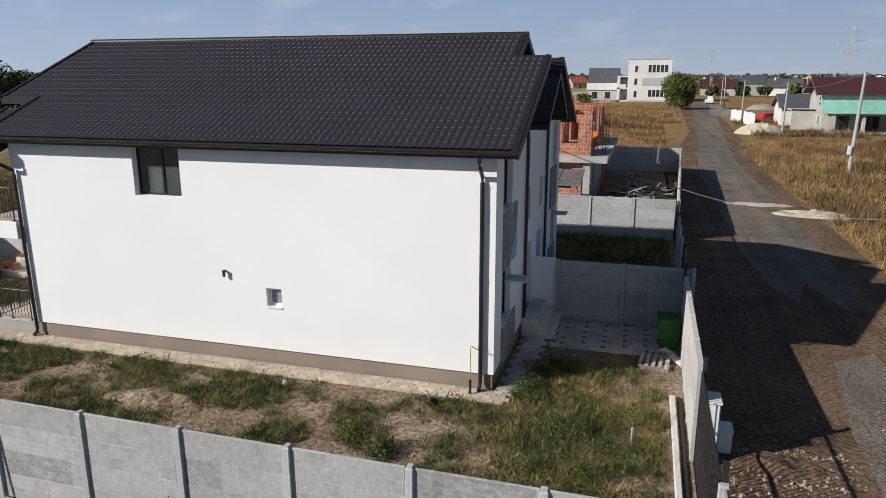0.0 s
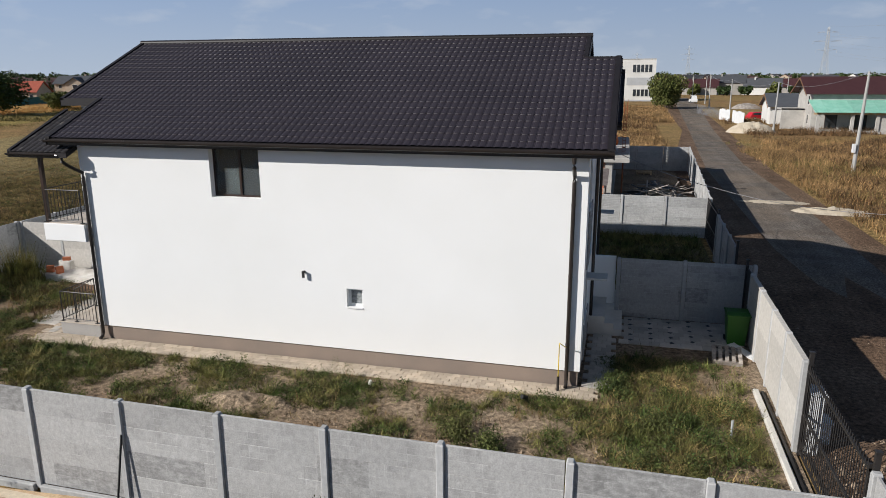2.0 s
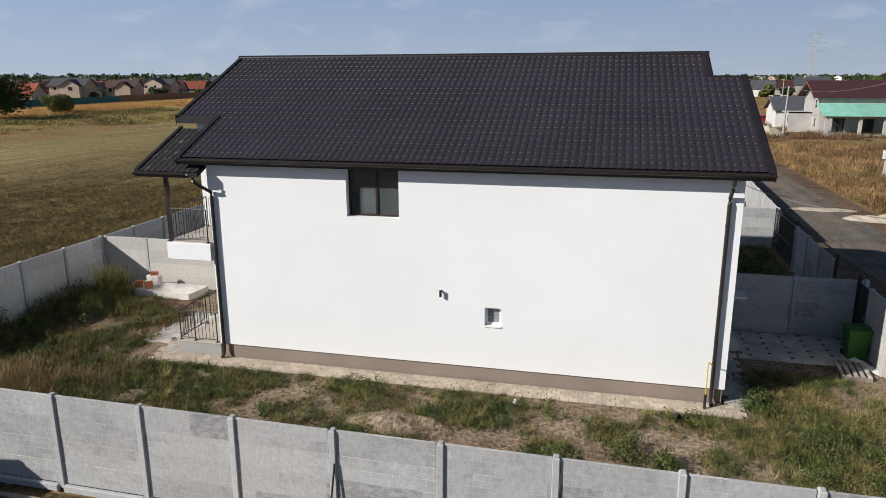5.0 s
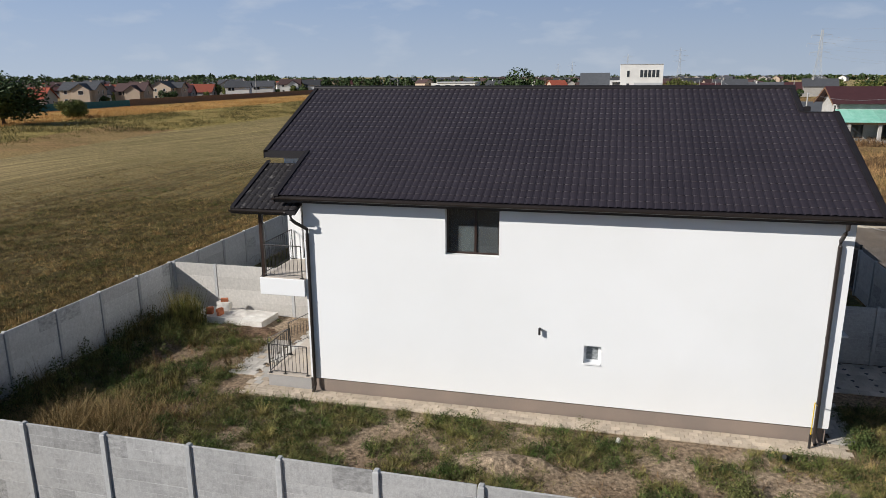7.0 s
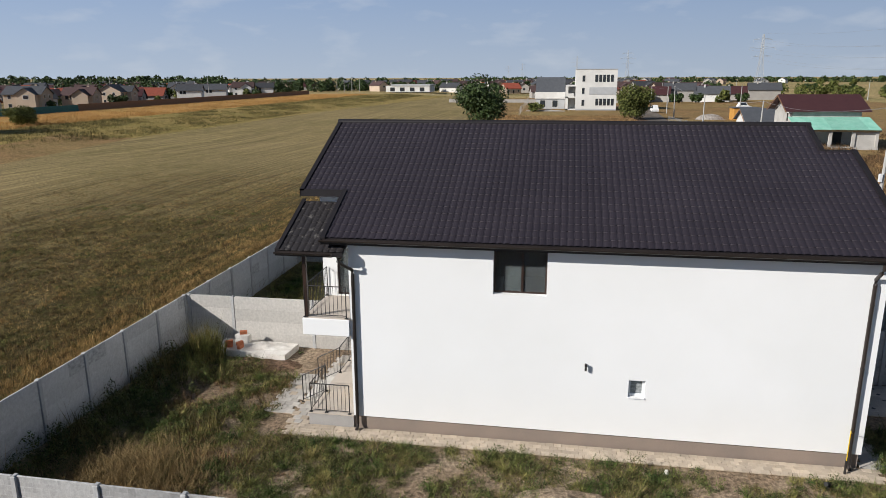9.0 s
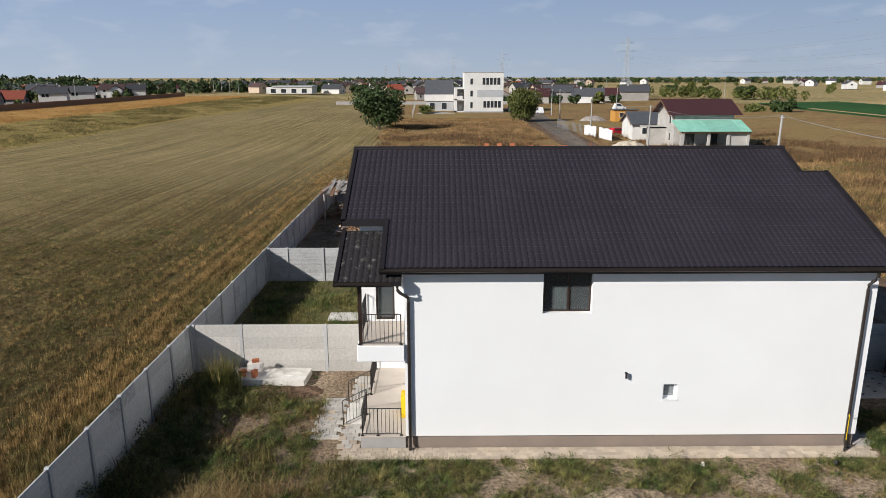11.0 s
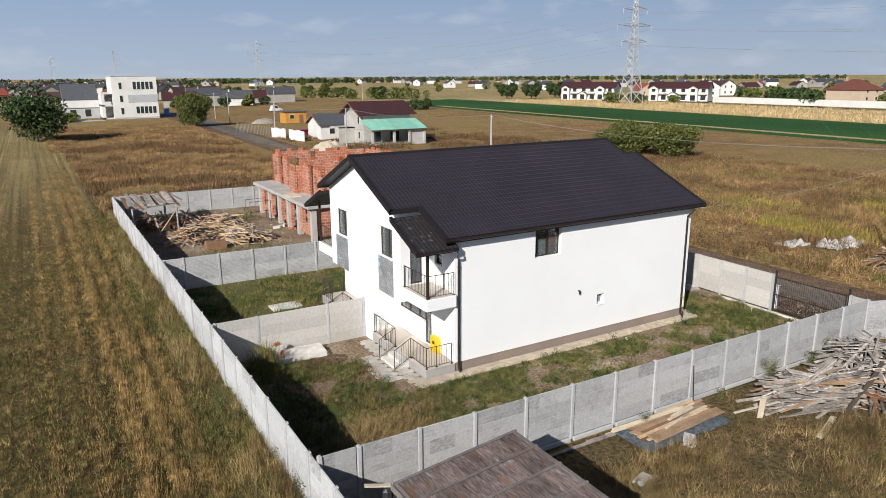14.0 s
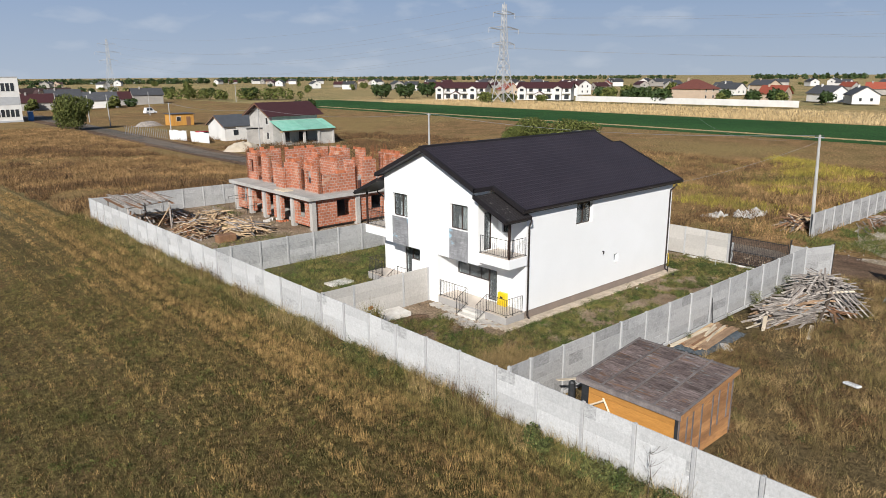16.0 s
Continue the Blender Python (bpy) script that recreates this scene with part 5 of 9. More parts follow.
part("wall_board", Geo().box(W1 - 0.03, D0 + 0.05, 0.02, W1, D1, ZH - 0.03), SHED_PLANK, shed)
tilt = math.atan2(ZH - ZL, W1 - W0)
ROW = (D1 - D0 + 0.35) / 4
for j in range(4):
    ya = D0 - 0.15 + ROW * j
    cuts = [W0 - 0.15] + [W0 - 0.15 + 4.05 * (i + 0.22 * (j % 2) + rng.uniform(-0.12, 0.12)) / 5 for i in range(1, 5)] + [W0 + 3.9]
    for xa, xb in zip(cuts, cuts[1:]):
        xb -= 0.01
        lift = rng.uniform(0, 0.014)
        part("roof_board", Geo().prism([(xa, shed_z(xa) + lift), (xb, shed_z(xb) + lift), (xb, shed_z(xb) + 0.03 + lift), (xa, shed_z(xa) + 0.03 + lift)], "y", ya, ya + ROW - 0.01), SHED_ROOF, shed)
for x in (W0 - 0.12, W1 - 0.02):
    part("roof_batten", Geo().prism([(x, shed_z(x) + 0.045), (x + 0.1, shed_z(x + 0.1) + 0.045), (x + 0.1, shed_z(x + 0.1) + 0.075), (x, shed_z(x) + 0.075)], "y", D0 - 0.15, D1 + 0.2), BATTEN, shed)
for j in range(5):
    y = D0 - 0.15 + ROW * j - (0.0 if j == 0 else 0.05 if j < 4 else 0.1)
    part("roof_batten", Geo().prism([(W0 - 0.12, shed_z(W0 - .12) + 0.076), (W1 + 0.1, shed_z(W1 + .1) + 0.076), (W1 + 0.1, shed_z(W1 + .1) + 0.1), (W0 - 0.12, shed_z(W0 - .12) + 0.1)], "y", y, y + 0.085), BATTEN, shed)
part("eave_board", Geo().box(W0 - 0.19, D0 - 0.17, ZL - 0.12, W0 - 0.155, D1 + 0.2, ZL + 0.07), BATTEN, shed)
part("eave_board", Geo().prism([(W0 - 0.15, shed_z(W0) - 0.12), (W1 + 0.12, ZH - 0.08), (W1 + 0.12, ZH + 0.08), (W0 - 0.15, shed_z(W0) + 0.05)], "y", D0 - 0.19, D0 - 0.16), SHED_PLANK, shed)
fe = Geo()
y = D0 + 0.1
while y < D1:
    w = rng.uniform(0.05, 0.25)
    d = rng.uniform(0.03, 0.2)
    fe.add([(W0 - 0.02, y, ZL - 0.02), (W0 - 0.02, y + w, ZL - 0.02), (W0 - 0.025, y + w * rng.uniform(0.5, 1), ZL - 0.05 - d), (W0 - 0.025, y + w * 0.2, ZL - 0.05 - d * rng.uniform(0.2, 1))], [(0, 1, 2, 3)])
    y += w
fe.box(W0 - 0.03, D1 - 0.25, 0.9, W0 + 0.0, D1 + 0.05, ZL - 0.02).box(W0 - 0.03, D0 - 0.01, 0.6, W0 - 0.004, D0 + 0.1, ZL - 0.02)
part("roofing_foil", fe, FELT, shed, "torn black roofing foil")
fb = thing("foil_bundle", (-25.9, 7.07, 0), "black foil wrapped post with a pale board end beside the shed", "bundle")
part("wrapping", Geo().box(-26.0, 6.95, 0, -25.74, 7.18, 1.15, c=0.06).box(-26.05, 6.92, 1.1, -25.76, 7.16, 1.95, c=0.09), FELT, fb)
part("board", Geo().box(-0.55, -0.07, 0, 0.55, 0.07, 0.03, m=pose(-25.95, 7.12, 1.97, 0, -6, 160)), FRESH_WOOD, fb)
aframe = thing("leaning_board", (-25.9, 5.6, 0), "pale nailed boards leaning on the shed wall", "board")
part("board", Geo().tube([(-25.78, 4.75, 0.0), (-25.86, 5.70, 1.70)], 0.045, 4), FRESH_WOOD, aframe)
part("crosspiece", Geo().tube([(-25.90, 5.64, 1.62), (-26.12, 6.12, 1.34)], 0.04, 4), FRESH_WOOD, aframe)

# ---- timber ----
plank_mesh = {}


def plank_of(length, width, thick, material):
    key = (round(length, 1), round(width, 2), material.name)
    if key not in plank_mesh:
        plank_mesh[key] = Geo().box(-key[0] / 2, -key[1] / 2, 0, key[0] / 2, key[1] / 2, thick).mesh("plank", material)
    return plank_mesh[key]


def timber_heap(x, y, rx, ry, h, n, mats, label, seed, along=None, spread_deg=60, lengths=(1.2, 3.2)):
    """Planks thrown on a heap: each lies on the mound with a little tilt."""
    rng = random.Random(seed)
    t = thing("timber_pile", (x, y, 0), label, "timber pile", "timber piles")
    for i in range(n):
        r, a = math.sqrt(rng.random()), rng.uniform(0, 2 * math.pi)
        u, v = r * math.cos(a), r * math.sin(a)
        top = h * max(0.0, 1 - r * r) ** 0.8
        level = rng.uniform(0.25, 1.0) if i % 3 else 1.0
        ln = rng.choice([lengths[0] + (lengths[1] - lengths[0]) * k / 5 for k in range(6)])
        yaw = (along if along is not None else rng.uniform(0, 180)) + rng.gauss(0, spread_deg)
        slope = -math.degrees(math.atan2(h * 0.9 * r, max(rx, ry))) * math.cos(math.radians(yaw) - math.atan2(v * ry, u * rx)) * 0.7
        m = pose(x + u * rx, y + v * ry, 0.03 + top * level, rng.uniform(-20, 20), -slope + rng.gauss(0, 9), yaw)
        place("plank", plank_of(ln, rng.choice((0.06, 0.09, 0.12, 0.16)), 0.04, rng.choice(mats)), t, m)
    return t


timber_heap(-3.1, 6.5, 2.05, 1.7, 1.4, 300, (GREY_WOOD,), "large heap of weathered grey scrap planks", 11, lengths=(1.0, 2.8))
timber_heap(-7.1, 6.5, 2.0, 1.2, 0.9, 210, (GREY_WOOD, GREY_WOOD, GREY_WOOD, GREY_WOOD, GREY_WOOD, STACK_WOOD), "heap of long weathered boards beside the fence", 12, along=-20, spread_deg=9, lengths=(1.8, 3.6))
timber_heap(-5.6, 4.9, 1.6, 0.7, 0.35, 22, (GREY_WOOD, BROWN_WOOD), "loose grey boards lying in the grass", 13, lengths=(1.0, 2.2))
slats = thing("slat_panel", (-4.5, 4.6, 0), "pale slatted panel leaning on the heap of planks", "panel")
for k in range(5):
    part("slat", Geo().box(-0.045, -1.0, 0, 0.045, 1.0, 0.03, m=pose(-4.95 + 0.26 * k, 4.85 - 0.17 * k, 0.58, 28, 0, -33 + 3 * k)), GREY_WOOD, slats)
part("rail", Geo().box(-0.85, -0.06, 0, 0.85, 0.06, 0.035, m=pose(-4.0, 5.2, 1.0, 28, 0, -33)), FRESH_WOOD, slats)
solid("dark_beam", Geo().tube([(-3.2, 5.9, 1.25), (-5.4, 5.35, 0.75), (-8.1, 4.9, 0.04)], 0.11, 6, r2=0.08), BARK, "dark weathered beam sliding off the heap", "beam")
solid("pale_board", Geo().box(-0.8, -0.1, 0, 0.8, 0.1, 0.045, m=pose(-9.2, 4.75, 0.1, 0, -8, 15)), FRESH_WOOD, "pale board end in the grass", "board")
tee = thing("nailed_boards", (-10.3, 6.7, 0), "pale board nailed upright to a long lath", "board")
part("lath", Geo().box(-1.5, -0.04, 0, 1.5, 0.04, 0.05, m=pose(-9.9, 6.75, 0.3, 0, -3, -12)), FRESH_WOOD, tee)
part("upright", Geo().box(-0.11, -0.02, 0, 0.11, 0.02, 0.85, m=pose(-10.45, 6.6, 0.0, 6, 0, -30)), FRESH_WOOD, tee)
# flat stack of boards with tarpaulin
st = thing("plank_stack", (-13.2, 7.9, 0), "flat stack of brown boards on a torn tarpaulin", "plank stack")
rng = random.Random(6)
for k in range(2):
    for i in range(9):
        place("plank", plank_of(3.9, 0.15, 0.03, (STACK_WOOD, STACK_WOOD, PALE_WOOD, STACK_WOOD, BROWN_WOOD)[(i * 2 + k) % 5]), st, pose(-13.6 + rng.uniform(-0.25, 0.25), 7.35 + 0.15 * i, 0.14 + 0.034 * k, 0, 0, 3 + rng.uniform(-2, 2)))
for i in range(4):
    place("batten", plank_of(1.6, 0.10, 0.045, FRESH_WOOD), st, pose(-13.4 + rng.uniform(-1, 1), 7.75 + 0.17 * i, 0.215, 0, 0, 6 + rng.uniform(-6, 6)))
tp = Geo()
for j in range(13):
    for i in range(27):
        px, py = -16.1 + 0.17 * i, 6.85 + 0.15 * j
        rim = max(abs(px + 13.9) / 2.3, abs(py - 7.75) / 0.92) ** 6
        tp.v.append((px + 0.05 * noise.noise((px * 4, py * 4, 7)), py + 0.08 * noise.noise((px * 5, py * 3, 9)), 0.125 - 0.08 * rim + (0.03 + 0.10 * rim) * abs(noise.noise((px * 3, py * 3, 0))) * min(1, rim + 0.1)))
for j in range(12):
    for i in range(26):
        tp.f.append([j * 27 + i, j * 27 + i + 1, (j + 1) * 27 + i + 1, (j + 1) * 27 + i])
part("tarpaulin", tp, TARP, st, "crumpled blue-grey tarpaulin")
solid("white_panel_scrap", Geo().box(-0.5, -0.22, 0, 0.5, 0.22, 0.12, m=pose(-14.18, 6.75, 0.02, 5, 4, 40), c=0.03), WHITE_BOX, "white foam scrap in the grass", "scrap")
solid("white_panel_scrap", Geo().box(-0.4, -0.2, 0, 0.4, 0.2, 0.1, m=pose(-17.44, 5.86, 0.02, 3, 4, 20), c=0.03), WHITE_BOX, "white foam scrap in the grass", "scrap")
solid("white_panel_scrap", Geo().box(-0.35, -0.15, 0, 0.35, 0.15, 0.1, m=pose(-14.8, 1.0, 0.25, 3, 4, 70), c=0.03), WHITE_BOX, "white foam scrap in the grass", "scrap")
pb = thing("plank_stack", (-17.0, 8.5, 0), "weathered boards lying along the foot of the fence", "plank stack")
for i in range(2):
    place("plank", plank_of(3.4, 0.13, 0.04, GREY_WOOD), pb, pose(-17.6 + 1.9 * (i % 3) + rng.uniform(-0.2, 0.2), 8.5 + 0.16 * (i // 3), 0.03 + 0.02 * (i % 3), 0, 0, rng.uniform(-3, 3)))
solid("leaning_bar", Geo().tube([(-11.66, 8.72, 0.0), (-11.54, 8.93, 1.5)], 0.02, 6), RUBBER, "dark bar leaning on the fence", "bar")

pbf = thing("plank_stack", (-14.0, 8.6, 0), "pale sawn boards between the stack and the fence", "plank stack")
for i in range(5):
    place("plank", plank_of(3.6, 0.12, 0.04, FRESH_WOOD), pbf, pose(-14.2 + rng.uniform(-0.5, 0.3), 8.42 + 0.1 * (i % 3), 0.02 + 0.045 * (i // 3) + 0.1 * (i > 2), 0, 0, rng.uniform(-2, 2)))

# stack of clay blocks beside the lot entrance
CLAY = surface("orange_clay_block", (0.60, 0.21, 0.085), (0.50, 0.16, 0.065), 3, 18, 0.9, bump=0.4, vary=0.18, grain=0.25)
bs = thing("block_stack", (-0.2, 2.4, 0), "stack of orange hollow clay blocks in the grass", "block stack")
clay_me = Geo().box(-0.125, -0.185, 0, 0.125, 0.185, 0.235, c=0.008).mesh("block", CLAY)
for k in range(5):
    for i in range(5):
        for j in range(4):
            if (k == 4 and (i + j) % 3) or (k > 1 and i == 0 and j == 3):
                continue
            place("block", clay_me, bs, pose(-0.75 + 0.262 * i, 1.75 + 0.385 * j, 0.24 * k, 0, 0, rng.uniform(-3, 3)))
heap("tarpaulin_bundle", -0.75, 3.55, 0.45, 0.4, 0.55, surface("blue_tarp", (0.16, 0.27, 0.38), (0.24, 0.36, 0.46), 5, 20, 0.5, spec=0.4, bump=0.6, grain=0.3), "crumpled blue tarpaulin beside the clay blocks", "tarpaulin", 23, n=14)
solid("white_panel_scrap", Geo().box(-0.4, -0.15, 0, 0.4, 0.15, 0.14, m=pose(-1.35, 2.9, 0.02, 3, 4, 60), c=0.04), WHITE_BOX, "white sack beside the clay blocks", "sack")

# shed-like lean-to and timber on the northern plot
lean = thing("lean_to", (-25.2, 55.5, 0), "rough board lean-to on poles in the corner of the plot", "lean-to")
for x, y, h in ((-26.6, 52.8, 2.2), (-23.2, 52.6, 2.3), (-23.3, 58.5, 2.5), (-26.5, 58.4, 2.3)):
    part("pole", Geo().tube([(x, y, 0), (x, y, h)], 0.07, 6), GREY_WOOD, lean)
for i in range(17):
    x = -26.95 + 0.25 * i
    m_ = pose(x + 0.12, 55.4 + rng.uniform(-0.4, 0.4), 2.3 + 0.012 * i + 0.05 * (i % 3), rng.uniform(-2, 5), rng.uniform(-9, 9), rng.uniform(-5, 5))
    part("board", Geo().box(-0.13, -2.2 - rng.uniform(0, 1.2), 0, 0.13, 2.2 + rng.uniform(0, 1.0), 0.035, m=m_), GREY_WOOD if i % 3 else BROWN_WOOD, lean)
for y in (52.9, 55.5, 58.3):
    part("beam", Geo().tube([(-26.7, y, 2.15), (-23.0, y, 2.4)], 0.06, 6), GREY_WOOD, lean)
part("brace", Geo().tube([(-23.2, 52.6, 1.9), (-24.7, 52.3, 0.1)], 0.05, 6), PALE_WOOD, lean)
timber_heap(-24.6, 55.5, 1.9, 3.2, 1.0, 80, (GREY_WOOD, BROWN_WOOD), "dark timber stored under the lean-to", 21, along=80, spread_deg=20)
timber_heap(-22.6, 48.6, 2.2, 2.4, 1.0, 150, (PALE_WOOD, BROWN_WOOD, GREY_WOOD), "heap of sawn formwork planks", 22, lengths=(0.8, 2.2))
timber_heap(-19.2, 46.6, 2.0, 1.8, 1.0, 120, (PALE_WOOD, PALE_WOOD, GREY_WOOD), "heap of pale formwork battens", 23, along=115, spread_deg=22, lengths=(1.2, 2.6))
timber_heap(-19.8, 51.6, 2.2, 1.6, 1.3, 110, (GREY_WOOD, PALE_WOOD, PALE_WOOD), "heap of thrown formwork boards", 27, lengths=(0.8, 2.4))
timber_heap(-21.4, 55.6, 1.8, 1.6, 0.7, 60, (GREY_WOOD, BROWN_WOOD), "low heap of scrap boards", 24)
solid("plywood_crate", Geo().box(-22.7, 44.2, 0, -21.2, 45.0, 0.6, c=0.03), BROWN_WOOD, "orange plywood formwork box on the ground", "crate")
for i in range(5):
    tagged(new("block", block_me), "white concrete block lying on bare earth", "block", "plot blocks").matrix_basis = pose(-15.8 + 0.4 * i, 49.3 + 0.25 * (i % 3), 0.0, 0, 0, 30 * i)
for i in range(12):
    tagged(new("brick", brick_me), "loose red clay brick on the plot", "brick", "plot bricks").matrix_basis = pose(-14.9 + 0.22 * (i % 4), 48.3 + 0.3 * (i // 4), 0.0, 0, 0, 23 * i)

# ---- shell of the house under construction ----
shell = thing("house_shell", (-9, 50, 0), "unfinished red clay block house shell with concrete slab", "building site")
part("floor", Geo().box(-13.8, 43.5, -0.05, -3.4, 57.4, 0.3), RAW_CONCRETE, shell)
part("slab", Geo().box(-15.3, 42.6, 2.65, -2.5, 57.6, 2.95, c=0.02), RAW_CONCRETE, shell, "raw concrete floor slab")
part("wall", weld(wall_geo("x", -14.75, 0.3, 43.3, 57.2, 0.3, 2.65, ((44.3, 45.5, 1.0, 2.35), (46.6, 48.3, 0.3, 2.45), (49.8, 50.9, 0.3, 2.45), (52.0, 53.6, 0.3, 2.45), (55.0, 56.0, 1.0, 2.35)))), CLAY_BLOCK, shell)
part("wall", weld(wall_geo("y", 43.0, 0.3, -14.45, -3.6, 0.3, 2.65, ((-12.3, -10.9, 0.9, 2.4), (-8.6, -7.4, 1.1, 2.35), (-5.8, -4.6, 1.0, 2.3)))), CLAY_BLOCK, shell)
part("wall", weld(wall_geo("y", 57.0, 0.3, -13.3, -3.6, 0.3, 2.65)), CLAY_BLOCK, shell)
part("wall", weld(wall_geo("x", -9.5, 0.25, 43.4, 57.0, 0.3, 2.65, ((46, 48, 0.3, 2.4),))), CLAY_BLOCK, shell)
part("wall", weld(wall_geo("x", -3.9, 0.3, 43.9, 57.0, 0.3, 2.65, ((46, 48, 0.3, 2.4), (52, 53.5, 1.0, 2.3)))), RAW_CONCRETE, shell)
for x, y in ((-14.85, 42.9), (-10.3, 42.9), (-6.6, 42.9), (-3.85, 42.9), (-14.85, 46.1), (-14.85, 48.6), (-14.85, 51.2), (-14.85, 54.0), (-14.85, 56.95)):
    part("column", Geo().box(x - 0.08, y - 0.08, 0, x + 0.34, y + 0.34, 2.65), RAW_CONCRETE, shell)
part("column_plate", Geo().box(-15.2, 47.0, 2.951, -14.2, 48.6, 3.03, m=Matrix.Rotation(0.0, 4, "Z")), FRESH_WOOD, shell, "pale board lying on the slab")
up = ((("x", -13.4), 43.9, 45.0, 4.75, ()), (("x", -13.4), 45.0, 46.3, 5.25, ((45.3, 46.0, 3.7, 4.75),)), (("x", -13.4), 47.3, 48.7, 5.35, ()), (("x", -14.2), 48.7, 50.1, 4.85, ()), (("x", -13.4), 50.9, 52.0, 5.1, ()), (("x", -13.4), 52.9, 54.2, 5.4, ()), (("x", -13.4), 55.4, 57.2, 5.55, ((55.9, 56.7, 3.7, 4.9),)),
      (("y", 43.8), -13.1, -10.6, 4.55, ()), (("y", 43.8), -10.6, -9.7, 5.2, ()), (("y", 43.8), -8.9, -7.4, 5.5, ()), (("y", 43.8), -6.2, -3.6, 5.45, ((-5.4, -4.4, 3.7, 5.0),)), (("y", 56.9), -13.1, -9.7, 5.7, ((-12.0, -10.8, 3.8, 5.0),)), (("y", 56.9), -9.2, -4.0, 5.5, ()),
      (("y", 48.7), -13.9, -12.3, 5.3, ()), (("y", 50.2), -12.9, -11.0, 5.55, ()), (("y", 50.2), -10.0, -6.0, 5.35, ((-8.4, -7.4, 2.95, 5.0),)),
      (("x", -9.5), 44.2, 45.9, 5.5, ()), (("x", -9.5), 47.0, 50.0, 5.2, ()), (("x", -3.9), 44.2, 48.0, 5.6, ((45.4, 46.6, 3.8, 5.0),)), (("x", -3.9), 50.5, 56.8, 5.5, ((52, 53.3, 3.7, 5.5),)), (("x", -6.2), 50.4, 53.2, 5.5, ()), (("x", -6.2), 54.4, 56.8, 5.1, ()))
rng = random.Random(9)
for (ax, at), u0, u1, top, holes in up:
    part("upper_wall", weld(wall_geo(ax, at, 0.25, u0, u1, 2.95, top, holes)), CLAY_BLOCK, shell)
    # toothed ends: single blocks left standing on top
    u = u0
    while u < u1 - 0.4:
        if rng.random() < 0.35:
            g = Geo()
            g.box(at, u, top, at + 0.25, u + 0.37, top + 0.25) if ax == "x" else g.box(u, at, top, u + 0.37, at + 0.25, top + 0.25)
            part("block", g, RED_BRICK, shell)
        u += 0.38
for x, y in ((-13.3, 46.8), (-13.3, 50.5), (-13.3, 52.45), (-13.3, 54.8), (-13.4, 43.9), (-9.4, 43.9), (-3.8, 43.9), (-3.8, 49.2), (-6.0, 43.9), (-3.8, 56.9), (-9.4, 50.2), (-9.4, 57), (-13.4, 57), (-2.9, 45.6), (-2.9, 48.2), (-4.6, 47.4), (-5.4, 45.4)):
    g = Geo()
    for dx in (-0.1, 0.1):
        for dy in (-0.1, 0.1):
            g.tube([(x + dx, y + dy, 2.95), (x + dx + rng.uniform(-0.03, 0.03), y + dy, 6.15 + rng.uniform(-0.2, 0.25))], 0.014, 4)
    for k in range(13):
        z = 3.05 + 0.22 * k
        g.box(x - 0.11, y - 0.11, z, x + 0.11, y + 0.11, z + 0.02)
    part("rebar_cage", g, REBAR, shell, "rusty column reinforcement")
for y in (44.5, 46.5, 49.0):
    part("prop", Geo().tube([(-2.9, y, 0), (-2.9, y, 2.65)], 0.05, 6), REBAR, shell)
# concrete mixer on the slab
mx = thing("concrete_mixer", (-3.6, 46.6, 2.95), "orange drum concrete mixer on the upper slab", "concrete mixer")
part("stand", Geo().tube([(-3.9, 46.3, 2.95), (-3.6, 46.6, 3.7), (-3.3, 46.3, 2.95)], 0.03, 6).tube([(-3.9, 46.9, 2.95), (-3.6, 46.6, 3.7), (-3.3, 46.9, 2.95)], 0.03, 6), GALV, mx)
part("drum", Geo().tube([(-3.6, 46.95, 3.55), (-3.6, 46.8, 3.65), (-3.6, 46.4, 3.95), (-3.6, 46.2, 4.1)], 0.36, 14, r2=0.22), ORANGE_PAINT, mx)
part("motor", Geo().box(-3.95, 46.75, 3.55, -3.75, 47.05, 3.9, c=0.02), IRON, mx)
# store of sheets south of the shell, timber on the street side, trestle
shd = thing("sheet_stack", (-6.0, 38.8, 0), "lean-to roof of grey sheets behind the fence", "sheet roof")
for i in range(4):
    part("sheet", Geo().prism([(37.6, 2.0), (41.0, 2.45), (41.0, 2.5), (37.6, 2.05)], "x", -8.6 + 1.25 * i, -7.4 + 1.25 * i), BATTEN, shd)
for x in (-8.4, -3.8):
    for y, h in ((37.8, 2.0), (40.8, 2.4)):
        part("post", Geo().tube([(x, y, 0), (x, y, h)], 0.05, 6), GREY_WOOD, shd)
timber_heap(-0.6, 44.5, 1.6, 4.2, 0.9, 120, (GREY_WOOD, FELT), "dark heap of scrap timber and foil by the street fence", 25)
pallet(-1.2, 57.5, 0.0, 0, "pale wooden pallet standing on the plot", PALE_WOOD)
pallet(-1.2, 57.5, 0.13, 4, "pale wooden pallet on another pallet", PALE_WOOD)
tr = thing("trestle", (-16.0, 53.0, 0), "thin steel work trestle on the plot", "trestle")
part("trestle_frame", Geo().tube([(-17.1, 52.5, 0), (-17.1, 52.5, 1.9), (-15.2, 52.7, 1.9), (-15.2, 52.7, 0)], 0.03, 6).tube([(-17.1, 54.0, 0), (-17.1, 54.0, 1.9), (-15.2, 54.2, 1.9), (-15.2, 54.2, 0)], 0.03, 6).tube([(-17.1, 52.5, 1.0), (-15.2, 52.7, 1.0)], 0.02, 5), IRON, tr)


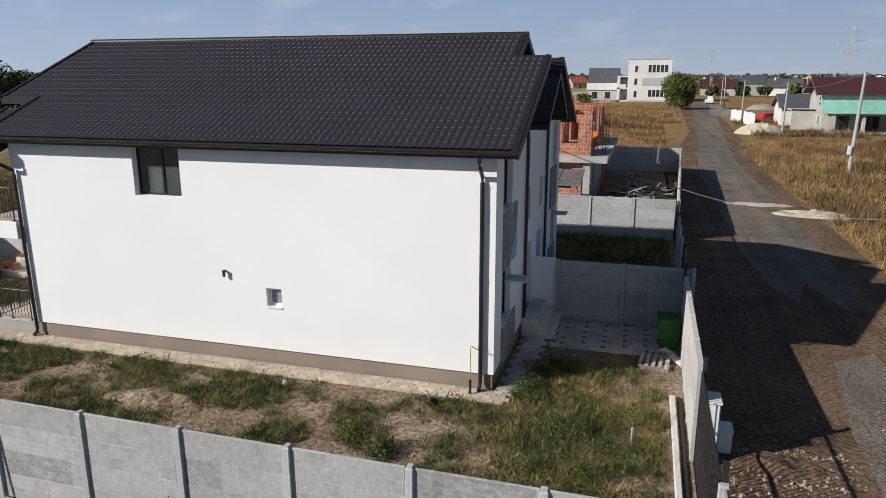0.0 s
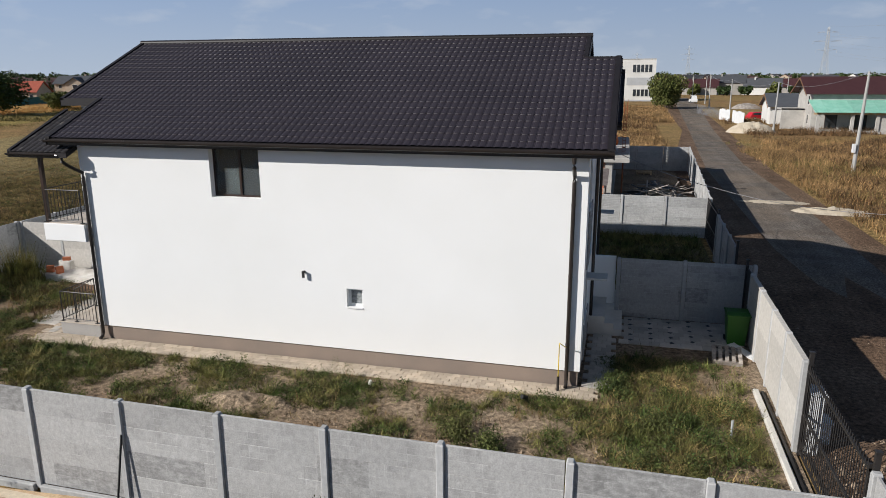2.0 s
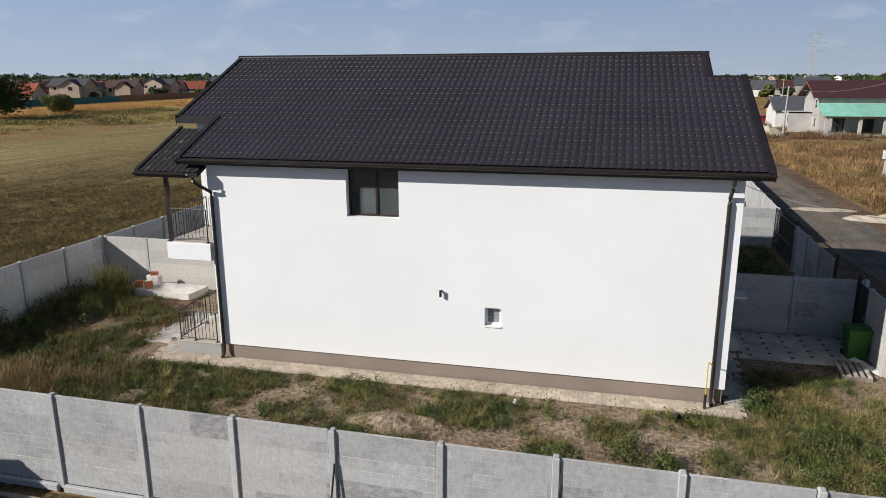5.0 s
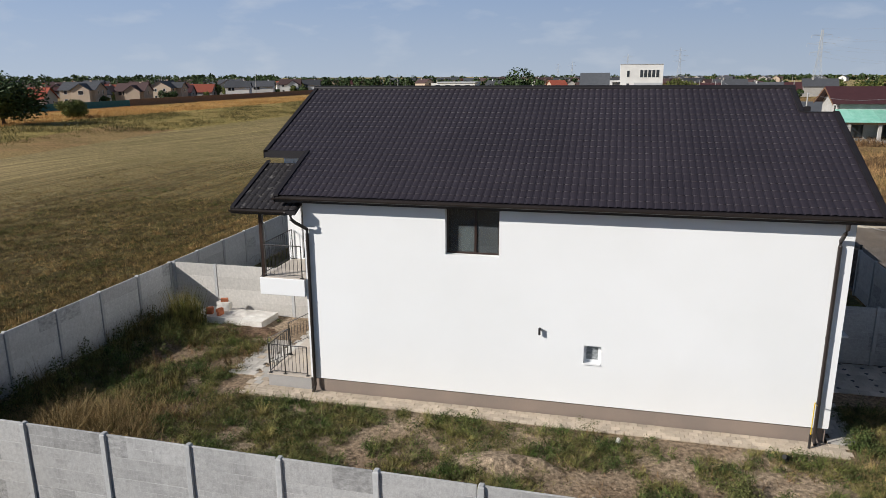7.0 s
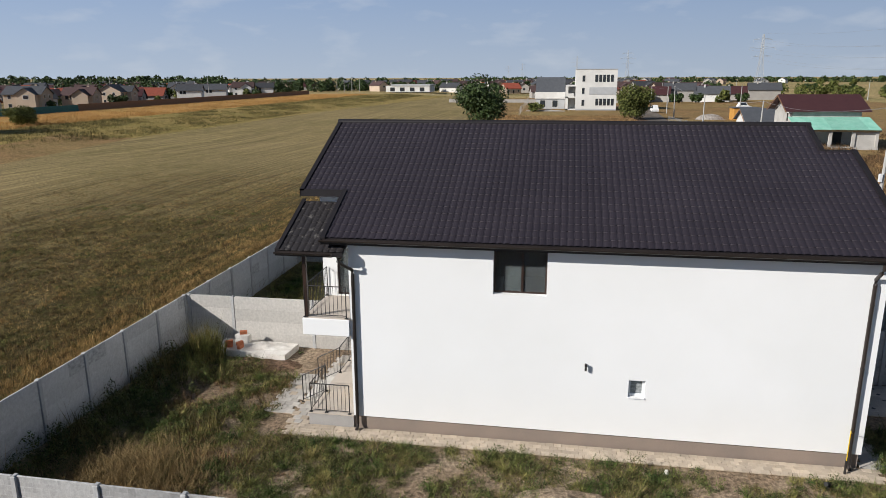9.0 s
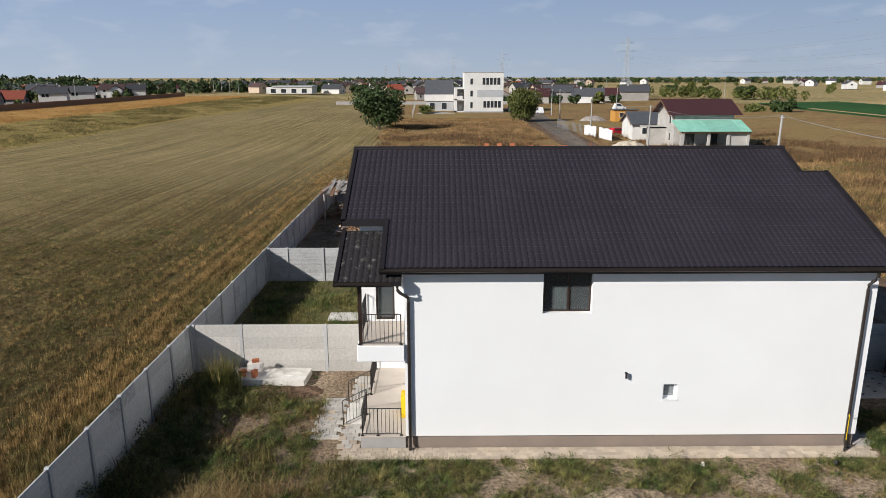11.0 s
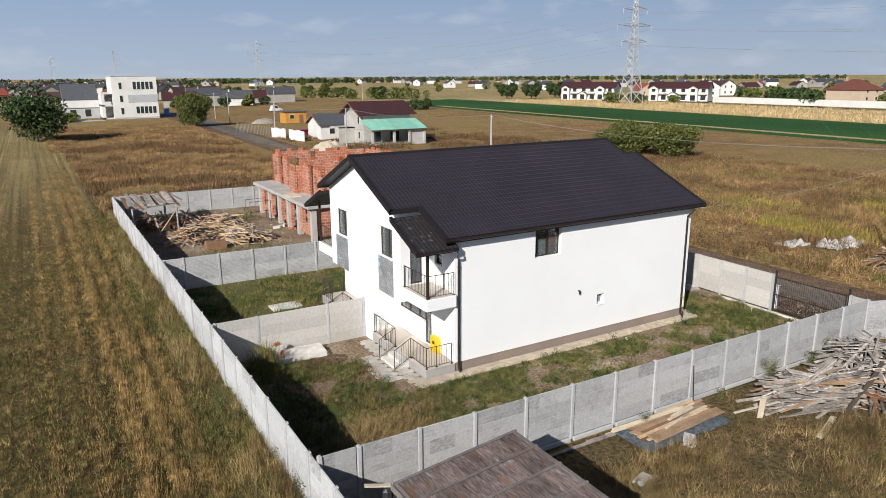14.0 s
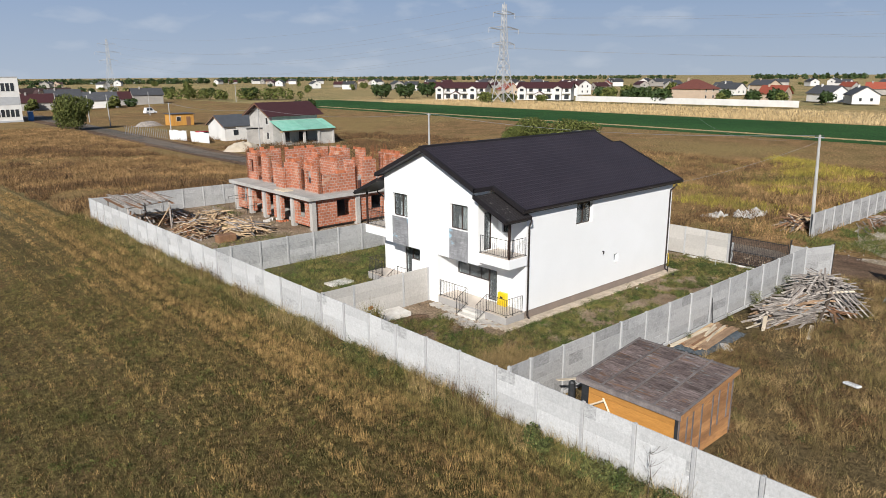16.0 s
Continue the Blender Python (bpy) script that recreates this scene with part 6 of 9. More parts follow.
def stones(name, n, x0, x1, y0, y1, size, material, label, seed, z=0.0):
    """Many small clods and stones as one mesh of stuff."""
    rng = np.random.default_rng(seed)
    oct_v = np.array([(1, 0, 0), (-1, 0, 0), (0, 1, 0), (0, -1, 0), (0, 0, 0.8), (0, 0, -0.5)], dtype=float)
    oct_f = np.array([(0, 2, 4), (2, 1, 4), (1, 3, 4), (3, 0, 4), (2, 0, 5), (1, 2, 5), (3, 1, 5), (0, 3, 5)])
    c = np.stack([rng.uniform(x0, x1, n), rng.uniform(y0, y1, n), np.full(n, z)], 1)
    s = size * rng.lognormal(0, 0.5, n)
    v = (oct_v[None] * rng.uniform(0.6, 1.2, (n, 6, 1)) * s[:, None, None] + c[:, None]).reshape(-1, 3)
    f = (oct_f[None] + 6 * np.arange(n)[:, None, None]).reshape(-1, 3)
    me = bpy.data.meshes.new(name)
    me.from_pydata(v.tolist(), [], f.tolist())
    me.materials.append(material)
    return tagged(new(name, me), label, "stones", "", "stuff")


CLOD = surface("earth_clod", (0.20, 0.14, 0.095), (0.30, 0.24, 0.18), 2, 12, 0.95, bump=0.3, island=0.3, grain=0.2)
stones("verge_stones", 4200, 1.4, 9.0, 8.0, 60.0, 0.013, CLOD, "loose stones and gravel on the lane", 1)
stones("yard_clods", 4200, -21.0, 0.6, 9.4, 15.3, 0.018, CLOD, "small earth clods and stones in the yard", 2)
stones("gate_clods", 900, 1.6, 4.2, 9.0, 15.2, 0.035, CLOD, "brown clods of earth by the gate", 3)
stones("plot_rubble", 2600, -26.5, 1.0, 37.0, 60.0, 0.06, CLOD, "earth clods and rubble on the building plot", 4)

# ---- poles and lines ----
def utility_pole(x, y, h, lean=(0, 0), lamp=False, label="slim concrete power pole on the verge"):
    p = thing("utility_pole", (x, y, 0), label, "power pole", "power poles")
    top = (x + lean[0], y + lean[1], h)
    part("shaft", Geo().tube([(x, y, 0), top], 0.17, 8, r2=0.10), POLE_CONCRETE, p)
    part("crossarm", Geo().box(top[0] - 0.06, top[1] - 0.35, h - 0.25, top[0] + 0.06, top[1] + 0.35, h - 0.17), GALV, p)
    g = Geo()
    for dy in (-0.3, 0.3):
        g.tube([(top[0], top[1] + dy, h - 0.17), (top[0], top[1] + dy, h - 0.02)], 0.035, 6)
    part("insulator", g, RUBBER, p)
    p.location.z += float(land(x, y))
    return p


road_poles = [(13.78, 13.37, 8.1, (0.9, 0.6)), (15.4, 62.5, 8.0, (0.35, 0.5)), (19.6, 118.0, 7.8, (0.1, 0)), (18.6, 160.0, 8.0, (0, 0)), (19.6, 208.0, 9.0, (-0.3, 0)), (21.0, 233.0, 8.5, (0, 0)), (20.0, 267.0, 8.5, (0, 0))]
for x, y, h, ln in road_poles:
    utility_pole(x, y, h, ln)
for x, y in ((49.6, 260.0), (118.0, 330.0), (107.0, 520.0), (36.0, 360.0), (-195.0, 262.0), (-172, 300), (-150, 470), (-158, 478), (-166, 486), (-174, 494)):
    utility_pole(x, y, 8.5 if x > -100 else 10.5, label="distant pale concrete pole")
mb = thing("meter_box", (15.45, 62.45, 1.6), "small white meter box on the pole", "meter box")
part("body", Geo().box(15.12, 62.35, 1.6, 15.36, 62.65, 2.3, c=0.01), WHITE_BOX, mb)


def sag(name, a, b, dip, r, material, label):
    a, b = Vector(a), Vector(b)
    pts = [a.lerp(b, i / 16) - Vector((0, 0, dip * 4 * (i / 16) * (1 - i / 16))) for i in range(17)]
    return solid(name, Geo().tube(pts, r, 4), material, label, "cable")


for p, q in zip(road_poles, road_poles[1:]):
    for dy in (-0.3, 0.3):
        za, zb = p[2] - 0.05 + float(land(p[0], p[1])), q[2] - 0.05 + float(land(q[0], q[1]))
        sag("cable", (p[0] + p[3][0], p[1] + p[3][1] + dy, za), (q[0] + q[3][0], q[1] + q[3][1] + dy, zb), 0.9, 0.011, LIGHT_CABLE, "overhead cable between the road poles")
sag("cable", (-3.6, 25.5, 5.3), (1.4, 35.0, 2.5), 0.15, 0.014, LIGHT_CABLE, "pale service cable from the house to a fence post")
sag("cable", (1.4, 35.0, 2.5), (14.6, 13.9, 7.6), 1.6, 0.009, LIGHT_CABLE, "pale service cable across the lane")
sag("cable", (14.6, 13.9, 7.9), (92.0, 70.0, 8.0), 3.0, 0.011, LIGHT_CABLE, "overhead cable over the meadow")


def pylon(x, y, h, yaw, label, r=0.07):
    p = thing("pylon", (0, 0, 0), label, "pylon", "transmission line")
    w = h * 0.085
    g = Geo()
    knees = [(0, w), (0.25 * h, w * 0.66), (0.5 * h, w * 0.36), (0.98 * h, w * 0.16), (h, 0.05)]

    def half(z):
        for (za, wa), (zb, wb) in zip(knees, knees[1:]):
            if z <= zb:
                return wa + (wb - wa) * (z - za) / (zb - za)
        return 0.05

    zs = [0, 0.13 * h, 0.25 * h, 0.36 * h, 0.44 * h, 0.5 * h, 0.56 * h, 0.62 * h, 0.68 * h, 0.74 * h, 0.8 * h, 0.86 * h, 0.92 * h, 0.98 * h]
    for sx in (-1, 1):
        for sy in (-1, 1):
            g.tube([(sx * half(z), sy * half(z), z) for z in zs], r * 1.4, 4)
    for a, b in zip(zs, zs[1:]):
        ha, hb = half(a), half(b)
        for s in (-1, 1):
            g.tube([(-ha, s * ha, a), (hb, s * hb, b)], r, 4).tube([(ha, s * ha, a), (-hb, s * hb, b)], r, 4)
            g.tube([(s * ha, -ha, a), (s * hb, hb, b)], r, 4).tube([(s * ha, ha, a), (s * hb, -hb, b)], r, 4)
            g.tube([(-hb, s * hb, b), (hb, s * hb, b)], r, 4)
    g.tube([(0, 0, 0.97 * h), (0, 0, h)], r, 4)
    part("tower", g, GALV if h < 43 and y < 400 else HAZED_STEEL, p)
    for z, span_ in ((0.58 * h, 0.17 * h), (0.73 * h, 0.235 * h), (0.88 * h, 0.17 * h)):
        k = half(z)
        for s in (-1, 1):
            a = Geo()
            for q in (-k, k):
                a.tube([(s * k, q, z), (s * span_, 0, z + 0.012 * h)], r, 4).tube([(s * k, q, z + 0.035 * h), (s * span_, 0, z + 0.012 * h)], r, 4)
            a.tube([(s * span_, 0, z + 0.012 * h), (s * span_, 0, z - 0.035 * h)], r * 1.3, 5)
            part("arm", a, GALV if h < 43 and y < 400 else HAZED_STEEL, p)
    p.matrix_basis = pose(x, y, 0, 0, 0, yaw)
    return p


pylon(169.5, 191.2, 39.0, 3, "grey lattice transmission pylon beside the corn field", 0.11)
pylon(142, 600, 42.5, 3, "distant lattice transmission pylon", 0.07)
pylon(82, 1100, 48, 4, "far lattice transmission pylon", 0.07)
pylon(13, 1400, 48, 6, "far lattice transmission pylon", 0.07)
pylon(-130, 2090, 48, 8, "far lattice transmission pylon", 0.09)
pylon(-200, 2480, 48, 8, "far lattice transmission pylon", 0.09)
for z, s in ((0.557, 0.17), (0.707, 0.235), (0.857, 0.17)):
    for sd in (-1, 1):
        a = (196.9 + sd * s * 44.4, 219.0, z * 44.4)
        sag("cable", a, (142 + sd * s * 42.5, 600, z * 42.5), 11, 0.035, WIRE, "high voltage line between pylons")
        sag("cable", a, (228 + sd * s * 44.4, -215, z * 44.4), 8, 0.035, WIRE, "high voltage line between pylons")
sag("cable", (196.9, 219.0, 44.4), (142, 600, 42.5), 8, 0.035, WIRE, "earth wire on the pylon tops")

# ---- neighbouring houses ----
def bx_window(parent, x0, x1, y, z0, z1, out=-1, mat=None):
    """A far window on a wall that faces along y: a frame with a dark pane set in it."""
    y0, y1 = sorted((y, y + out * 0.05))
    w = part("window", Geo().box(x0, y0, z0, x1, y1, z1), mat or WALL_WHITE, parent)
    y2, y3 = sorted((y + out * 0.05, y + out * 0.06))
    part("pane", Geo().box(x0 + 0.08, y2, z0 + 0.08, x1 - 0.08, y3, z1 - 0.08), DARK_GLASS, w)


def side_window(parent, y0, y1, x, z0, z1, out=-1):
    x0, x1 = sorted((x, x + out * 0.05))
    w = part("window", Geo().box(x0, y0, z0, x1, y1, z1), WALL_WHITE, parent)
    x2, x3 = sorted((x + out * 0.05, x + out * 0.06))
    part("pane", Geo().box(x2, y0 + 0.08, z0 + 0.08, x3, y1 - 0.08, z1 - 0.08), DARK_GLASS, w)


def gable_roof(x0, x1, y0, y1, z, rise, over=0.5, thick=0.22, axis="x"):
    """A gable roof with its ridge along x or y."""
    g = Geo()
    if axis == "x":
        ym = (y0 + y1) / 2
        k = rise / (ym - y0)
        g.prism([(y0 - over, z - over * k), (ym, z + rise), (y1 + over, z - over * k), (y1 + over, z - over * k + thick), (ym, z + rise + thick), (y0 - over, z - over * k + thick)], "x", x0 - over, x1 + over)
    else:
        xm = (x0 + x1) / 2
        k = rise / (xm - x0)
        g.prism([(x0 - over, z - over * k), (xm, z + rise), (x1 + over, z - over * k), (x1 + over, z - over * k + thick), (xm, z + rise + thick), (x0 - over, z - over * k + thick)], "y", y0 - over, y1 + over)
    return g


def gable_body(x0, x1, y0, y1, z0, z, rise, axis="x"):
    if axis == "x":
        return Geo().prism([(y0, z0), (y1, z0), (y1, z), ((y0 + y1) / 2, z + rise), (y0, z)], "x", x0, x1)
    return Geo().prism([(x0, z0), (x1, z0), (x1, z), ((x0 + x1) / 2, z + rise), (x0, z)], "y", y0, y1)


def village_house(w, d, h, rise, wall, roof, label, wing=False, hip=False, plain=False):
    """A small family house at the origin, ridge along x; plain: for the far ones."""
    t = thing("village_house", (0, 0, 0), label, "house", "village houses")
    part("wall", gable_body(-w / 2, w / 2, -d / 2, d / 2, 0, h, 0 if hip else rise), wall, t)
    if hip:
        o = 0.5
        a, b, k = w / 2 + o, d / 2 + o, max(0.3, w / 2 - d / 2)
        g = Geo().add([(-a, -b, h), (a, -b, h), (a, b, h), (-a, b, h), (-k, 0, h + rise), (k, 0, h + rise)], [(0, 1, 5, 4), (1, 2, 5), (2, 3, 4, 5), (3, 0, 4), (3, 2, 1, 0)])
        g.box(-a, -b, h - 0.2, a, b, h)
    else:
        g = gable_roof(-w / 2, w / 2, -d / 2, d / 2, h, rise)
    r = part("roof", g, roof, t)
    part("chimney", Geo().box(w * 0.2, 0.4, h, w * 0.2 + 0.6, 1.0, h + rise + 0.7), wall, r)
    if wing:
        part("wing_wall", gable_body(-w * 0.1, w * 0.42, -d / 2 - 2.0, 0, 0, h, 1.9, "y"), wall, t)
        part("wing_roof", gable_roof(-w * 0.1, w * 0.42, -d / 2 - 2.0, 0, h, 1.9, axis="y"), roof, t)
    if plain:
        z = h - 1.6
        for x in (-w * 0.32, -w * 0.18):
            part("window", Geo().box(x - 0.6, -d / 2 - 0.05, z, x + 0.6, -d / 2, z + 1.3), DARK_GLASS, t)
        part("window", Geo().box(-w / 2 - 0.05, -0.7, z, -w / 2, 0.7, z + 1.3), DARK_GLASS, t)
        part("window", Geo().box(w / 2, -0.7, z, w / 2 + 0.05, 0.7, z + 1.3), DARK_GLASS, t)
        return t
    storeys = 2 if h > 4.5 else 1
    for s in range(storeys):
        z = 1.0 + 2.8 * s
        n = max(2, int(w / 3.2))
        for i in range(n):
            x = -w / 2 + w * (i + 0.5) / n
            bx_window(t, x - 0.6, x + 0.6, -d / 2, z, z + 1.3)
        for y in (-d / 5, d / 5):
            side_window(t, y - 0.5, y + 0.5, -w / 2, z, z + 1.3)
            side_window(t, y - 0.5, y + 0.5, w / 2, z, z + 1.3, 1)
    part("door", Geo().box(-0.5, -d / 2 - 0.06, 0, 0.5, -d / 2, 2.1), FRAME, t)
    if wing:
        bx_window(t, w * 0.1, w * 0.25, -d / 2 - 2.0, h - 1.7, h - 0.3)
    return t


kinds = [village_house(11, 8.5, 5.2, 2.6, WALL_WHITE, ROOF_BROWN, "white two storey village house with a brown tile roof", True),
         village_house(10, 9, 3.2, 3.0, WALL_CREAM, ROOF_RED, "cream single storey village house with a red tile roof"),
         village_house(12, 9, 5.4, 2.4, WALL_CREAM, ROOF_GREY, "cream two storey village house with a dark grey roof", True),
         village_house(13, 9, 3.4, 2.8, WALL_WHITE, ROOF_GREY, "white single storey village house with a grey roof"),
         village_house(10, 10, 5.2, 2.8, WALL_WHITE, MAROON, "white two storey village house with a maroon roof", True),
         village_house(15, 12, 5.0, 3.8, WALL_CREAM, surface("brick_red_roof", (0.17, 0.06, 0.045), (0.14, 0.05, 0.04), 1, 6, 0.75, bump=0.2, grain=0.2), "cream two storey villa with a red hipped roof", False, True),
         village_house(11, 9, 3.2, 2.6, WALL_DULL, ROOF_BROWN, "grey village house with a brown roof"),
         village_house(11, 9, 4.4, 2.6, WALL_CREAM, ROOF_BROWN, "distant cream house with a brown tile roof", True, plain=True),
         village_house(10, 9, 3.2, 3.0, WALL_DULL, ROOF_RED, "distant grey house with a red tile roof", plain=True),
         village_house(12, 9, 4.8, 2.6, WALL_DULL, ROOF_GREY, "distant grey house with a dark roof", True, plain=True),
         village_house(11, 9, 4.6, 2.6, WALL_WHITE, ROOF_GREY, "distant white house with a dark roof", plain=True),
         village_house(13, 9, 3.2, 2.8, WALL_DULL, MAROON, "distant low house with a maroon roof", plain=True)]
spots = [(7, -87, 510, 20), (11, -83, 546, 100), (8, -68, 522, 30), (7, -56, 468, 110), (9, -50, 535, 20), (11, -39, 463, 95), (7, -31, 510, 20), (9, -21, 444, 100), (7, 19, 420, 10), (11, 29, 473, 95), (9, 30, 405, 20), (11, 40, 440, 100), (7, 37, 372, 15), (11, 55, 436, 100), (7, 51, 378, 20), (11, 56, 368, 95),
         (1, -190, 188, 15), (2, -190, 210, 15), (7, -190, 237, 15), (10, -186, 309, 20), (10, -186, 334, 20), (0, -186, 366, 20), (10, -186, 393, 20), (8, -190, 173, 10), (11, -190, 265, 20), (8, -186, 278, 15),
         (2, -186, 252, 100), (3, -200, 224, 60), (1, -238, 232, 100), (0, -204, 330, 120), (0, -202, 344, 120), (0, -198, 382, 120), (0, -197, 396, 120), (2, -215, 352, 20), (1, -262, 250, 10), (6, -222, 262, 80),
         (3, -88, 470, 160), (0, -58, 470, 200), (1, -46, 440, 30), (2, -62, 500, 0), (6, -24, 350, 10), (3, -10, 360, 0), (1, 6, 372, 20), (6, 10, 330, 90), (11, 23, 300, 170), (9, 34, 304, 170), (3, 46, 300, 170), (11, 58, 312, 170), (9, 68, 308, 170), (5, 2, 315, 10),
         (5, 243, 147, 80), (3, 262, 100, 60), (3, 250, 84, 30), (1, 255, 118, 90), (2, 330, 155, 70), (3, 327, 172, 80), (0, 285, 240, 70), (4, 262, 232, 60), (1, 250, 262, 70), (2, 300, 262, 40), (1, 236, 285, 80)]
rng = random.Random(31)
for _ in range(110):
    spots.append((rng.choice((7, 8, 8, 11, 7, 9, 11)), rng.uniform(-470, -205), rng.uniform(215, 600), rng.choice((20, 110)) + rng.uniform(-15, 15)))
for _ in range(64):
    spots.append((rng.choice((7, 8, 9, 9, 10, 11, 7)), rng.uniform(-200, 90), rng.uniform(500, 900), rng.uniform(0, 180)))
for _ in range(34):
    spots.append((rng.choice((7, 9, 10, 11)), rng.uniform(60, 560), rng.uniform(800, 1300), rng.uniform(0, 180)))
for _ in range(40):
    spots.append((rng.choice((10, 10, 9, 8, 11)), rng.uniform(330, 760), rng.uniform(260, 800), rng.uniform(0, 180)))
for _ in range(14):
    spots.append((rng.choice((10, 9, 8)), rng.uniform(300, 700), rng.uniform(20, 260), rng.uniform(0, 180)))
used = set()
for k, x, y, r in spots:
    m = pose(x, y, -0.05, 0, 0, r)
    if k in used:
        copy_thing(kinds[k], m)
    else:
        kinds[k].matrix_basis = m
        used.add(k)

# long semi-detached rows by the corn field
def terrace_row(x, y, yaw, n, label):
    t = thing("semi_detached_house", (0, 0, 0), label, "house", "houses by the corn")
    L = 8.0 * n
    part("wall", gable_body(-L / 2, L / 2, -4.5, 4.5, 0, 5.4, 2.2), WALL_WHITE, t)
    part("roof", gable_roof(-L / 2, L / 2, -4.5, 4.5, 5.4, 2.2, 0.6), MAROON, t)
    for i in range(n):
        x0 = -L / 2 + 8 * i
        part("porch_wall", gable_body(x0 + 0.6, x0 + 4.2, -6.2, -4.5, 0, 2.7 if i % 2 else 5.2, 1.0, "y"), WALL_WHITE, t)
        part("porch_roof", gable_roof(x0 + 0.6, x0 + 4.2, -6.2, -3.0, 2.7 if i % 2 else 5.2, 1.0, 0.4, axis="y"), MAROON, t)
        bx_window(t, x0 + 1.6, x0 + 3.2, -4.5 if i % 2 else -6.2, 3.8, 5.0, mat=FRAME)
        bx_window(t, x0 + 5.4, x0 + 7.0, -4.5, 3.6, 5.0, mat=FRAME)
        bx_window(t, x0 + 1.4, x0 + 3.4, -6.2, 0.3, 2.5, mat=FRAME)
        bx_window(t, x0 + 5.2, x0 + 7.2, -4.5, 0.5, 2.4, mat=FRAME)
        b = part("balcony", Geo().box(x0 + 4.3, -5.8, 2.8, x0 + 7.8, -4.5, 3.0), WALL_WHITE, t)
        part("railing", Geo().box(x0 + 4.3, -5.8, 3.7, x0 + 7.8, -5.75, 3.78).box(x0 + 4.3, -5.8, 3.3, x0 + 7.8, -5.75, 3.35), IRON, b)
    t.matrix_basis = pose(x, y, 0, 0, 0, yaw)
    return t


terrace_row(186, 232, -62, 3, "row of white semi-detached houses with maroon roofs")
terrace_row(206, 199, -62, 3, "row of white semi-detached houses with maroon roofs")
solid("garden_wall", Geo().box(203.0, 88, 0, 203.3, 180, 2.2), WALL_WHITE, "long white garden wall behind the corn field", "wall")
solid("garden_wall", Geo().box(-168.3, 205, 0, -168, 420, 2.2), BROWN_WOOD, "dark wooden garden fence along the reed strip", "fence")
solid("garden_wall", Geo().box(-168.3, 120, 0, -168, 205, 2.0), surface("teal_sheet_fence", (0.03, 0.13, 0.12), (0.04, 0.15, 0.14), 1, 5, 0.6, bump=0.0), "teal sheet metal garden fence", "fence")
solid("garden_wall", Geo().box(-60, 285, 0, 12, 285.3, 1.3), WALL_DULL, "long pale garden wall at the village edge", "wall")
hall = thing("storage_hall", (-118, 490, 0), "low white storage hall with a flat roof", "hall")
part("wall", Geo().box(-134, 480, 0, -103, 500, 4.2), WALL_WHITE, hall)
part("roof", Geo().box(-130, 479.5, 4.2, -102.5, 500.5, 5.2), GREY_CLAD, hall)
for i in range(4):
    bx_window(hall, -131 + 7 * i, -127.5 + 7 * i, 480, 0.4, 3.2)

# white three storey block with a grey annex
blk = thing("white_block", (-6, 192, 0), "white three storey cubic house with ribbon windows", "house")
BX0, BX1, BY0, BY1 = -10.4, 0.3, 188.0, 200.0
part("wall", Geo().box(BX0, BY0, 0, BX1, BY1, 10.6), WALL_WHITE, blk)
part("parapet", Geo().box(BX0 - 0.1, BY0 - 0.1, 10.6, BX1 + 0.1, BY1 + 0.1, 10.75), GREY_CLAD, blk)
part("band", Geo().box(BX0 + 3.6, BY0 - 0.06, 4.1, BX1 - 0.15, BY0, 6.0), GREY_CLAD, blk, "grey facade band")
part("plinth", Geo().box(BX0 - 0.03, BY0 - 0.05, 0, BX1 + 0.03, BY0, 0.4), GREY_CLAD, blk)
for z0, z1, xa in ((1.2, 3.1, 5.2), (7.3, 9.3, 4.9)):
    for i in range(5):
        bx_window(blk, BX0 + xa + 1.0 * i, BX0 + xa + 1.0 * i + 0.92, BY0, z0, z1)
for z in (1.1, 4.2, 7.4):
    bx_window(blk, BX0 + 1.6, BX0 + 2.4, BY0, z, z + 1.7)
for k, x0, x1, z in ((0, -13.0, BX0, 0.0), (1, -13.0, BX0, 3.2), (2, -13.0, BX0, 6.2)):
    part("loggia_slab", Geo().box(x0, BY0 + 0.4, z, x1, BY1 - 4, z + 0.35), WALL_WHITE, blk)
part("loggia_wall", Geo().box(-13.0, BY0 + 0.4, 0, -12.3, BY1 - 4, 6.2).box(-12.3, BY0 + 3.4, 0.35, BX0, BY0 + 3.6, 6.2), WALL_WHITE, blk)
part("parapet", Geo().box(-12.3, BY0 + 0.4, 3.55, BX0 - 0.4, BY0 + 0.55, 4.4), WALL_WHITE, blk)
anx = thing("annex_house", (-18, 198, 0), "low annex with white upper band and grey sheet roof", "house")
part("wall", Geo().box(-21, 196, 0, -13.1, 206, 4.0), GREY_CLAD, anx)
part("band", Geo().box(-21.4, 195.7, 2.8, -13.1, 206, 4.6), WALL_WHITE, anx)
part("roof", Geo().prism([(195.8, 4.6), (206, 4.6), (206, 8.6), (199.5, 8.6)], "x", -21.2, -13.1), SLATE, anx)
for x in (-20, -16.6):
    bx_window(anx, x, x + 1.6, 196, 0.4, 2.4)

# both stand at the far end of the lane
def far_end(p):
    return Matrix.Translation((2.6 + 1.17 * (p[0] - 0.3), 222 + 1.17 * (p[1] - 188), 0)) @ Matrix.Scale(1.17, 4)


blk.matrix_basis = far_end((-6, 192))
anx.matrix_basis = far_end((-18, 198))

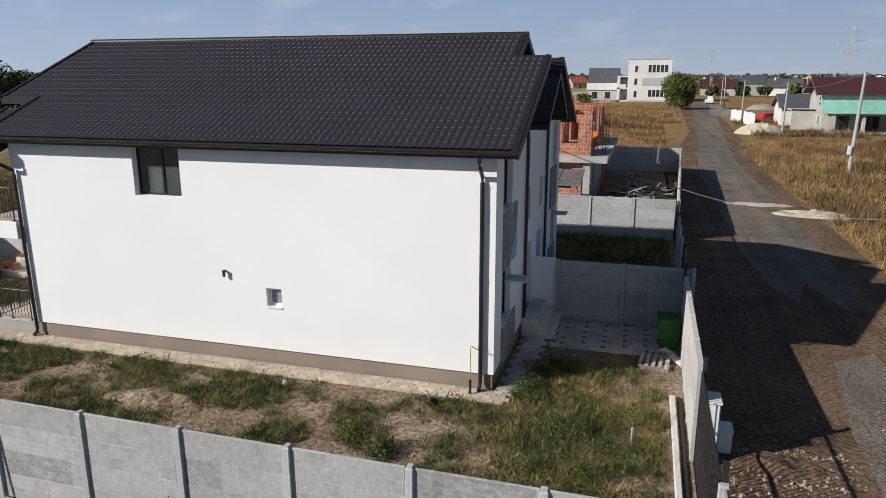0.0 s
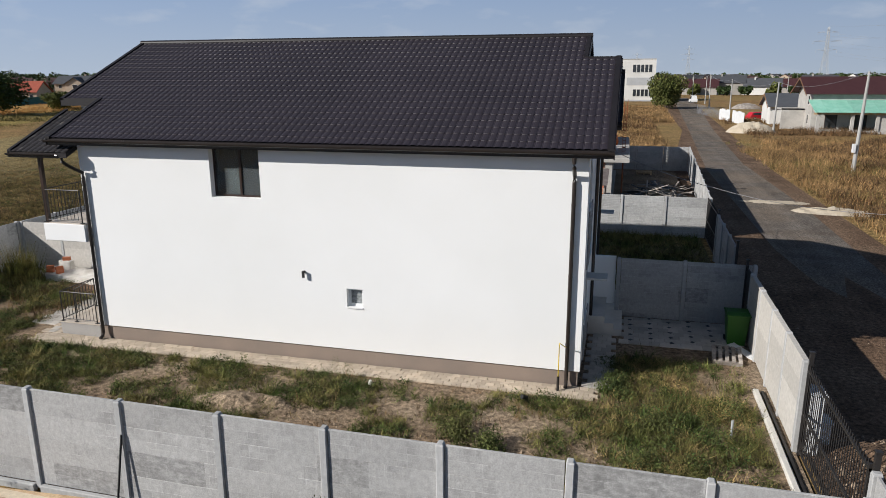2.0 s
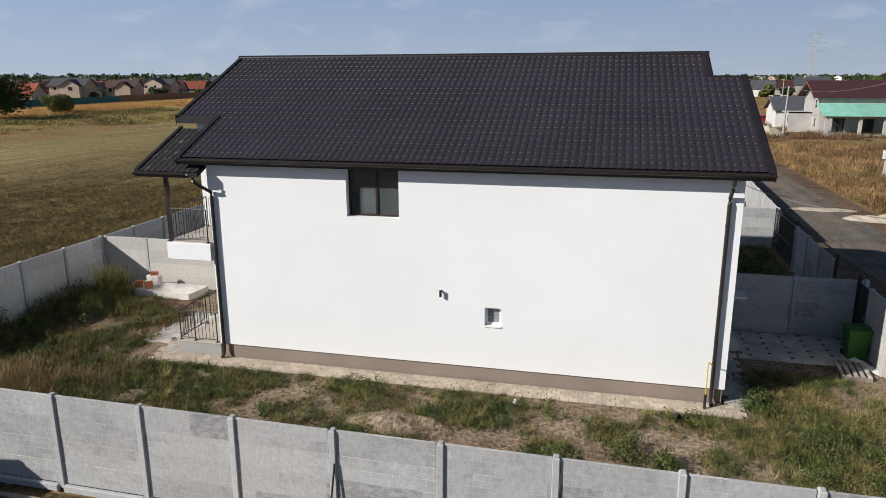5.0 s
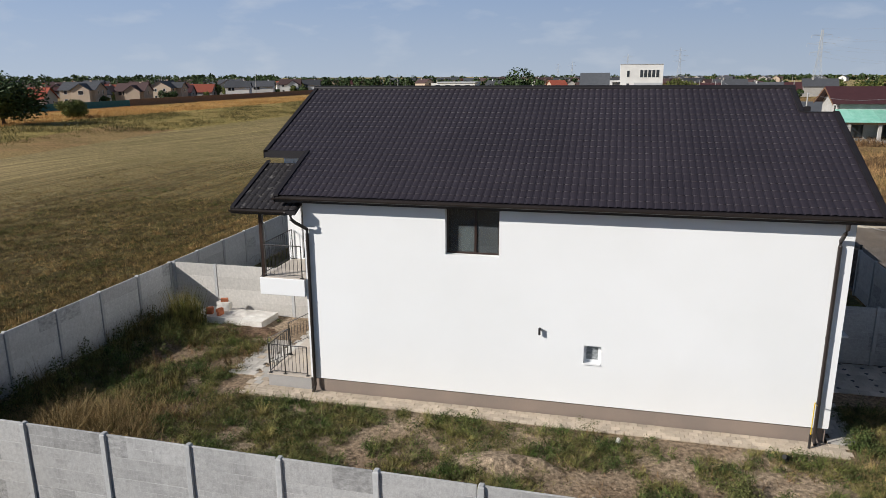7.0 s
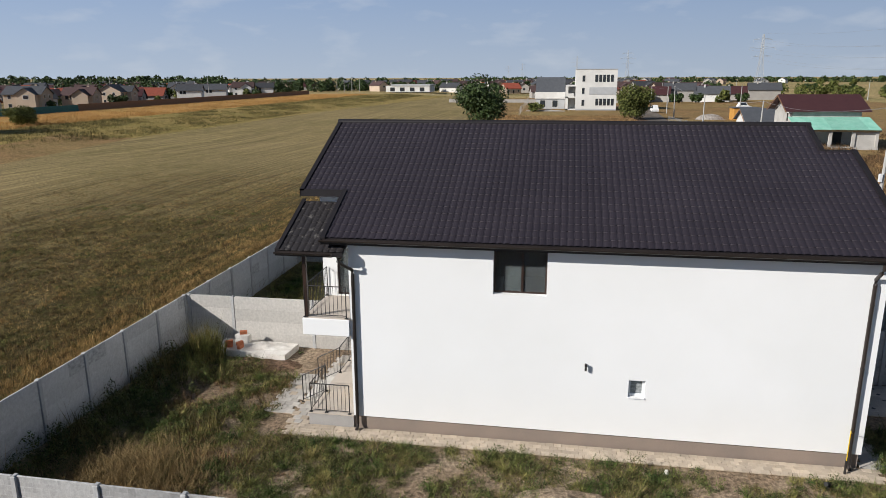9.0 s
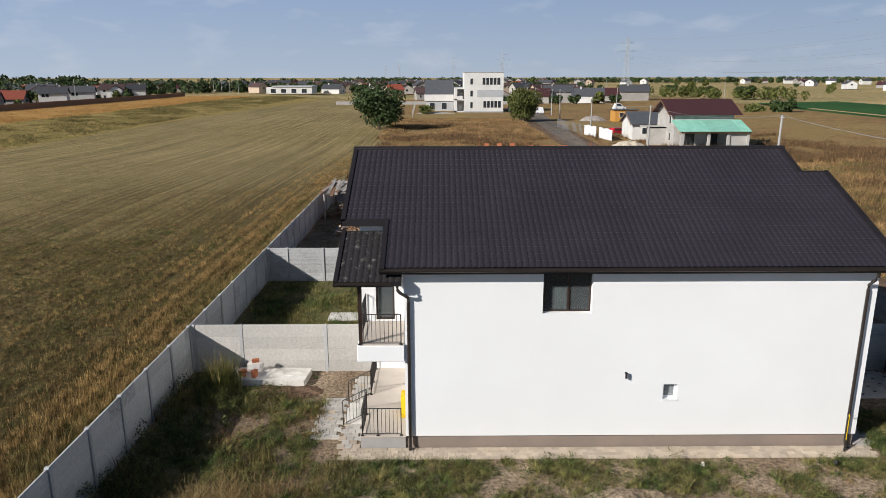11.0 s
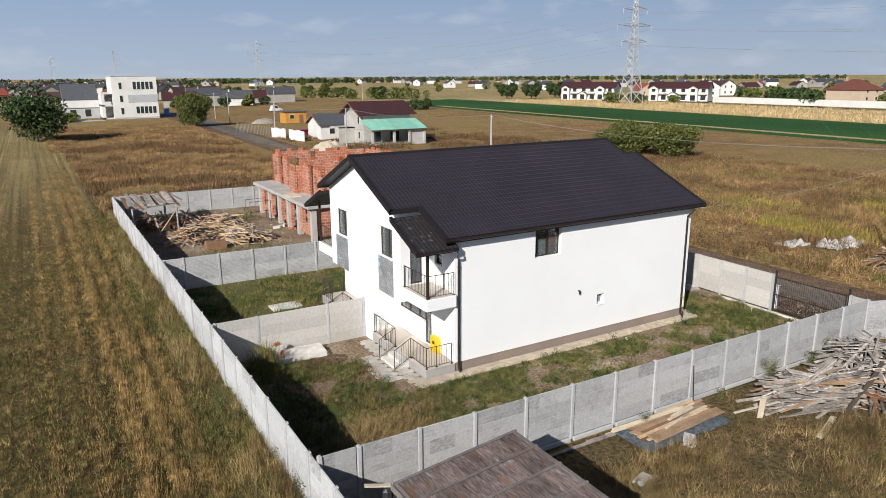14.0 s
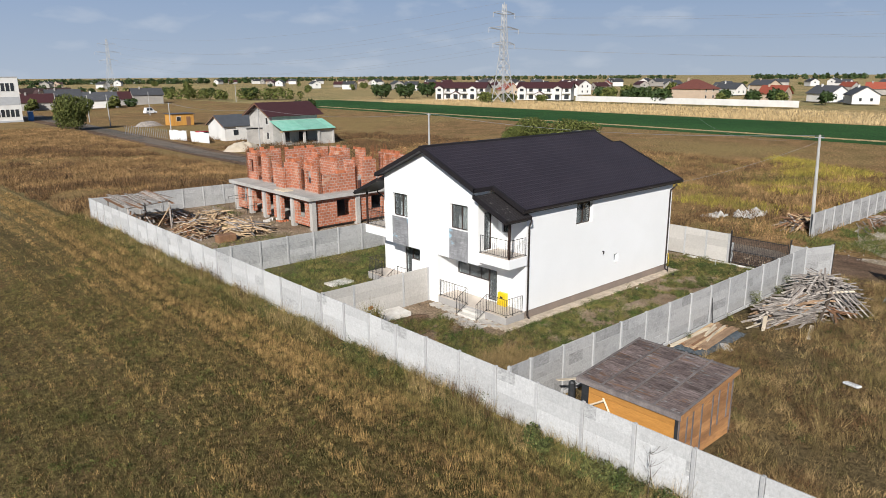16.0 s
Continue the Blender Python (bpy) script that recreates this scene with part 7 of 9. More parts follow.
# two storey house with green roofing membrane, still unrendered
gh = thing("membrane_house", (25, 112, 0), "unfinished grey house with maroon roof and green membrane porch roof", "house")
GX0, GX1, GY0, GY1 = 20.2, 29.8, 109.6, 118.5
part("wall", gable_body(GX0, GX1, GY0, GY1, 0, 5.5, 2.0), RAW_CONCRETE, gh, "raw concrete and block walls")
part("roof", gable_roof(GX0 - 0.4, GX1 + 0.4, GY0, GY1, 5.5, 2.0, 0.7, 0.12), MAROON, gh, "maroon metal roof")
part("bargeboard", Geo().prism([(GY0 - 0.7, 5.15), (GY0 - 0.7, 4.95), ((GY0 + GY1) / 2, 7.3), (GY1 + 0.7, 4.95), (GY1 + 0.7, 5.15), ((GY0 + GY1) / 2, 7.5)], "x", GX0 - 1.13, GX0 - 1.08), BROWN_WOOD, gh)
part("gable_boards", Geo().prism([(GY0 + 1.0, 5.9), (GY1 - 1.0, 5.9), ((GY0 + GY1) / 2, 7.45)], "x", GX0 - 0.06, GX0 - 0.01), WALL_DULL, gh)
part("porch_floor", Geo().box(GX0 - 0.3, 105.6, -0.05, GX1 + 1.2, GY0, 0.35), RAW_CONCRETE, gh)
for i in range(7):
    x0 = GX0 - 0.6 + 1.62 * i
    part("membrane", Geo().prism([(105.0, 2.85), (GY0, 4.35), (GY0, 4.45), (105.0, 2.95)], "x", x0, x0 + 1.6), GREEN_MEMBRANE, gh, "green roofing membrane")
part("porch_beam", Geo().box(GX0 - 0.6, 105.6, 2.55, GX1 + 1.4, 105.85, 2.8), PALE_WOOD, gh)
for x in (GX0, GX0 + 4.3, GX0 + 7.4, GX1 + 0.9):
    part("porch_post", Geo().box(x - 0.2, 105.55, 0.35, x + 0.2, 105.95, 2.55), RAW_CONCRETE, gh)
part("porch_wall", Geo().box(GX0 + 7.6, 105.75, 0.35, GX1 + 0.7, 105.9, 2.55), RAW_CONCRETE, gh)
for x0, x1, z0, z1 in ((22, 23.6, 0.4, 2.5), (25.6, 27.4, 0.4, 2.5)):
    bx_window(gh, x0, x1, GY0, z0, z1, mat=FRAME)
for y0, z0 in ((111, 0.9), (111.2, 3.6), (115.6, 0.9)):
    side_window(gh, y0, y0 + 0.9, GX0, z0, z0 + 1.4)
part("stair_wall", Geo().box(17.0, 113.5, 0, GX0, 113.75, 3.0).box(17.0, 113.5, 2.8, GX0, 118, 3.0), RAW_CONCRETE, gh)
gs = thing("garden_house", (20, 128, 0), "small white house with a dark grey sheet roof", "house")
part("wall", gable_body(17.3, 26.5, 123.5, 131, 0, 3.0, 1.8, "x"), WALL_WHITE, gs)
part("roof", gable_roof(17.3, 26.5, 123.5, 131, 3.0, 1.8, 0.5, 0.12), SLATE, gs)
part("bargeboard", Geo().prism([(123.0, 2.76), (127.25, 4.8), (131.5, 2.76), (131.5, 2.6), (127.25, 4.62), (123.0, 2.6)], "x", 16.72, 16.78), BROWN_WOOD, gs)
bx_window(gs, 19, 20.2, 123.5, 1.0, 2.2)
hut = thing("site_hut", (29.5, 176.5, 0), "yellow-orange wooden site hut", "hut")
part("wall", Geo().box(26.6, 174.2, 0, 32.4, 178.8, 2.9), HUT_WOOD, hut)
part("roof", Geo().box(26.3, 173.9, 2.9, 32.7, 179.1, 3.03), SLATE, hut)
bx_window(hut, 27.8, 29.0, 174.2, 1.1, 2.3)
part("door", Geo().box(30.4, 174.14, 0, 31.5, 174.2, 2.2), BROWN_WOOD, hut)
sheet_fence = thing("sheet_fence", (12.0, 128, 0), "white corrugated sheet site fence", "fence")
for i in range(9):
    a = Vector((11.1, 135.5, 0)).lerp(Vector((13.2, 121.5, 0)), i / 9)
    if i == 4:
        continue
    part("sheet", Geo().box(-0.025, -0.82, 0, 0.025, 0.82, 1.9 + 0.12 * (i % 2), m=pose(a.x, a.y - 0.78, 0, 0, 0, 8.5)), WHITE_BOX, sheet_fence)
wire_fence = thing("post_fence", (10, 145, 0), "row of pale fence posts beside the lane", "fence")
for i in range(24):
    a = Vector((9.0, 156, 0)).lerp(Vector((11.0, 137, 0)), i / 23)
    part("post", Geo().box(a.x - 0.03, a.y - 0.03, 0, a.x + 0.03, a.y + 0.03, 1.9), WIRE, wire_fence)
for i in range(10):
    a = Vector((-25.4, 190, 0)).lerp(Vector((-27.5, 285, 0)), i / 9)
    tagged(solid("fence_post", Geo().box(a.x - 0.06, a.y - 0.06, 0, a.x + 0.06, a.y + 0.06, 2.0), POLE_CONCRETE), "pale concrete fence post at the field edge", "post", "field posts")
toilet = thing("portable_toilet", (2.6, 190.5, 0), "blue portable toilet cabin", "toilet cabin")
part("body", Geo().box(2.0, 190, 0, 3.1, 191.1, 2.2, c=0.05), BLUE_PAINT, toilet)
part("roof", Geo().box(1.95, 189.95, 2.2, 3.15, 191.15, 2.4, c=0.08), WHITE_BOX, toilet)
toilet.matrix_basis = far_end((2.6, 190.5))
heap("sand_mound", 11.6, 104.5, 3.4, 2.6, 1.6, SAND, "large heap of pale building sand by the lane", "sand mound", 14)
heap("sand_mound", 9.0, 43.4, 2.2, 1.0, 0.32, SAND, "low patch of pale rubble on the verge", "sand mound", 15)
heap("sand_mound", 6.4, 46.2, 2.2, 0.8, 0.1, SAND, "thin spread of sand on the lane edge", "sand mound", 16)
timber_heap(20.0, 10.9, 2.6, 0.8, 0.15, 30, (BROWN_WOOD, GREY_WOOD), "rusty bars and boards dropped along the fence", 28, along=25, spread_deg=14, lengths=(2.0, 4.0))
timber_heap(25.5, 10.6, 2.4, 1.2, 0.4, 60, (BROWN_WOOD, GREY_WOOD, BROWN_WOOD, GREY_WOOD), "reddish brown scrap timber by the fence", 29, lengths=(1.2, 3.0))
timber_heap(20.5, 6.6, 2.0, 0.9, 0.45, 30, (BROWN_WOOD, GREY_WOOD), "brown boards lying on the bare ground", 30, along=30, spread_deg=20, lengths=(1.2, 2.6))
stones("pad_rubble", 220, 8.0, 24.0, 4.0, 11.0, 0.04, RAW_CONCRETE, "small pale rubble across the lane", 22, 0.02)
stones("meadow_rubble", 160, 17.0, 21.2, 19.8, 21.6, 0.17, RAW_CONCRETE, "pale concrete rubble in the meadow", 17, 0.08)
stones("meadow_rubble_low", 90, 15.0, 17.2, 22.0, 23.4, 0.14, RAW_CONCRETE, "pale concrete rubble in the meadow", 18, 0.06)
heap("rubble_heap", -19, 217, 6, 2.4, 0.4, WALL_DULL, "builders rubble beside the white block", "rubble heap", 19)
heap("rubble_heap", 22, 178, 3.5, 2, 1.4, GREY_WOOD, "heap of cut branches by the lane", "brush heap", 20)
timber_heap(16.2, 15.2, 1.6, 1.2, 1.1, 90, (BROWN_WOOD, PALE_WOOD, GREY_WOOD, BROWN_WOOD), "heap of old boards by the power pole", 26)


def car(x, y, yaw, paint, label, van=False):
    t = thing("car", (0, 0, 0), label, "car")
    h = 0.95 if not van else 1.1
    part("body", Geo().prism([(-2.1, 0.3), (2.1, 0.3), (2.15, 0.7), (1.2, h), (-2.0, h), (-2.15, 0.7)], "y", -0.85, 0.85), paint, t)
    top = 1.45 if not van else 2.1
    c = part("cabin", Geo().add([(-1.9, -0.8, h), (1.0, -0.8, h), (1.0, 0.8, h), (-1.9, 0.8, h), (-1.6, -0.65, top), (0.3, -0.65, top), (0.3, 0.65, top), (-1.6, 0.65, top)], [(3, 2, 1, 0), (4, 5, 6, 7), (0, 1, 5, 4), (1, 2, 6, 5), (2, 3, 7, 6), (3, 0, 4, 7)]), paint, t)
    for s in (-1, 1):
        part("side_window", Geo().add([(-1.6, s * 0.81, h + 0.05), (0.7, s * 0.81, h + 0.05), (0.2, s * 0.70, top - 0.1), (-1.45, s * 0.70, top - 0.1), (-1.6, s * 0.78, h + 0.05), (0.7, s * 0.78, h + 0.05), (0.2, s * 0.66, top - 0.1), (-1.45, s * 0.66, top - 0.1)], [(0, 1, 2, 3), (7, 6, 5, 4), (0, 4, 5, 1), (2, 6, 7, 3)]), DARK_GLASS, c)
    part("windscreen", Geo().add([(0.98, -0.7, h + 0.04), (0.98, 0.7, h + 0.04), (0.36, 0.58, top - 0.06), (0.36, -0.58, top - 0.06), (1.01, -0.7, h + 0.05), (1.01, 0.7, h + 0.05), (0.39, 0.58, top - 0.05), (0.39, -0.58, top - 0.05)], [(3, 2, 1, 0), (4, 5, 6, 7), (0, 1, 5, 4), (2, 3, 7, 6)]), DARK_GLASS, c)
    for wx in (-1.3, 1.3):
        for s in (-1, 1):
            wl_ = part("wheel", Geo().tube([(wx, s * 0.72, 0.32), (wx, s * 0.9, 0.32)], 0.32, 14), RUBBER, t)
            part("rim", Geo().tube([(wx, s * 0.9, 0.32), (wx, s * 0.915, 0.32)], 0.19, 10), GALV, wl_)
    t.matrix_basis = pose(x, y, 0, 0, 0, yaw)
    return t


car(17.4, 133.5, 20, RED_PAINT, "red car parked behind the site fence")
car(12.9, 212, 95, WHITE_PAINT, "white van parked at the end of the lane", True)
car(44, 238, 10, WHITE_PAINT, "white car parked in the meadow", True)

# ---- trees and bushes ----
def leaf_mesh(name, blobs, n, size, material, seed, shell=0.55):
    """A crown of many small leaf quads inside a group of uneven lobes."""
    rng = np.random.default_rng(seed)
    blobs = np.asarray(blobs, dtype=float)
    wts = (blobs[:, 3] * blobs[:, 4] * blobs[:, 5]) ** 0.67
    pick = rng.choice(len(blobs), n, p=wts / wts.sum())
    d = rng.normal(size=(n, 3))
    d /= np.linalg.norm(d, axis=1)[:, None]
    r = shell + (1.08 - shell) * rng.random(n) ** 0.6
    c = blobs[pick, :3] + d * blobs[pick, 3:6] * r[:, None]
    c[:, 2] = np.maximum(c[:, 2], 0.05)
    u = rng.normal(size=(n, 3))
    u /= np.linalg.norm(u, axis=1)[:, None]
    v = np.cross(u, d + rng.normal(size=(n, 3)) * 0.5)
    v /= np.linalg.norm(v, axis=1)[:, None] + 1e-6
    s = size * rng.uniform(0.6, 1.4, n)[:, None]
    co = np.stack([c - u * s, c + v * s * 0.55, c + u * s, c - v * s * 0.55], 1).reshape(-1, 3)
    me = bpy.data.meshes.new(name)
    me.vertices.add(4 * n)
    me.vertices.foreach_set("co", co.astype(np.float32).ravel())
    me.loops.add(4 * n)
    me.loops.foreach_set("vertex_index", np.arange(4 * n, dtype=np.int32))
    me.polygons.add(n)
    me.polygons.foreach_set("loop_start", np.arange(0, 4 * n, 4, dtype=np.int32))
    me.update(calc_edges=True)
    me.materials.append(material)
    return me


def lobes(w, h, z0, n, seed, flat=0.8):
    rng = random.Random(seed)
    out = []
    for i in range(n):
        a, r = rng.uniform(0, 2 * math.pi), math.sqrt(rng.random()) * 0.62
        k = rng.uniform(0.28, 0.46)
        z = z0 + (h - z0) * rng.uniform(0.25, 0.80) * (1.15 - 0.5 * r)
        out.append((math.cos(a) * r * w / 2, math.sin(a) * r * w / 2, z, k * w / 2 * 1.2, k * w / 2 * 1.2, k * (h - z0) * flat * 0.75))
    return out


def grow(name, w, h, z0, n_lobes, n_leaves, size, material, seed, label, category="tree"):
    t = thing(name, (0, 0, 0), label, category, "trees and bushes")
    rng = random.Random(seed)
    bl = lobes(w, h, z0, n_lobes, seed)
    g = Geo().tube([(0, 0, -0.1), (0.05, 0.03, h * 0.25), (0.0, 0.06, h * 0.55)], max(0.09, w * 0.025), 8, r2=0.06)
    for b in bl[:7]:
        z = h * rng.uniform(0.12, 0.4)
        g.tube([(0, 0, z), (b[0] * 0.5, b[1] * 0.5, (z + b[2]) / 2 + 0.1), (b[0], b[1], b[2])], max(0.04, w * 0.009), 5, r2=0.02)
    part("trunk", g, BARK, t)
    ob = new("crown", leaf_mesh("crown", bl, n_leaves, size, material, seed))
    ob.parent = t
    LOC[ob] = LOC[t]
    return t


def at(t, x, y, s=1.0, sz=None, r=0):
    return t, pose(x, y, 0, 0, 0, r) @ Matrix.Diagonal((s, s, sz or s, 1))


walnut = grow("tree", 11, 9.2, 0.4, 26, 9000, 0.26, LEAF_DARK, 3, "broad dark green walnut tree standing in the field")
walnut.matrix_basis = pose(-31.2, 149.5, 0) @ Matrix.Diagonal((1.12, 1.12, 1.08, 1))
copy_thing(walnut, pose(-131, 117, 0, 0, 0, 80) @ Matrix.Diagonal((1.25, 1.25, 1.0, 1)))
bush = grow("bush", 8.5, 4.9, 0.1, 20, 9000, 0.17, LEAF_OLIVE, 5, "wide olive green wild bush in the meadow", "bush")
bush.matrix_basis = pose(49.6, 73.6, 0) @ Matrix.Diagonal((1.0, 1.0, 1.12, 1))
copy_thing(bush, pose(52.2, 67.0, 0, 0, 0, 70) @ Matrix.Diagonal((1.05, 1.05, 1.0, 1)))
copy_thing(bush, pose(47.5, 76.5, 0, 0, 0, 200) @ Matrix.Diagonal((0.6, 0.6, 0.75, 1)))
copy_thing(bush, pose(3.7, 176.0, 0, 0, 0, 140) @ Matrix.Diagonal((1.1, 1.1, 1.55, 1)))
copy_thing(bush, pose(-135, 141, 0, 0, 0, 20) @ Matrix.Diagonal((0.9, 0.9, 0.8, 1)))
town = [grow("tree", 7, 6.0, 0.3, 12, 480, 0.62, LEAF_DARK, 11, "dark green garden tree among the houses"),
        grow("tree", 6, 5.0, 0.1, 10, 400, 0.62, LEAF_OLIVE, 12, "olive green garden tree among the houses"),
        grow("tree", 4.5, 7.5, 0.3, 10, 360, 0.6, LEAF_DARK, 13, "tall slim dark tree among the houses"),
        grow("bush", 7, 3.6, 0.0, 10, 420, 0.5, LEAF_OLIVE, 14, "rounded hedge bush beside the fields", "bush")]
put = [(0, 81.6, 199.8, 1.0, 1), (3, 76, 206, 1.0, 2), (0, 174, 279, 1.5, 3), (0, 183, 271, 1.5, 4), (0, 203, 277, 1.55, 5), (0, 230, 186, 1.2, 61), (1, 224, 177, 1.2, 62), (0, 226, 168, 1.3, 63), (0, 218, 159, 1.2, 64), (1, 221, 166, 1.15, 66), (0, 205, 140, 1.25, 65), (3, 166, 197, 1.3, 6), (3, 175, 193, 1.2, 7), (3, 188, 186, 0.9, 8),
       (3, 143, 602, 1.4, 9), (0, 125, 497, 1.0, 10), (0, 145, 488, 1.2, 11), (1, 156, 483, 1.3, 12), (0, 141, 415, 1.2, 13), (0, 141, 360, 1.4, 14), (1, 112, 440, 1.2, 15),
       (0, 246, 135, 1.0, 16), (2, 232, 165, 0.8, 17), (0, 212, 160, 1.0, 18), (0, 216, 152, 1.05, 19), (1, 214, 172, 1.0, 20), (0, 224, 180, 1.1, 21), (0, 232, 108, 1.2, 22), (0, 226, 114, 1.1, 23), (1, 218, 100, 0.8, 24), (0, 238, 92, 1.0, 25), (1, 222, 125, 0.7, 26), (0, 260, 72, 1.0, 27), (0, 268, 60, 1.2, 28), (1, 250, 62, 1.0, 29), (2, 250, 112, 0.7, 30),
       (0, 30, 285, 0.8, 31), (0, 38, 288, 0.8, 32), (1, 48, 288, 0.9, 33), (0, 56, 292, 0.8, 34), (1, 20, 292, 0.8, 35), (0, 10, 290, 0.7, 36), (3, -22, 215, 0.8, 37)]
rng = random.Random(41)
for _ in range(46):
    put.append((rng.choice((0, 1, 1, 3)), rng.uniform(-212, -174), rng.uniform(185, 430), rng.uniform(0.5, 0.95), rng.uniform(0, 360)))
for _ in range(60):
    put.append((rng.choice((0, 0, 1, 0, 2)), rng.uniform(-440, -172), rng.uniform(205, 640), rng.uniform(0.7, 1.3), rng.uniform(0, 360)))
for _ in range(70):
    put.append((rng.choice((0, 0, 1, 2)), rng.uniform(-200, 90), rng.uniform(420, 900), rng.uniform(0.7, 1.3), rng.uniform(0, 360)))
for _ in range(40):
    put.append((rng.choice((0, 1, 3)), rng.uniform(120, 760), rng.uniform(300, 1200), rng.uniform(0.7, 1.3), rng.uniform(0, 360)))
for _ in range(40):
    put.append((rng.choice((0, 1, 3)), rng.uniform(215, 700), rng.uniform(10, 300), rng.uniform(0.6, 1.1), rng.uniform(0, 360)))
done = set()
for k, x, y, s, r in put:
    m = pose(x, y, -0.05, 0, 0, r) @ Matrix.Diagonal((s, s, s, 1))
    if k in done:
        copy_thing(town[k], m)
    else:
        town[k].matrix_basis = m
        done.add(k)


def wood_belt(name, a, b, depth, h, n, size, material, label, seed):
    """A far wood: leaf clumps over an uneven line of crowns, one mesh of stuff."""
    rng = random.Random(seed)
    a, b = Vector((*a, 0)), Vector((*b, 0))
    ln = (b - a).length
    side = (b - a).normalized().cross(Vector((0, 0, 1)))
    bl = []
    k = int(ln / (h * 0.45))
    for i in range(k):
        p = a.lerp(b, (i + rng.random()) / k) + side * rng.uniform(-depth, depth)
        hh = h * rng.uniform(0.55, 1.05)
        bl.append((p.x, p.y, hh * 0.5, hh * 0.5, hh * 0.5, hh * 0.52))
    return tagged(new(name, leaf_mesh(name, bl, n, size, material, seed, 0.7)), label, "wood", "", "stuff")


wood_belt("wood", (-330, 560), (-140, 545), 18, 8, 9000, 1.0, LEAF_DARK, "dark wood at the edge of the village", 51)
wood_belt("wood", (-700, 500), (-330, 620), 30, 9, 8000, 1.2, LEAF_DARK, "dark tree line behind the village", 52)
wood_belt("wood", (-560, 700), (-100, 950), 30, 9, 9000, 1.4, LEAF_DARK, "dark tree line behind the village", 53)
wood_belt("wood", (-420, 380), (-190, 520), 40, 9, 7000, 0.9, LEAF_DARK, "dark garden trees of the village", 60)
wood_belt("wood", (-330, 250), (-215, 420), 30, 8.5, 7000, 0.8, LEAF_DARK, "dark garden trees of the village", 62)
wood_belt("wood", (-150, 560), (110, 600), 50, 6.5, 8000, 1.0, LEAF_DARK, "dark garden trees of the village", 63)
wood_belt("wood", (-900, 200), (-430, 480), 40, 9, 8000, 1.2, LEAF_DARK, "dark tree line west of the fields", 54)
wood_belt("wood", (250, 1250), (640, 1150), 20, 9, 7000, 1.6, LEAF_DARK, "long tree line beyond the fields", 55)
wood_belt("wood", (700, 1500), (1700, 1000), 40, 9, 8000, 2.0, LEAF_DARK, "distant tree line on the horizon", 56)
wood_belt("wood", (1500, 700), (2600, -300), 60, 10, 6000, 3.2, LEAF_DARK, "distant tree line on the horizon", 57)
wood_belt("wood", (-200, 1300), (250, 1250), 20, 9, 6000, 1.7, LEAF_DARK, "distant tree line behind the village", 58)
wood_belt("wood", (-1700, 200), (-700, 1400), 60, 13, 9000, 3.0, LEAF_DARK, "distant tree line behind the village", 64)
wood_belt("hedge", (98, 420), (160, 340), 8, 6, 3500, 0.7, LEAF_OLIVE, "scrub along the ditch", 59)

# ---- grass and weeds ----
def scatter(n, x0, x1, y0, y1, keep, seed, tuft=1, tuft_r=0.12, z=0.0):
    """Spots (x, y, z, size) where keep(x, y) gives a chance between 0 and 1; tuft: blades about each spot."""
    rng = np.random.default_rng(seed)
    x, y = rng.uniform(x0, x1, n), rng.uniform(y0, y1, n)
    c = keep(x, y)
    ok = rng.random(n) < c
    x, y, c = x[ok], y[ok], c[ok]
    s = np.clip(0.55 + 0.6 * c, 0.4, 1.3) * rng.uniform(0.6, 1.35, len(x))
    x, y, s = np.repeat(x, tuft), np.repeat(y, tuft), np.repeat(s, tuft)
    x, y = x + rng.normal(0, tuft_r, len(x)), y + rng.normal(0, tuft_r, len(y))
    return np.stack([x, y, np.full(len(x), z), s], 1)


def patchy(x, y, size, seed):
    """Smooth random patches between 0 and 1, from a random lattice in three sizes."""
    rng = np.random.default_rng(seed)
    table = rng.random((64, 64))
    out, weight = np.zeros_like(x, dtype=float), 0.0
    for k, w in ((1.0, 1.0), (2.1, 0.55), (4.3, 0.3)):
        u, v = x / size * k + 100.3, y / size * k + 57.7
        i, j = np.floor(u).astype(int), np.floor(v).astype(int)
        fu, fv = u - i, v - j
        fu, fv = fu * fu * (3 - 2 * fu), fv * fv * (3 - 2 * fv)
        i0, i1, j0, j1 = i % 64, (i + 1) % 64, j % 64, (j + 1) % 64
        out += w * ((table[i0, j0] * (1 - fu) + table[i1, j0] * fu) * (1 - fv) + (table[i0, j1] * (1 - fu) + table[i1, j1] * fu) * fv)
        weight += w
    return np.clip(0.5 + (out / weight - 0.5) * 1.7, 0, 1)


def free_yard(x, y):
    """1 where the yard is open: outside house, terraces, paving and slabs."""
    house_in = (x > -19.75) & (x < -3.0) & (y > 15.35) & (y < 29.2)
    apron = (x > -21.2) & (x < -19) & (y > 15.2) & (y < 22.2) | (x > -22.5 + 0.5 * np.sin(3 * y)) & (x < -19) & (y > 19.4) & (y < 22.2)
    slab = (x > -25.6) & (x < -22.2) & (y > 20.6) & (y < 22.3)
    pave = (x > -3.2) & (x < 0.9) & (y > 18.5) & (y < 22.3)
    return 1.0 - (house_in | apron | slab | pave)


def west_side(x):
    return np.clip((-18.5 - x) / 3.0, 0, 1)


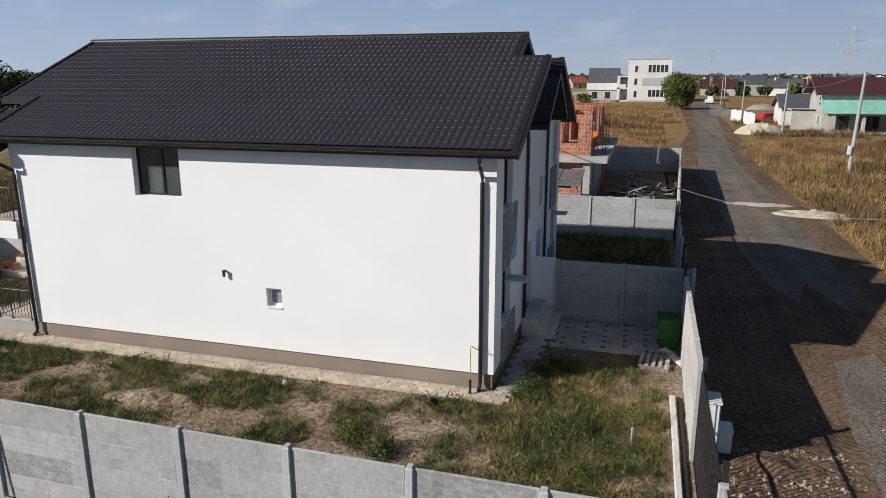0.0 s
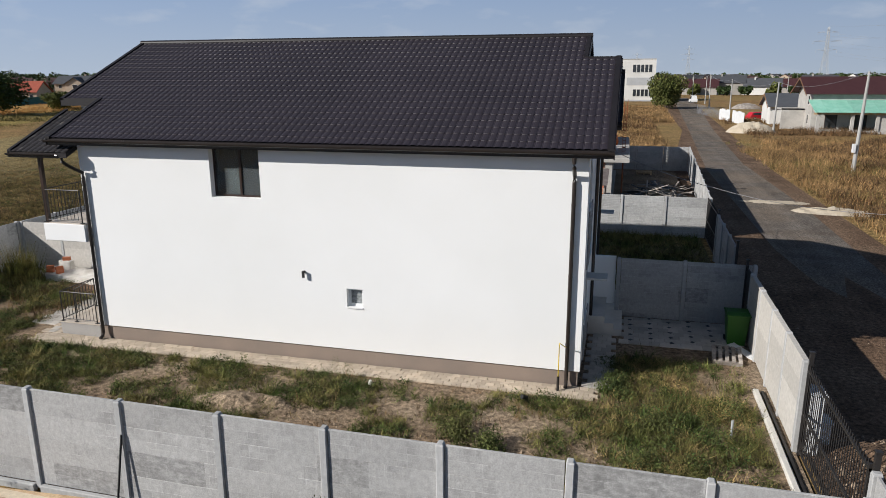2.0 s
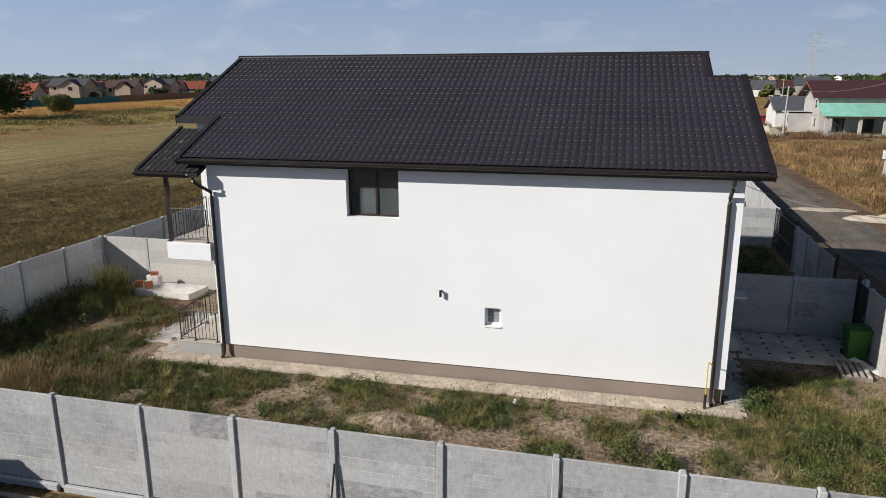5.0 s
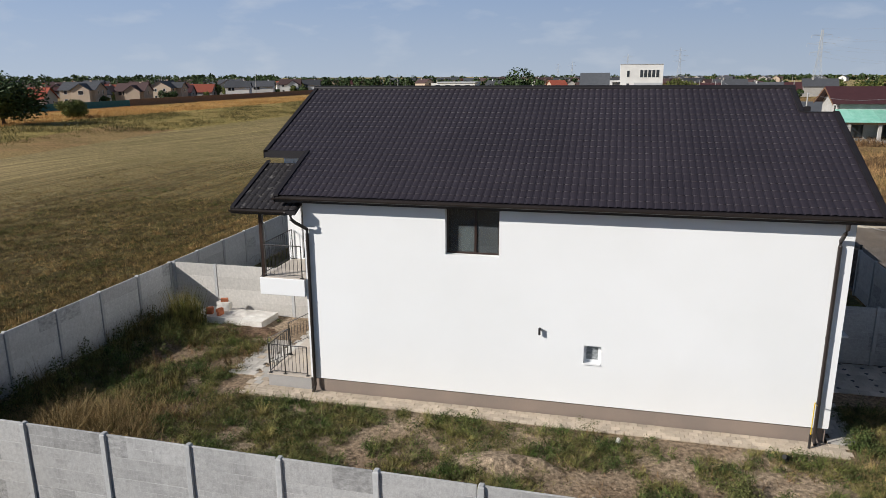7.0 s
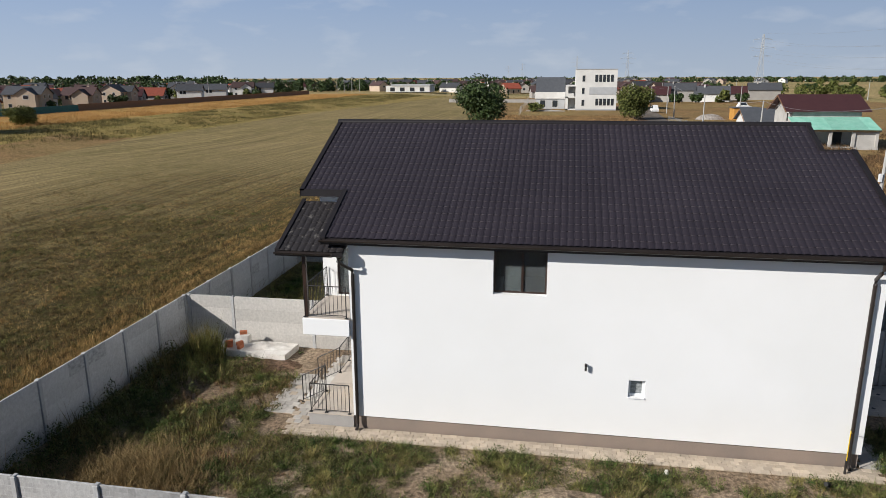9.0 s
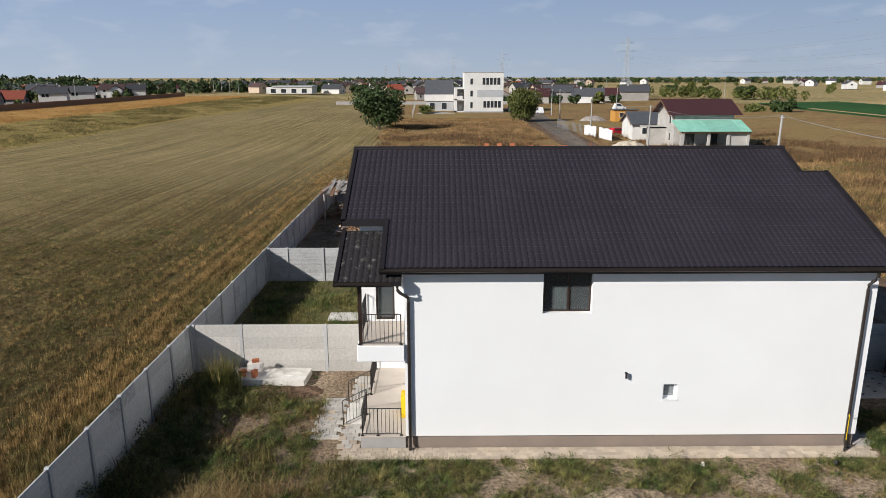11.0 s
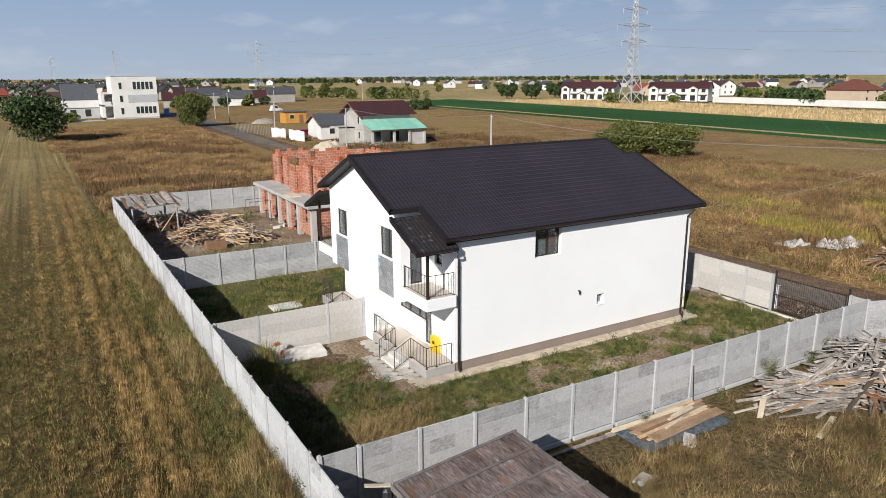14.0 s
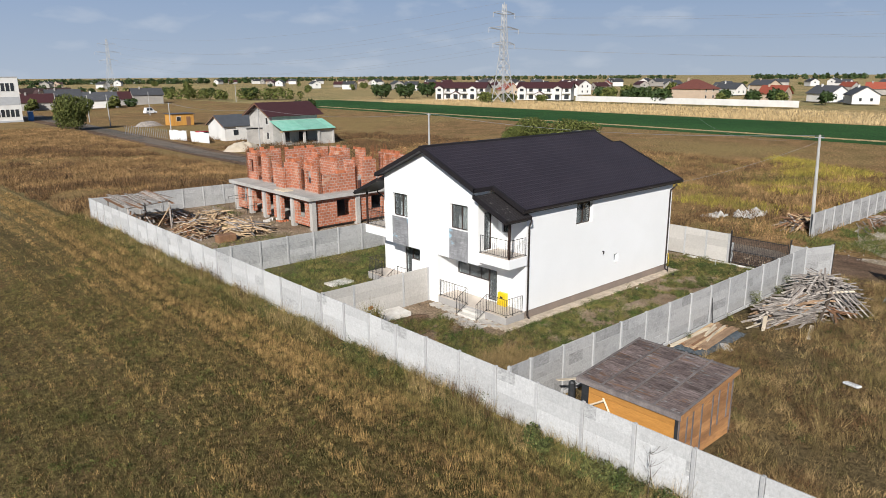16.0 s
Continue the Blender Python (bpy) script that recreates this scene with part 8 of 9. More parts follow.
def in_yard(x, y):
    """Sharp-edged clumps with bare soil between them; a green band along the paving, lush by the street, rank in the west."""
    p = np.clip((patchy(x, y, 1.25, 7) - 0.52) * 9, 0, 1)
    edge = np.clip((x + 3.6) / 1.0, 0, 1) * np.clip((patchy(x, y, 0.95, 17) - 0.46) * 8, 0.03, 1)
    near_wall = np.exp(-((y - 14.75) / 0.42) ** 2) * np.clip((patchy(x, y, 1.3, 27) - 0.38) * 8, 0, 1) * (x < -3.4)
    west = np.clip((-9.5 - x) / 5.5, 0, 1) * np.clip((patchy(x, y, 1.0, 37) - 0.40) * 6, 0.05, 0.9)
    return np.clip(p * 0.85 + near_wall + west + edge, 0, 1) * free_yard(x, y) * (1 - 0.8 * gold_patch(x, y))


def gold_patch(x, y):
    return np.exp(-((x + 23.4) / 1.7) ** 2 - ((y - 12.4) / 1.3) ** 2)


def fence_shade(x, y):
    return np.exp((-26.9 - x) / 1.6) * free_yard(x, y)


blades("yard_grass", scatter(34000, -26.9, 0.45, 9.3, 22.0, in_yard, 1, 9, 0.07), 0.15, 0.0085, 1.7, BLADE_GREEN, "patchy green grass and weeds in the yard", "grass", 1)
blades("yard_tuft", scatter(900, -26.9, 0.35, 9.4, 21.5, lambda x, y: in_yard(x, y) * 0.7, 101, 34, 0.06), 0.34, 0.011, 1.3, BLADE_GREEN, "longer green grass tufts in the yard", "grass", 101)
blades("yard_dry_grass", scatter(26000, -26.9, 0.45, 9.3, 22.0, lambda x, y: in_yard(x, y) * 0.3 + 0.03 * free_yard(x, y), 2, 5, 0.10), 0.12, 0.006, 2.0, BLADE_DRY, "dry straw coloured grass in the yard", "grass", 2)
blades("yard_rust", scatter(9000, -26.9, 0.3, 9.3, 21.5, lambda x, y: free_yard(x, y) * np.clip(west_side(x) + 0.3, 0, 1) * np.clip((patchy(x, y, 1.4, 38) - 0.35) * 2, 0, 1), 29, 7, 0.11), 0.3, 0.008, 0.9, BLADE_RUST, "brown withered weeds in the western yard", "weeds", 29)
blades("dead_grass", scatter(3000, -26.5, -20.5, 9.6, 16.0, gold_patch, 3, 16, 0.14), 0.5, 0.009, 1.3, GOLD, "golden dead grass in the western yard", "grass", 3)
blades("tall_weed", scatter(1500, -26.9, -22.3, 9.4, 20.8, lambda x, y: free_yard(x, y) * np.clip((patchy(x, y, 1.7, 22) - 0.35) * 2, 0, 1) * fence_shade(x, y) ** 0.5, 4, 16, 0.13), 0.75, 0.011, 0.6, BLADE_OLIVE, "tall olive weeds along the western fence", "weeds", 4)
blades("reed_tuft", scatter(110, -26.2, -24.6, 19.6, 20.9, lambda x, y: np.exp(-((x + 25.4) / 0.5) ** 2 - ((y - 20.3) / 0.5) ** 2), 102, 40, 0.10), 1.25, 0.014, 0.5, BLADE_VERGE, "tall yellow-green grass tuft beside the slab", "grass", 102)
blades("gate_grass", scatter(300, -3.2, 0.4, 9.5, 18.2, lambda x, y: np.clip((patchy(x, y, 1.1, 19) - 0.45) * 3, 0, 1), 30, 26, 0.12), 0.30, 0.008, 1.1, BLADE_GREEN, "rank green grass near the gate", "grass", 30)
blades("rear_grass", scatter(24000, -26.9, 0.8, 22.6, 34.7, lambda x, y: free_yard(x, y) * np.clip(patchy(x, y, 2.2, 31) * 1.3 - 0.05, 0, 1), 5, 7, 0.10), 0.26, 0.010, 0.9, BLADE_GREEN, "green grass in the neighbouring garden", "grass", 5)
blades("rear_dry_grass", scatter(7000, -26.9, 0.8, 22.6, 34.7, lambda x, y: free_yard(x, y) * np.clip((patchy(x, y, 1.7, 32) - 0.4) * 2, 0, 1), 103, 6, 0.12), 0.2, 0.008, 1.2, BLADE_DRY, "dry grass in the neighbouring garden", "grass", 103)


def weed_clumps(name, n, x0, x1, y0, y1, keep, leaves, size, r, material, label, seed, tall=0.16):
    """Broad-leaved weeds: low cushions of small leaves."""
    spots_ = scatter(n, x0, x1, y0, y1, keep, seed)
    cush = [(x, y, 0.6 * tall * s, r * s, r * s, tall * s) for x, y, z, s in spots_]
    return tagged(new(name, leaf_mesh(name, cush, leaves * len(cush), size, material, seed, 0.3)), label, "weeds", "", "stuff")


weed_clumps("yard_weed", 2600, -26.7, 0.4, 9.4, 21.6, lambda x, y: in_yard(x, y) * 0.75, 80, 0.024, 0.2, LEAF_WEED, "dark green broad-leaved weed cushions in the yard", 71, 0.13)
weed_clumps("yard_herb", 1400, -26.7, 0.4, 9.4, 21.6, lambda x, y: in_yard(x, y) * 0.5, 40, 0.024, 0.15, LEAF_OLIVE, "olive herbs between the weeds in the yard", 77, 0.2)
blades("gate_straw", scatter(2600, -3.4, 0.4, 9.5, 18.4, lambda x, y: free_yard(x, y) * np.clip((patchy(x, y, 0.9, 119) - 0.4) * 4, 0, 1), 107, 9, 0.09), 0.17, 0.007, 1.6, BLADE_DRY, "dry straw between the weeds near the gate", "grass", 107)
weed_clumps("gate_weed", 60, -2.6, 0.2, 10.4, 16.5, lambda x, y: np.clip((patchy(x, y, 1.3, 17) - 0.3) * 2, 0, 1), 260, 0.024, 0.30, LEAF_WEED, "bushy green weeds near the gate", 72, 0.26)
for bx, by, br, seed_ in ((-2.8, 16.2, 0.42, 201), (-1.85, 14.4, 0.62, 202), (-6.2, 13.0, 0.42, 203), (-5.4, 12.6, 0.36, 204), (-0.9, 11.6, 0.55, 205)):
    blobs_ = [(bx + br * math.sin(2.4 * k) * (k / 9), by + br * math.cos(2.4 * k) * (k / 9), 0.10 + 0.05 * (k % 3), 0.3 * br + 0.08, 0.3 * br + 0.08, 0.14 + 0.3 * br) for k in range(10)]
    tagged(new("yard_bush", leaf_mesh("yard_bush", blobs_, 2600, 0.024, LEAF_WEED, seed_, 0.3)), "bushy dark green weed in the yard", "weeds", "bushy weeds", "stuff")
weed_clumps("shade_weed", 260, -26.9, -24.4, 9.6, 20.6, lambda x, y: 0.8 * fence_shade(x, y), 110, 0.035, 0.28, LEAF_WEED, "dark rank weeds in the shade of the fence", 78, 0.4)
blades("straw_tuft", scatter(60, -14.0, -8.0, 10.6, 14.4, lambda x, y: np.exp(-((x + 12.0) / 0.4) ** 2 - ((y - 12.9) / 0.25) ** 2), 21, 60, 0.14), 0.14, 0.007, 1.6, GOLD, "small heap of orange dead straw in the yard", "straw", 21)


def strip_w(x, y):
    return np.clip(1.1 - (-27.35 - x) / (0.9 + 1.6 * patchy(x, y, 4.0, 146)), 0, 1) * np.clip(patchy(x, y, 2.2, 46) * 1.3, 0, 1)


def rough_lot(x, y):
    clumps = np.clip((patchy(x, y, 1.1, 141) - 0.25) * 2.2, 0, 1)
    return (0.35 + 0.65 * clumps) * np.clip(patchy(x, y, 4.0, 41) * 1.2 + 0.2, 0, 1) * ((x < -25.9) | (x > -21.8) | (y < 2.3) | (y > 6.7)) * ~((x > -20.4) & (x < -10.4) & (y > 6.7)) * ~((x > -9.6) & (x < -0.6) & (y > 4.6)) * ~((x > -1.0) & (x < 0.7) & (y > 1.4) & (y < 3.3))


blades("lot_grass", scatter(24000, -26.9, 3.0, -9.0, 8.6, rough_lot, 6, 9, 0.09), 0.42, 0.0075, 1.2, BLADE_LOT, "tall dry grass on the empty lot", "grass", 6)
blades("lot_weed", scatter(11000, -26.9, 3.0, -9.0, 8.6, lambda x, y: rough_lot(x, y) * np.clip((patchy(x, y, 1.8, 43) - 0.35) * 3, 0, 1), 7, 9, 0.12), 0.45, 0.009, 0.9, BLADE_RUST, "rust brown seeded weeds on the empty lot", "weeds", 7)
blades("lot_olive", scatter(15000, -26.9, 3.0, -9.0, 8.6, lambda x, y: rough_lot(x, y) * np.clip((patchy(x, y, 2.4, 44) - 0.36) * 3, 0, 1), 8, 8, 0.12), 0.36, 0.009, 1.0, BLADE_OLIVE, "olive grass tufts on the empty lot", "grass", 8)
blades("lot_tall", scatter(1500, -26.0, 2.6, -9.0, 8.2, lambda x, y: rough_lot(x, y) * np.clip((patchy(x, y, 1.6, 142) - 0.35) * 3, 0, 1), 108, 30, 0.13), 0.72, 0.008, 0.8, BLADE_DRY, "tall pale seed grass standing on the lot", "grass", 108)
weed_clumps("lot_clump", 2000, -26.8, 2.8, -9.0, 8.4, lambda x, y: rough_lot(x, y) * np.clip((patchy(x, y, 2.0, 45) - 0.42) * 4, 0, 1), 110, 0.028, 0.28, BLADE_RUST, "rust brown dry weed clumps on the empty lot", 75, 0.24)
weed_clumps("lot_green", 1500, -26.8, 2.8, -9.0, 8.4, lambda x, y: rough_lot(x, y) * np.clip((patchy(x, y, 2.2, 49) - 0.48) * 5, 0, 1), 100, 0.028, 0.28, LEAF_WEED, "green weed clumps on the empty lot", 79, 0.2)
weed_clumps("verge_clump", 2200, -29.6, -27.4, -10.0, 62.0, lambda x, y: strip_w(x, y) * np.clip((patchy(x, y, 1.3, 153) - 0.42) * 5, 0, 1), 120, 0.03, 0.26, LEAF_WEED, "green weed clumps outside the fence", 76, 0.22)
fence_bush = leaf_mesh("fence_weeds", [(-27.72 - 0.45 * abs(math.sin(k * 2.1)), 7.4 - 0.62 * k + 0.3 * math.sin(k), 0.32 + 0.12 * math.sin(k * 1.3), 0.36, 0.3 + 0.2 * math.sin(k * 2.9), 0.34 + 0.22 * math.sin(k * 1.7)) for k in range(17)], 9000, 0.045, LEAF_WEED, 61, 0.25)
tagged(new("fence_weeds", fence_bush), "fresh green weeds climbing at the fence foot", "weeds", "", "stuff")


def field_rows(x, y, pitch=0.72):
    return np.clip(0.15 + 0.85 * np.sin(x * 2 * np.pi / pitch), 0, 1)


def near_field(x, y):
    return np.clip(1.15 - (-30 - x) / 42, 0.1, 1) * np.clip(1.2 - (y - 20) / 55, 0.12, 1)


def gold_band(x, y):
    """Uncut straw in bands along the fence, ragged at the edges."""
    w = 0.5 * (patchy(x * 0.3, y, 3.0, 150) - 0.5)
    rows_ = sum(k * np.exp(-((x + c + 0.3 * w) / 0.28) ** 2) for c, k in ((29.3, 0.9), (30.2, 1.0), (31.1, 0.9), (32.2, 0.5), (33.6, 0.4), (36.5, 0.25)))
    return np.clip(rows_, 0, 1) * np.clip(patchy(x, y, 1.6, 50) * 1.3 + 0.1, 0, 1) * np.clip((125 - y) / 80, 0, 1)


blades("verge_grass", scatter(15000, -30.5, -27.3, -12.0, 64.0, strip_w, 9, 8, 0.10), 0.42, 0.010, 1.2, BLADE_VERGE, "green grass along the outer side of the fence", "grass", 9)
blades("verge_dry_grass", scatter(16000, -30.5, -27.3, -12.0, 64.0, lambda x, y: np.clip(patchy(x, y, 1.5, 47) * 1.2 - 0.2, 0, 1), 10, 7, 0.10), 0.42, 0.008, 0.9, BLADE_OLIVE, "olive grass along the fence", "grass", 10)
blades("verge_straw", scatter(2600, -28.6, -27.35, -12.0, 62.0, lambda x, y: np.clip((patchy(x, y, 1.4, 152) - 0.4) * 3, 0, 1), 109, 10, 0.10), 0.75, 0.007, 0.6, BLADE_DRY, "tall straw coloured grass along the fence", "grass", 109)
blades("verge_stalks", scatter(900, -28.1, -27.35, -12.0, 62.0, lambda x, y: np.clip((patchy(x, y, 2.0, 147) - 0.5) * 4, 0, 1), 104, 10, 0.10), 1.0, 0.006, 0.4, BLADE_RUST, "dead brown stalks at the fence foot", "weeds", 104)
blades("straw_band", scatter(110000, -38.0, -28.4, -10.0, 125.0, gold_band, 19, 10, 0.08), 0.40, 0.0065, 0.45, BLADE_STRAW, "golden uncut straw bands beside the fence strip", "straw", 19)
blades("stubble_straw", scatter(140000, -66.0, -28.8, -4.0, 80.0, lambda x, y: field_rows(x, y) * near_field(x, y) * np.clip(patchy(x, y, 1.2, 48) * 1.5 - 0.05, 0, 1), 11, 6, 0.09), 0.22, 0.007, 0.8, BLADE_STRAW, "rows of cut straw on the mown field", "straw", 11)
blades("stubble_brown", scatter(60000, -60.0, -28.8, -8.0, 70.0, lambda x, y: near_field(x, y) * np.clip(patchy(x, y, 0.9, 148) * 1.4 - 0.1, 0, 1), 12, 7, 0.12), 0.13, 0.008, 1.3, BLADE_RUST, "brown chaff and stalks between the straw rows", "straw", 12)
blades("stubble_olive", scatter(70000, -60.0, -28.8, -8.0, 70.0, lambda x, y: near_field(x, y) * np.clip(patchy(x, y, 3.0, 49) * 1.6 - 0.3, 0, 1), 105, 7, 0.12), 0.13, 0.009, 1.2, BLADE_OLIVE, "olive regrowth between the straw rows", "grass", 105)
blades("stubble_mat", scatter(80000, -50.0, -28.4, -4.0, 46.0, lambda x, y: np.clip(patchy(x, y, 0.7, 151) * 1.5 - 0.2, 0, 1) * near_field(x, y), 106, 6, 0.08), 0.15, 0.008, 1.0, BLADE_OLIVE, "dense short olive straw near the fence", "straw", 106)
weed_clumps("field_weed", 2600, -52.0, -29.5, -6.0, 50.0, lambda x, y: np.clip((patchy(x, y, 2.5, 149) - 0.45) * 3, 0, 1), 36, 0.03, 0.2, LEAF_OLIVE, "low green weeds in the stubble", 80, 0.1)


def off_pad(x, y):
    """0 on the bare building ground across the lane."""
    return 1.0 - ((x > 8.0) & (x < 30.0) & (y > 1.0) & (y < 13.0)) * 0.97


def meadow_e(x, y):
    return np.clip(patchy(x, y, 6.0, 51) * 1.2 - 0.05, 0, 1) * off_pad(x, y)


blades("meadow_grass", scatter(36000, 9.5, 60.0, 2.0, 100.0, meadow_e, 13, 6, 0.2), 0.55, 0.022, 0.9, BLADE_MEADOW, "dry meadow grass beyond the lane", "grass", 13)
blades("meadow_green", scatter(16000, 9.5, 60.0, 2.0, 100.0, lambda x, y: np.clip((patchy(x, y, 9.0, 58) - 0.45) * 2.5, 0, 1) * off_pad(x, y), 23, 7, 0.22), 0.5, 0.024, 0.8, BLADE_OLIVE, "greener grass patches in the meadow", "grass", 23)
blades("pad_weed", scatter(9000, 8.5, 30.0, 1.0, 14.5, lambda x, y: np.clip((patchy(x, y, 2.6, 61) - 0.50) * 5, 0, 1), 112, 8, 0.16), 0.28, 0.012, 1.0, BLADE_GREEN, "weeds on the bare building ground", "weeds", 112)
blades("meadow_yellow", scatter(11000, 20.0, 66.0, 14.0, 38.0, lambda x, y: np.clip((patchy(x, y, 8.0, 59) - 0.44) * 3, 0, 0.8), 110, 7, 0.25), 0.7, 0.024, 0.7, BLADE_YELLOW, "yellow-green rank grass in the meadow", "grass", 110)
blades("meadow_rust", scatter(12000, 9.5, 60.0, 13.5, 62.0, lambda x, y: np.clip((patchy(x, y, 4.0, 60) - 0.52) * 6, 0, 1), 111, 7, 0.2), 0.5, 0.022, 0.8, BLADE_RUST, "brown withered weeds in the meadow", "weeds", 111)
blades("meadow_grass_north", scatter(24000, -28.0, 2.0, 64.0, 150.0, meadow_e, 14, 6, 0.25), 0.5, 0.03, 0.9, BLADE_MEADOW, "dry meadow grass north of the plots", "grass", 14)
blades("meadow_far", scatter(30000, -30.0, 8.0, 142.0, 214.0, lambda x, y: np.clip(patchy(x, y, 9.0, 56) * 1.3 - 0.1, 0, 1) * (x < 6.0 + 0.02 * (y - 142)), 113, 5, 0.4), 0.5, 0.05, 0.9, BLADE_MEADOW, "brown meadow grass towards the white block", "grass", 113)
blades("meadow_weed", scatter(22000, -28.0, 60.0, 62.0, 150.0, lambda x, y: np.clip((patchy(x, y, 7.0, 53) - 0.45) * 6, 0, 1) * ((x < 2) | (x > 15)), 15, 8, 0.3), 0.7, 0.04, 0.6, BLADE_RUST, "rust brown weeds in the meadow", "weeds", 15)
blades("corn_stalks", scatter(26000, 146, 222, 20, 270, lambda x, y: (x > 150.5 + 0.052 * y) * (x < 208 + 0.052 * y) * np.clip(np.exp(-(x - 151 - 0.052 * y) / 8.0) + 0.25, 0, 1), 16, 3, 0.3), 1.3, 0.08, 0.5, surface("dry_corn", (0.52, 0.39, 0.21), (0.40, 0.29, 0.14), 0.05, 1, 0.8, bump=0, island=0.35, grain=0.3), "ripe dry corn stalks", "corn", 16)
blades("reed_stalks", scatter(26000, -166, -128, 40, 420, lambda x, y: np.clip(np.exp((-128 - x) / -14.0) + 0.3, 0, 1) * np.clip(patchy(x, y, 9.0, 54) * 1.5, 0, 1), 17, 4, 0.4), 0.5, 0.07, 0.8, surface("golden_reed", (0.46, 0.26, 0.085), (0.36, 0.21, 0.07), 0.05, 1, 0.8, bump=0, island=0.3, grain=0.4), "dry golden reed stalks beside the field", "reed", 17)
blades("tall_strip", scatter(26000, -128, -94, 30, 420, lambda x, y: np.clip(patchy(x, y, 8.0, 55) * 1.5 - 0.2, 0, 1), 18, 4, 0.4), 0.45, 0.06, 0.8, BLADE_OLIVE, "uncut olive grass along the mown field", "grass", 18)
blades("plot_grass", scatter(9000, -26.8, 1.0, 36.6, 60.0, lambda x, y: np.clip((patchy(x, y, 3.0, 33) - 0.45) * 2.5, 0, 1) * ((x < -15.5) | (y < 42.2) | (x > -2)), 33, 6, 0.14), 0.25, 0.012, 0.8, BLADE_GREEN, "grass patches on the building plot", "grass", 33)
stem = [(-14.6, 8.55, 40, 0.5), (-10.4, 8.5, 40, 0.5), (-7.2, 8.5, 170, 1.0), (-2.7, 8.5, 170, 1.0), (-4.4, 8.45, 90, 0.8), (-20.4, 8.6, 30, 0.5), (-9.85, 15.15, 26, 0.6), (-25.3, 19.2, 60, 0.8), (-24.6, 18.4, 60, 0.8)]
for i, (x, y, n, k_) in enumerate(stem):
    me = leaf_mesh("wild_shrub", [(x + 0.34 * k_ * math.sin(k * 2.4), y - 0.1 + 0.2 * k_ * math.cos(k * 1.9), k_ * (0.12 + 0.11 * k), 0.26 * k_, 0.22 * k_, 0.22 * k_) for k in range(8)], n * 14, 0.017, LEAF_OLIVE, 70 + i, 0.1)
    tagged(new("wild_shrub", me), "loose grey-green wild shrub at the fence", "shrub", "shrubs at the fence", "stuff")


def bare_sapling(x, y, h, seed):
    """A thin leafless sapling: a stem with forking twigs."""
    rng = random.Random(seed)
    t = thing("bare_sapling", (x, y, 0), "thin leafless grey sapling at the fence foot", "sapling", "saplings")
    part("stem", Geo().tube([(x, y, 0), (x + 0.04, y - 0.03, h * 0.5), (x - 0.02, y + 0.05, h)], 0.016, 5, r2=0.005), BARK, t)
    for i in range(16):
        z = h * rng.uniform(0.2, 0.95)
        a, r = rng.uniform(0, 6.28), h * rng.uniform(0.14, 0.34)
        p = Vector((x + math.cos(a) * r * 0.5, y + math.sin(a) * r, z + r * 0.9))
        part("twig", Geo().tube([(x, y, z), Vector((x, y, z)).lerp(p, 0.5) + Vector((0, 0, -0.04)), p], 0.007, 4, r2=0.003), BARK, t)


bare_sapling(-27.75, 2.6, 1.7, 5)
bare_sapling(-27.6, -0.2, 1.2, 6)

# ---- things on the low ground in the north and beyond the eastern fields ----
NORTH = Matrix.Translation((-26.8, -7.1, 9.5)) @ Matrix.Scale(1.13, 4) @ Matrix.Translation((26.8, 7.1, -9.5))
EASTERN = Matrix.Translation((-26.8, -7.1, 0.0)) @ Matrix.Scale(1.14, 4) @ Matrix.Translation((26.8, 7.1, 0.0))


def base_of(ob):
    if ob.type == "EMPTY":
        return ob.matrix_basis.translation
    c = [Vector(v) for v in ob.bound_box]
    return ob.matrix_basis @ (sum(c, Vector()) / 8)


for ob in list(scene.collection.objects):
    if ob.parent or ob in GRASS or ob.type not in ("EMPTY", "MESH") or ob.name.split(".")[0] in ("utility_pole", "cable", "wood", "hedge", "fence", "meter_box") or ob.name.startswith(("ground", "road", "verge", "yard", "building_plot")):
        continue
    q = base_of(ob)
    if -100 < q.x < 92 and 90 < q.y < 1000:
        ob.matrix_basis = NORTH @ ob.matrix_basis
    elif 95 < q.x < 400 and 20 < q.y < 320:
        ob.matrix_basis = EASTERN @ ob.matrix_basis
for ob in GRASS:
    co = np.empty(3 * len(ob.data.vertices), dtype=np.float32)
    ob.data.vertices.foreach_get("co", co)
    co = co.reshape(-1, 3)
    if co[:, 1].max() > FALL_Y[0]:
        co[:, 2] += land(co[:, 0], co[:, 1])
        ob.data.vertices.foreach_set("co", co.ravel())

# ---- paving pieces ----
def paving(name, x0, x1, y0, y1, px, py, material, label, dark=None, seed=1, skip=0.0):
    """Paving stones laid in courses with open joints, each a piece of its own."""
    base = thing(name, (x0, y0, 0), label, "paving", kind="structure")
    part("bed", Geo().box(x0, y0, -0.05, x1, y1, 0.02), YARD, base)
    rng = random.Random(seed)
    meshes = [Geo().box(-px / 2 + 0.004, -py / 2 + 0.004, -0.03, px / 2 - 0.004, py / 2 - 0.004, 0.06, c=0.006).mesh("paver", m) for m in (material, dark or material)]
    for j in range(int((y1 - y0) / py + 0.01)):
        for i in range(int((x1 - x0) / px + 0.01)):
            shift = 0.5 * px * (j % 2)
            x = x0 + px * (i + 0.5) + shift
            if x + px / 2 > x1 + 0.02 or rng.random() < skip:
                continue
            place("paver", meshes[1 if dark and rng.random() < 0.14 else 0], base, pose(x, y0 + py * (j + 0.5), rng.uniform(-0.008, 0.004), rng.uniform(-0.7, 0.7), rng.uniform(-0.7, 0.7), rng.uniform(-0.8, 0.8)))
    return base


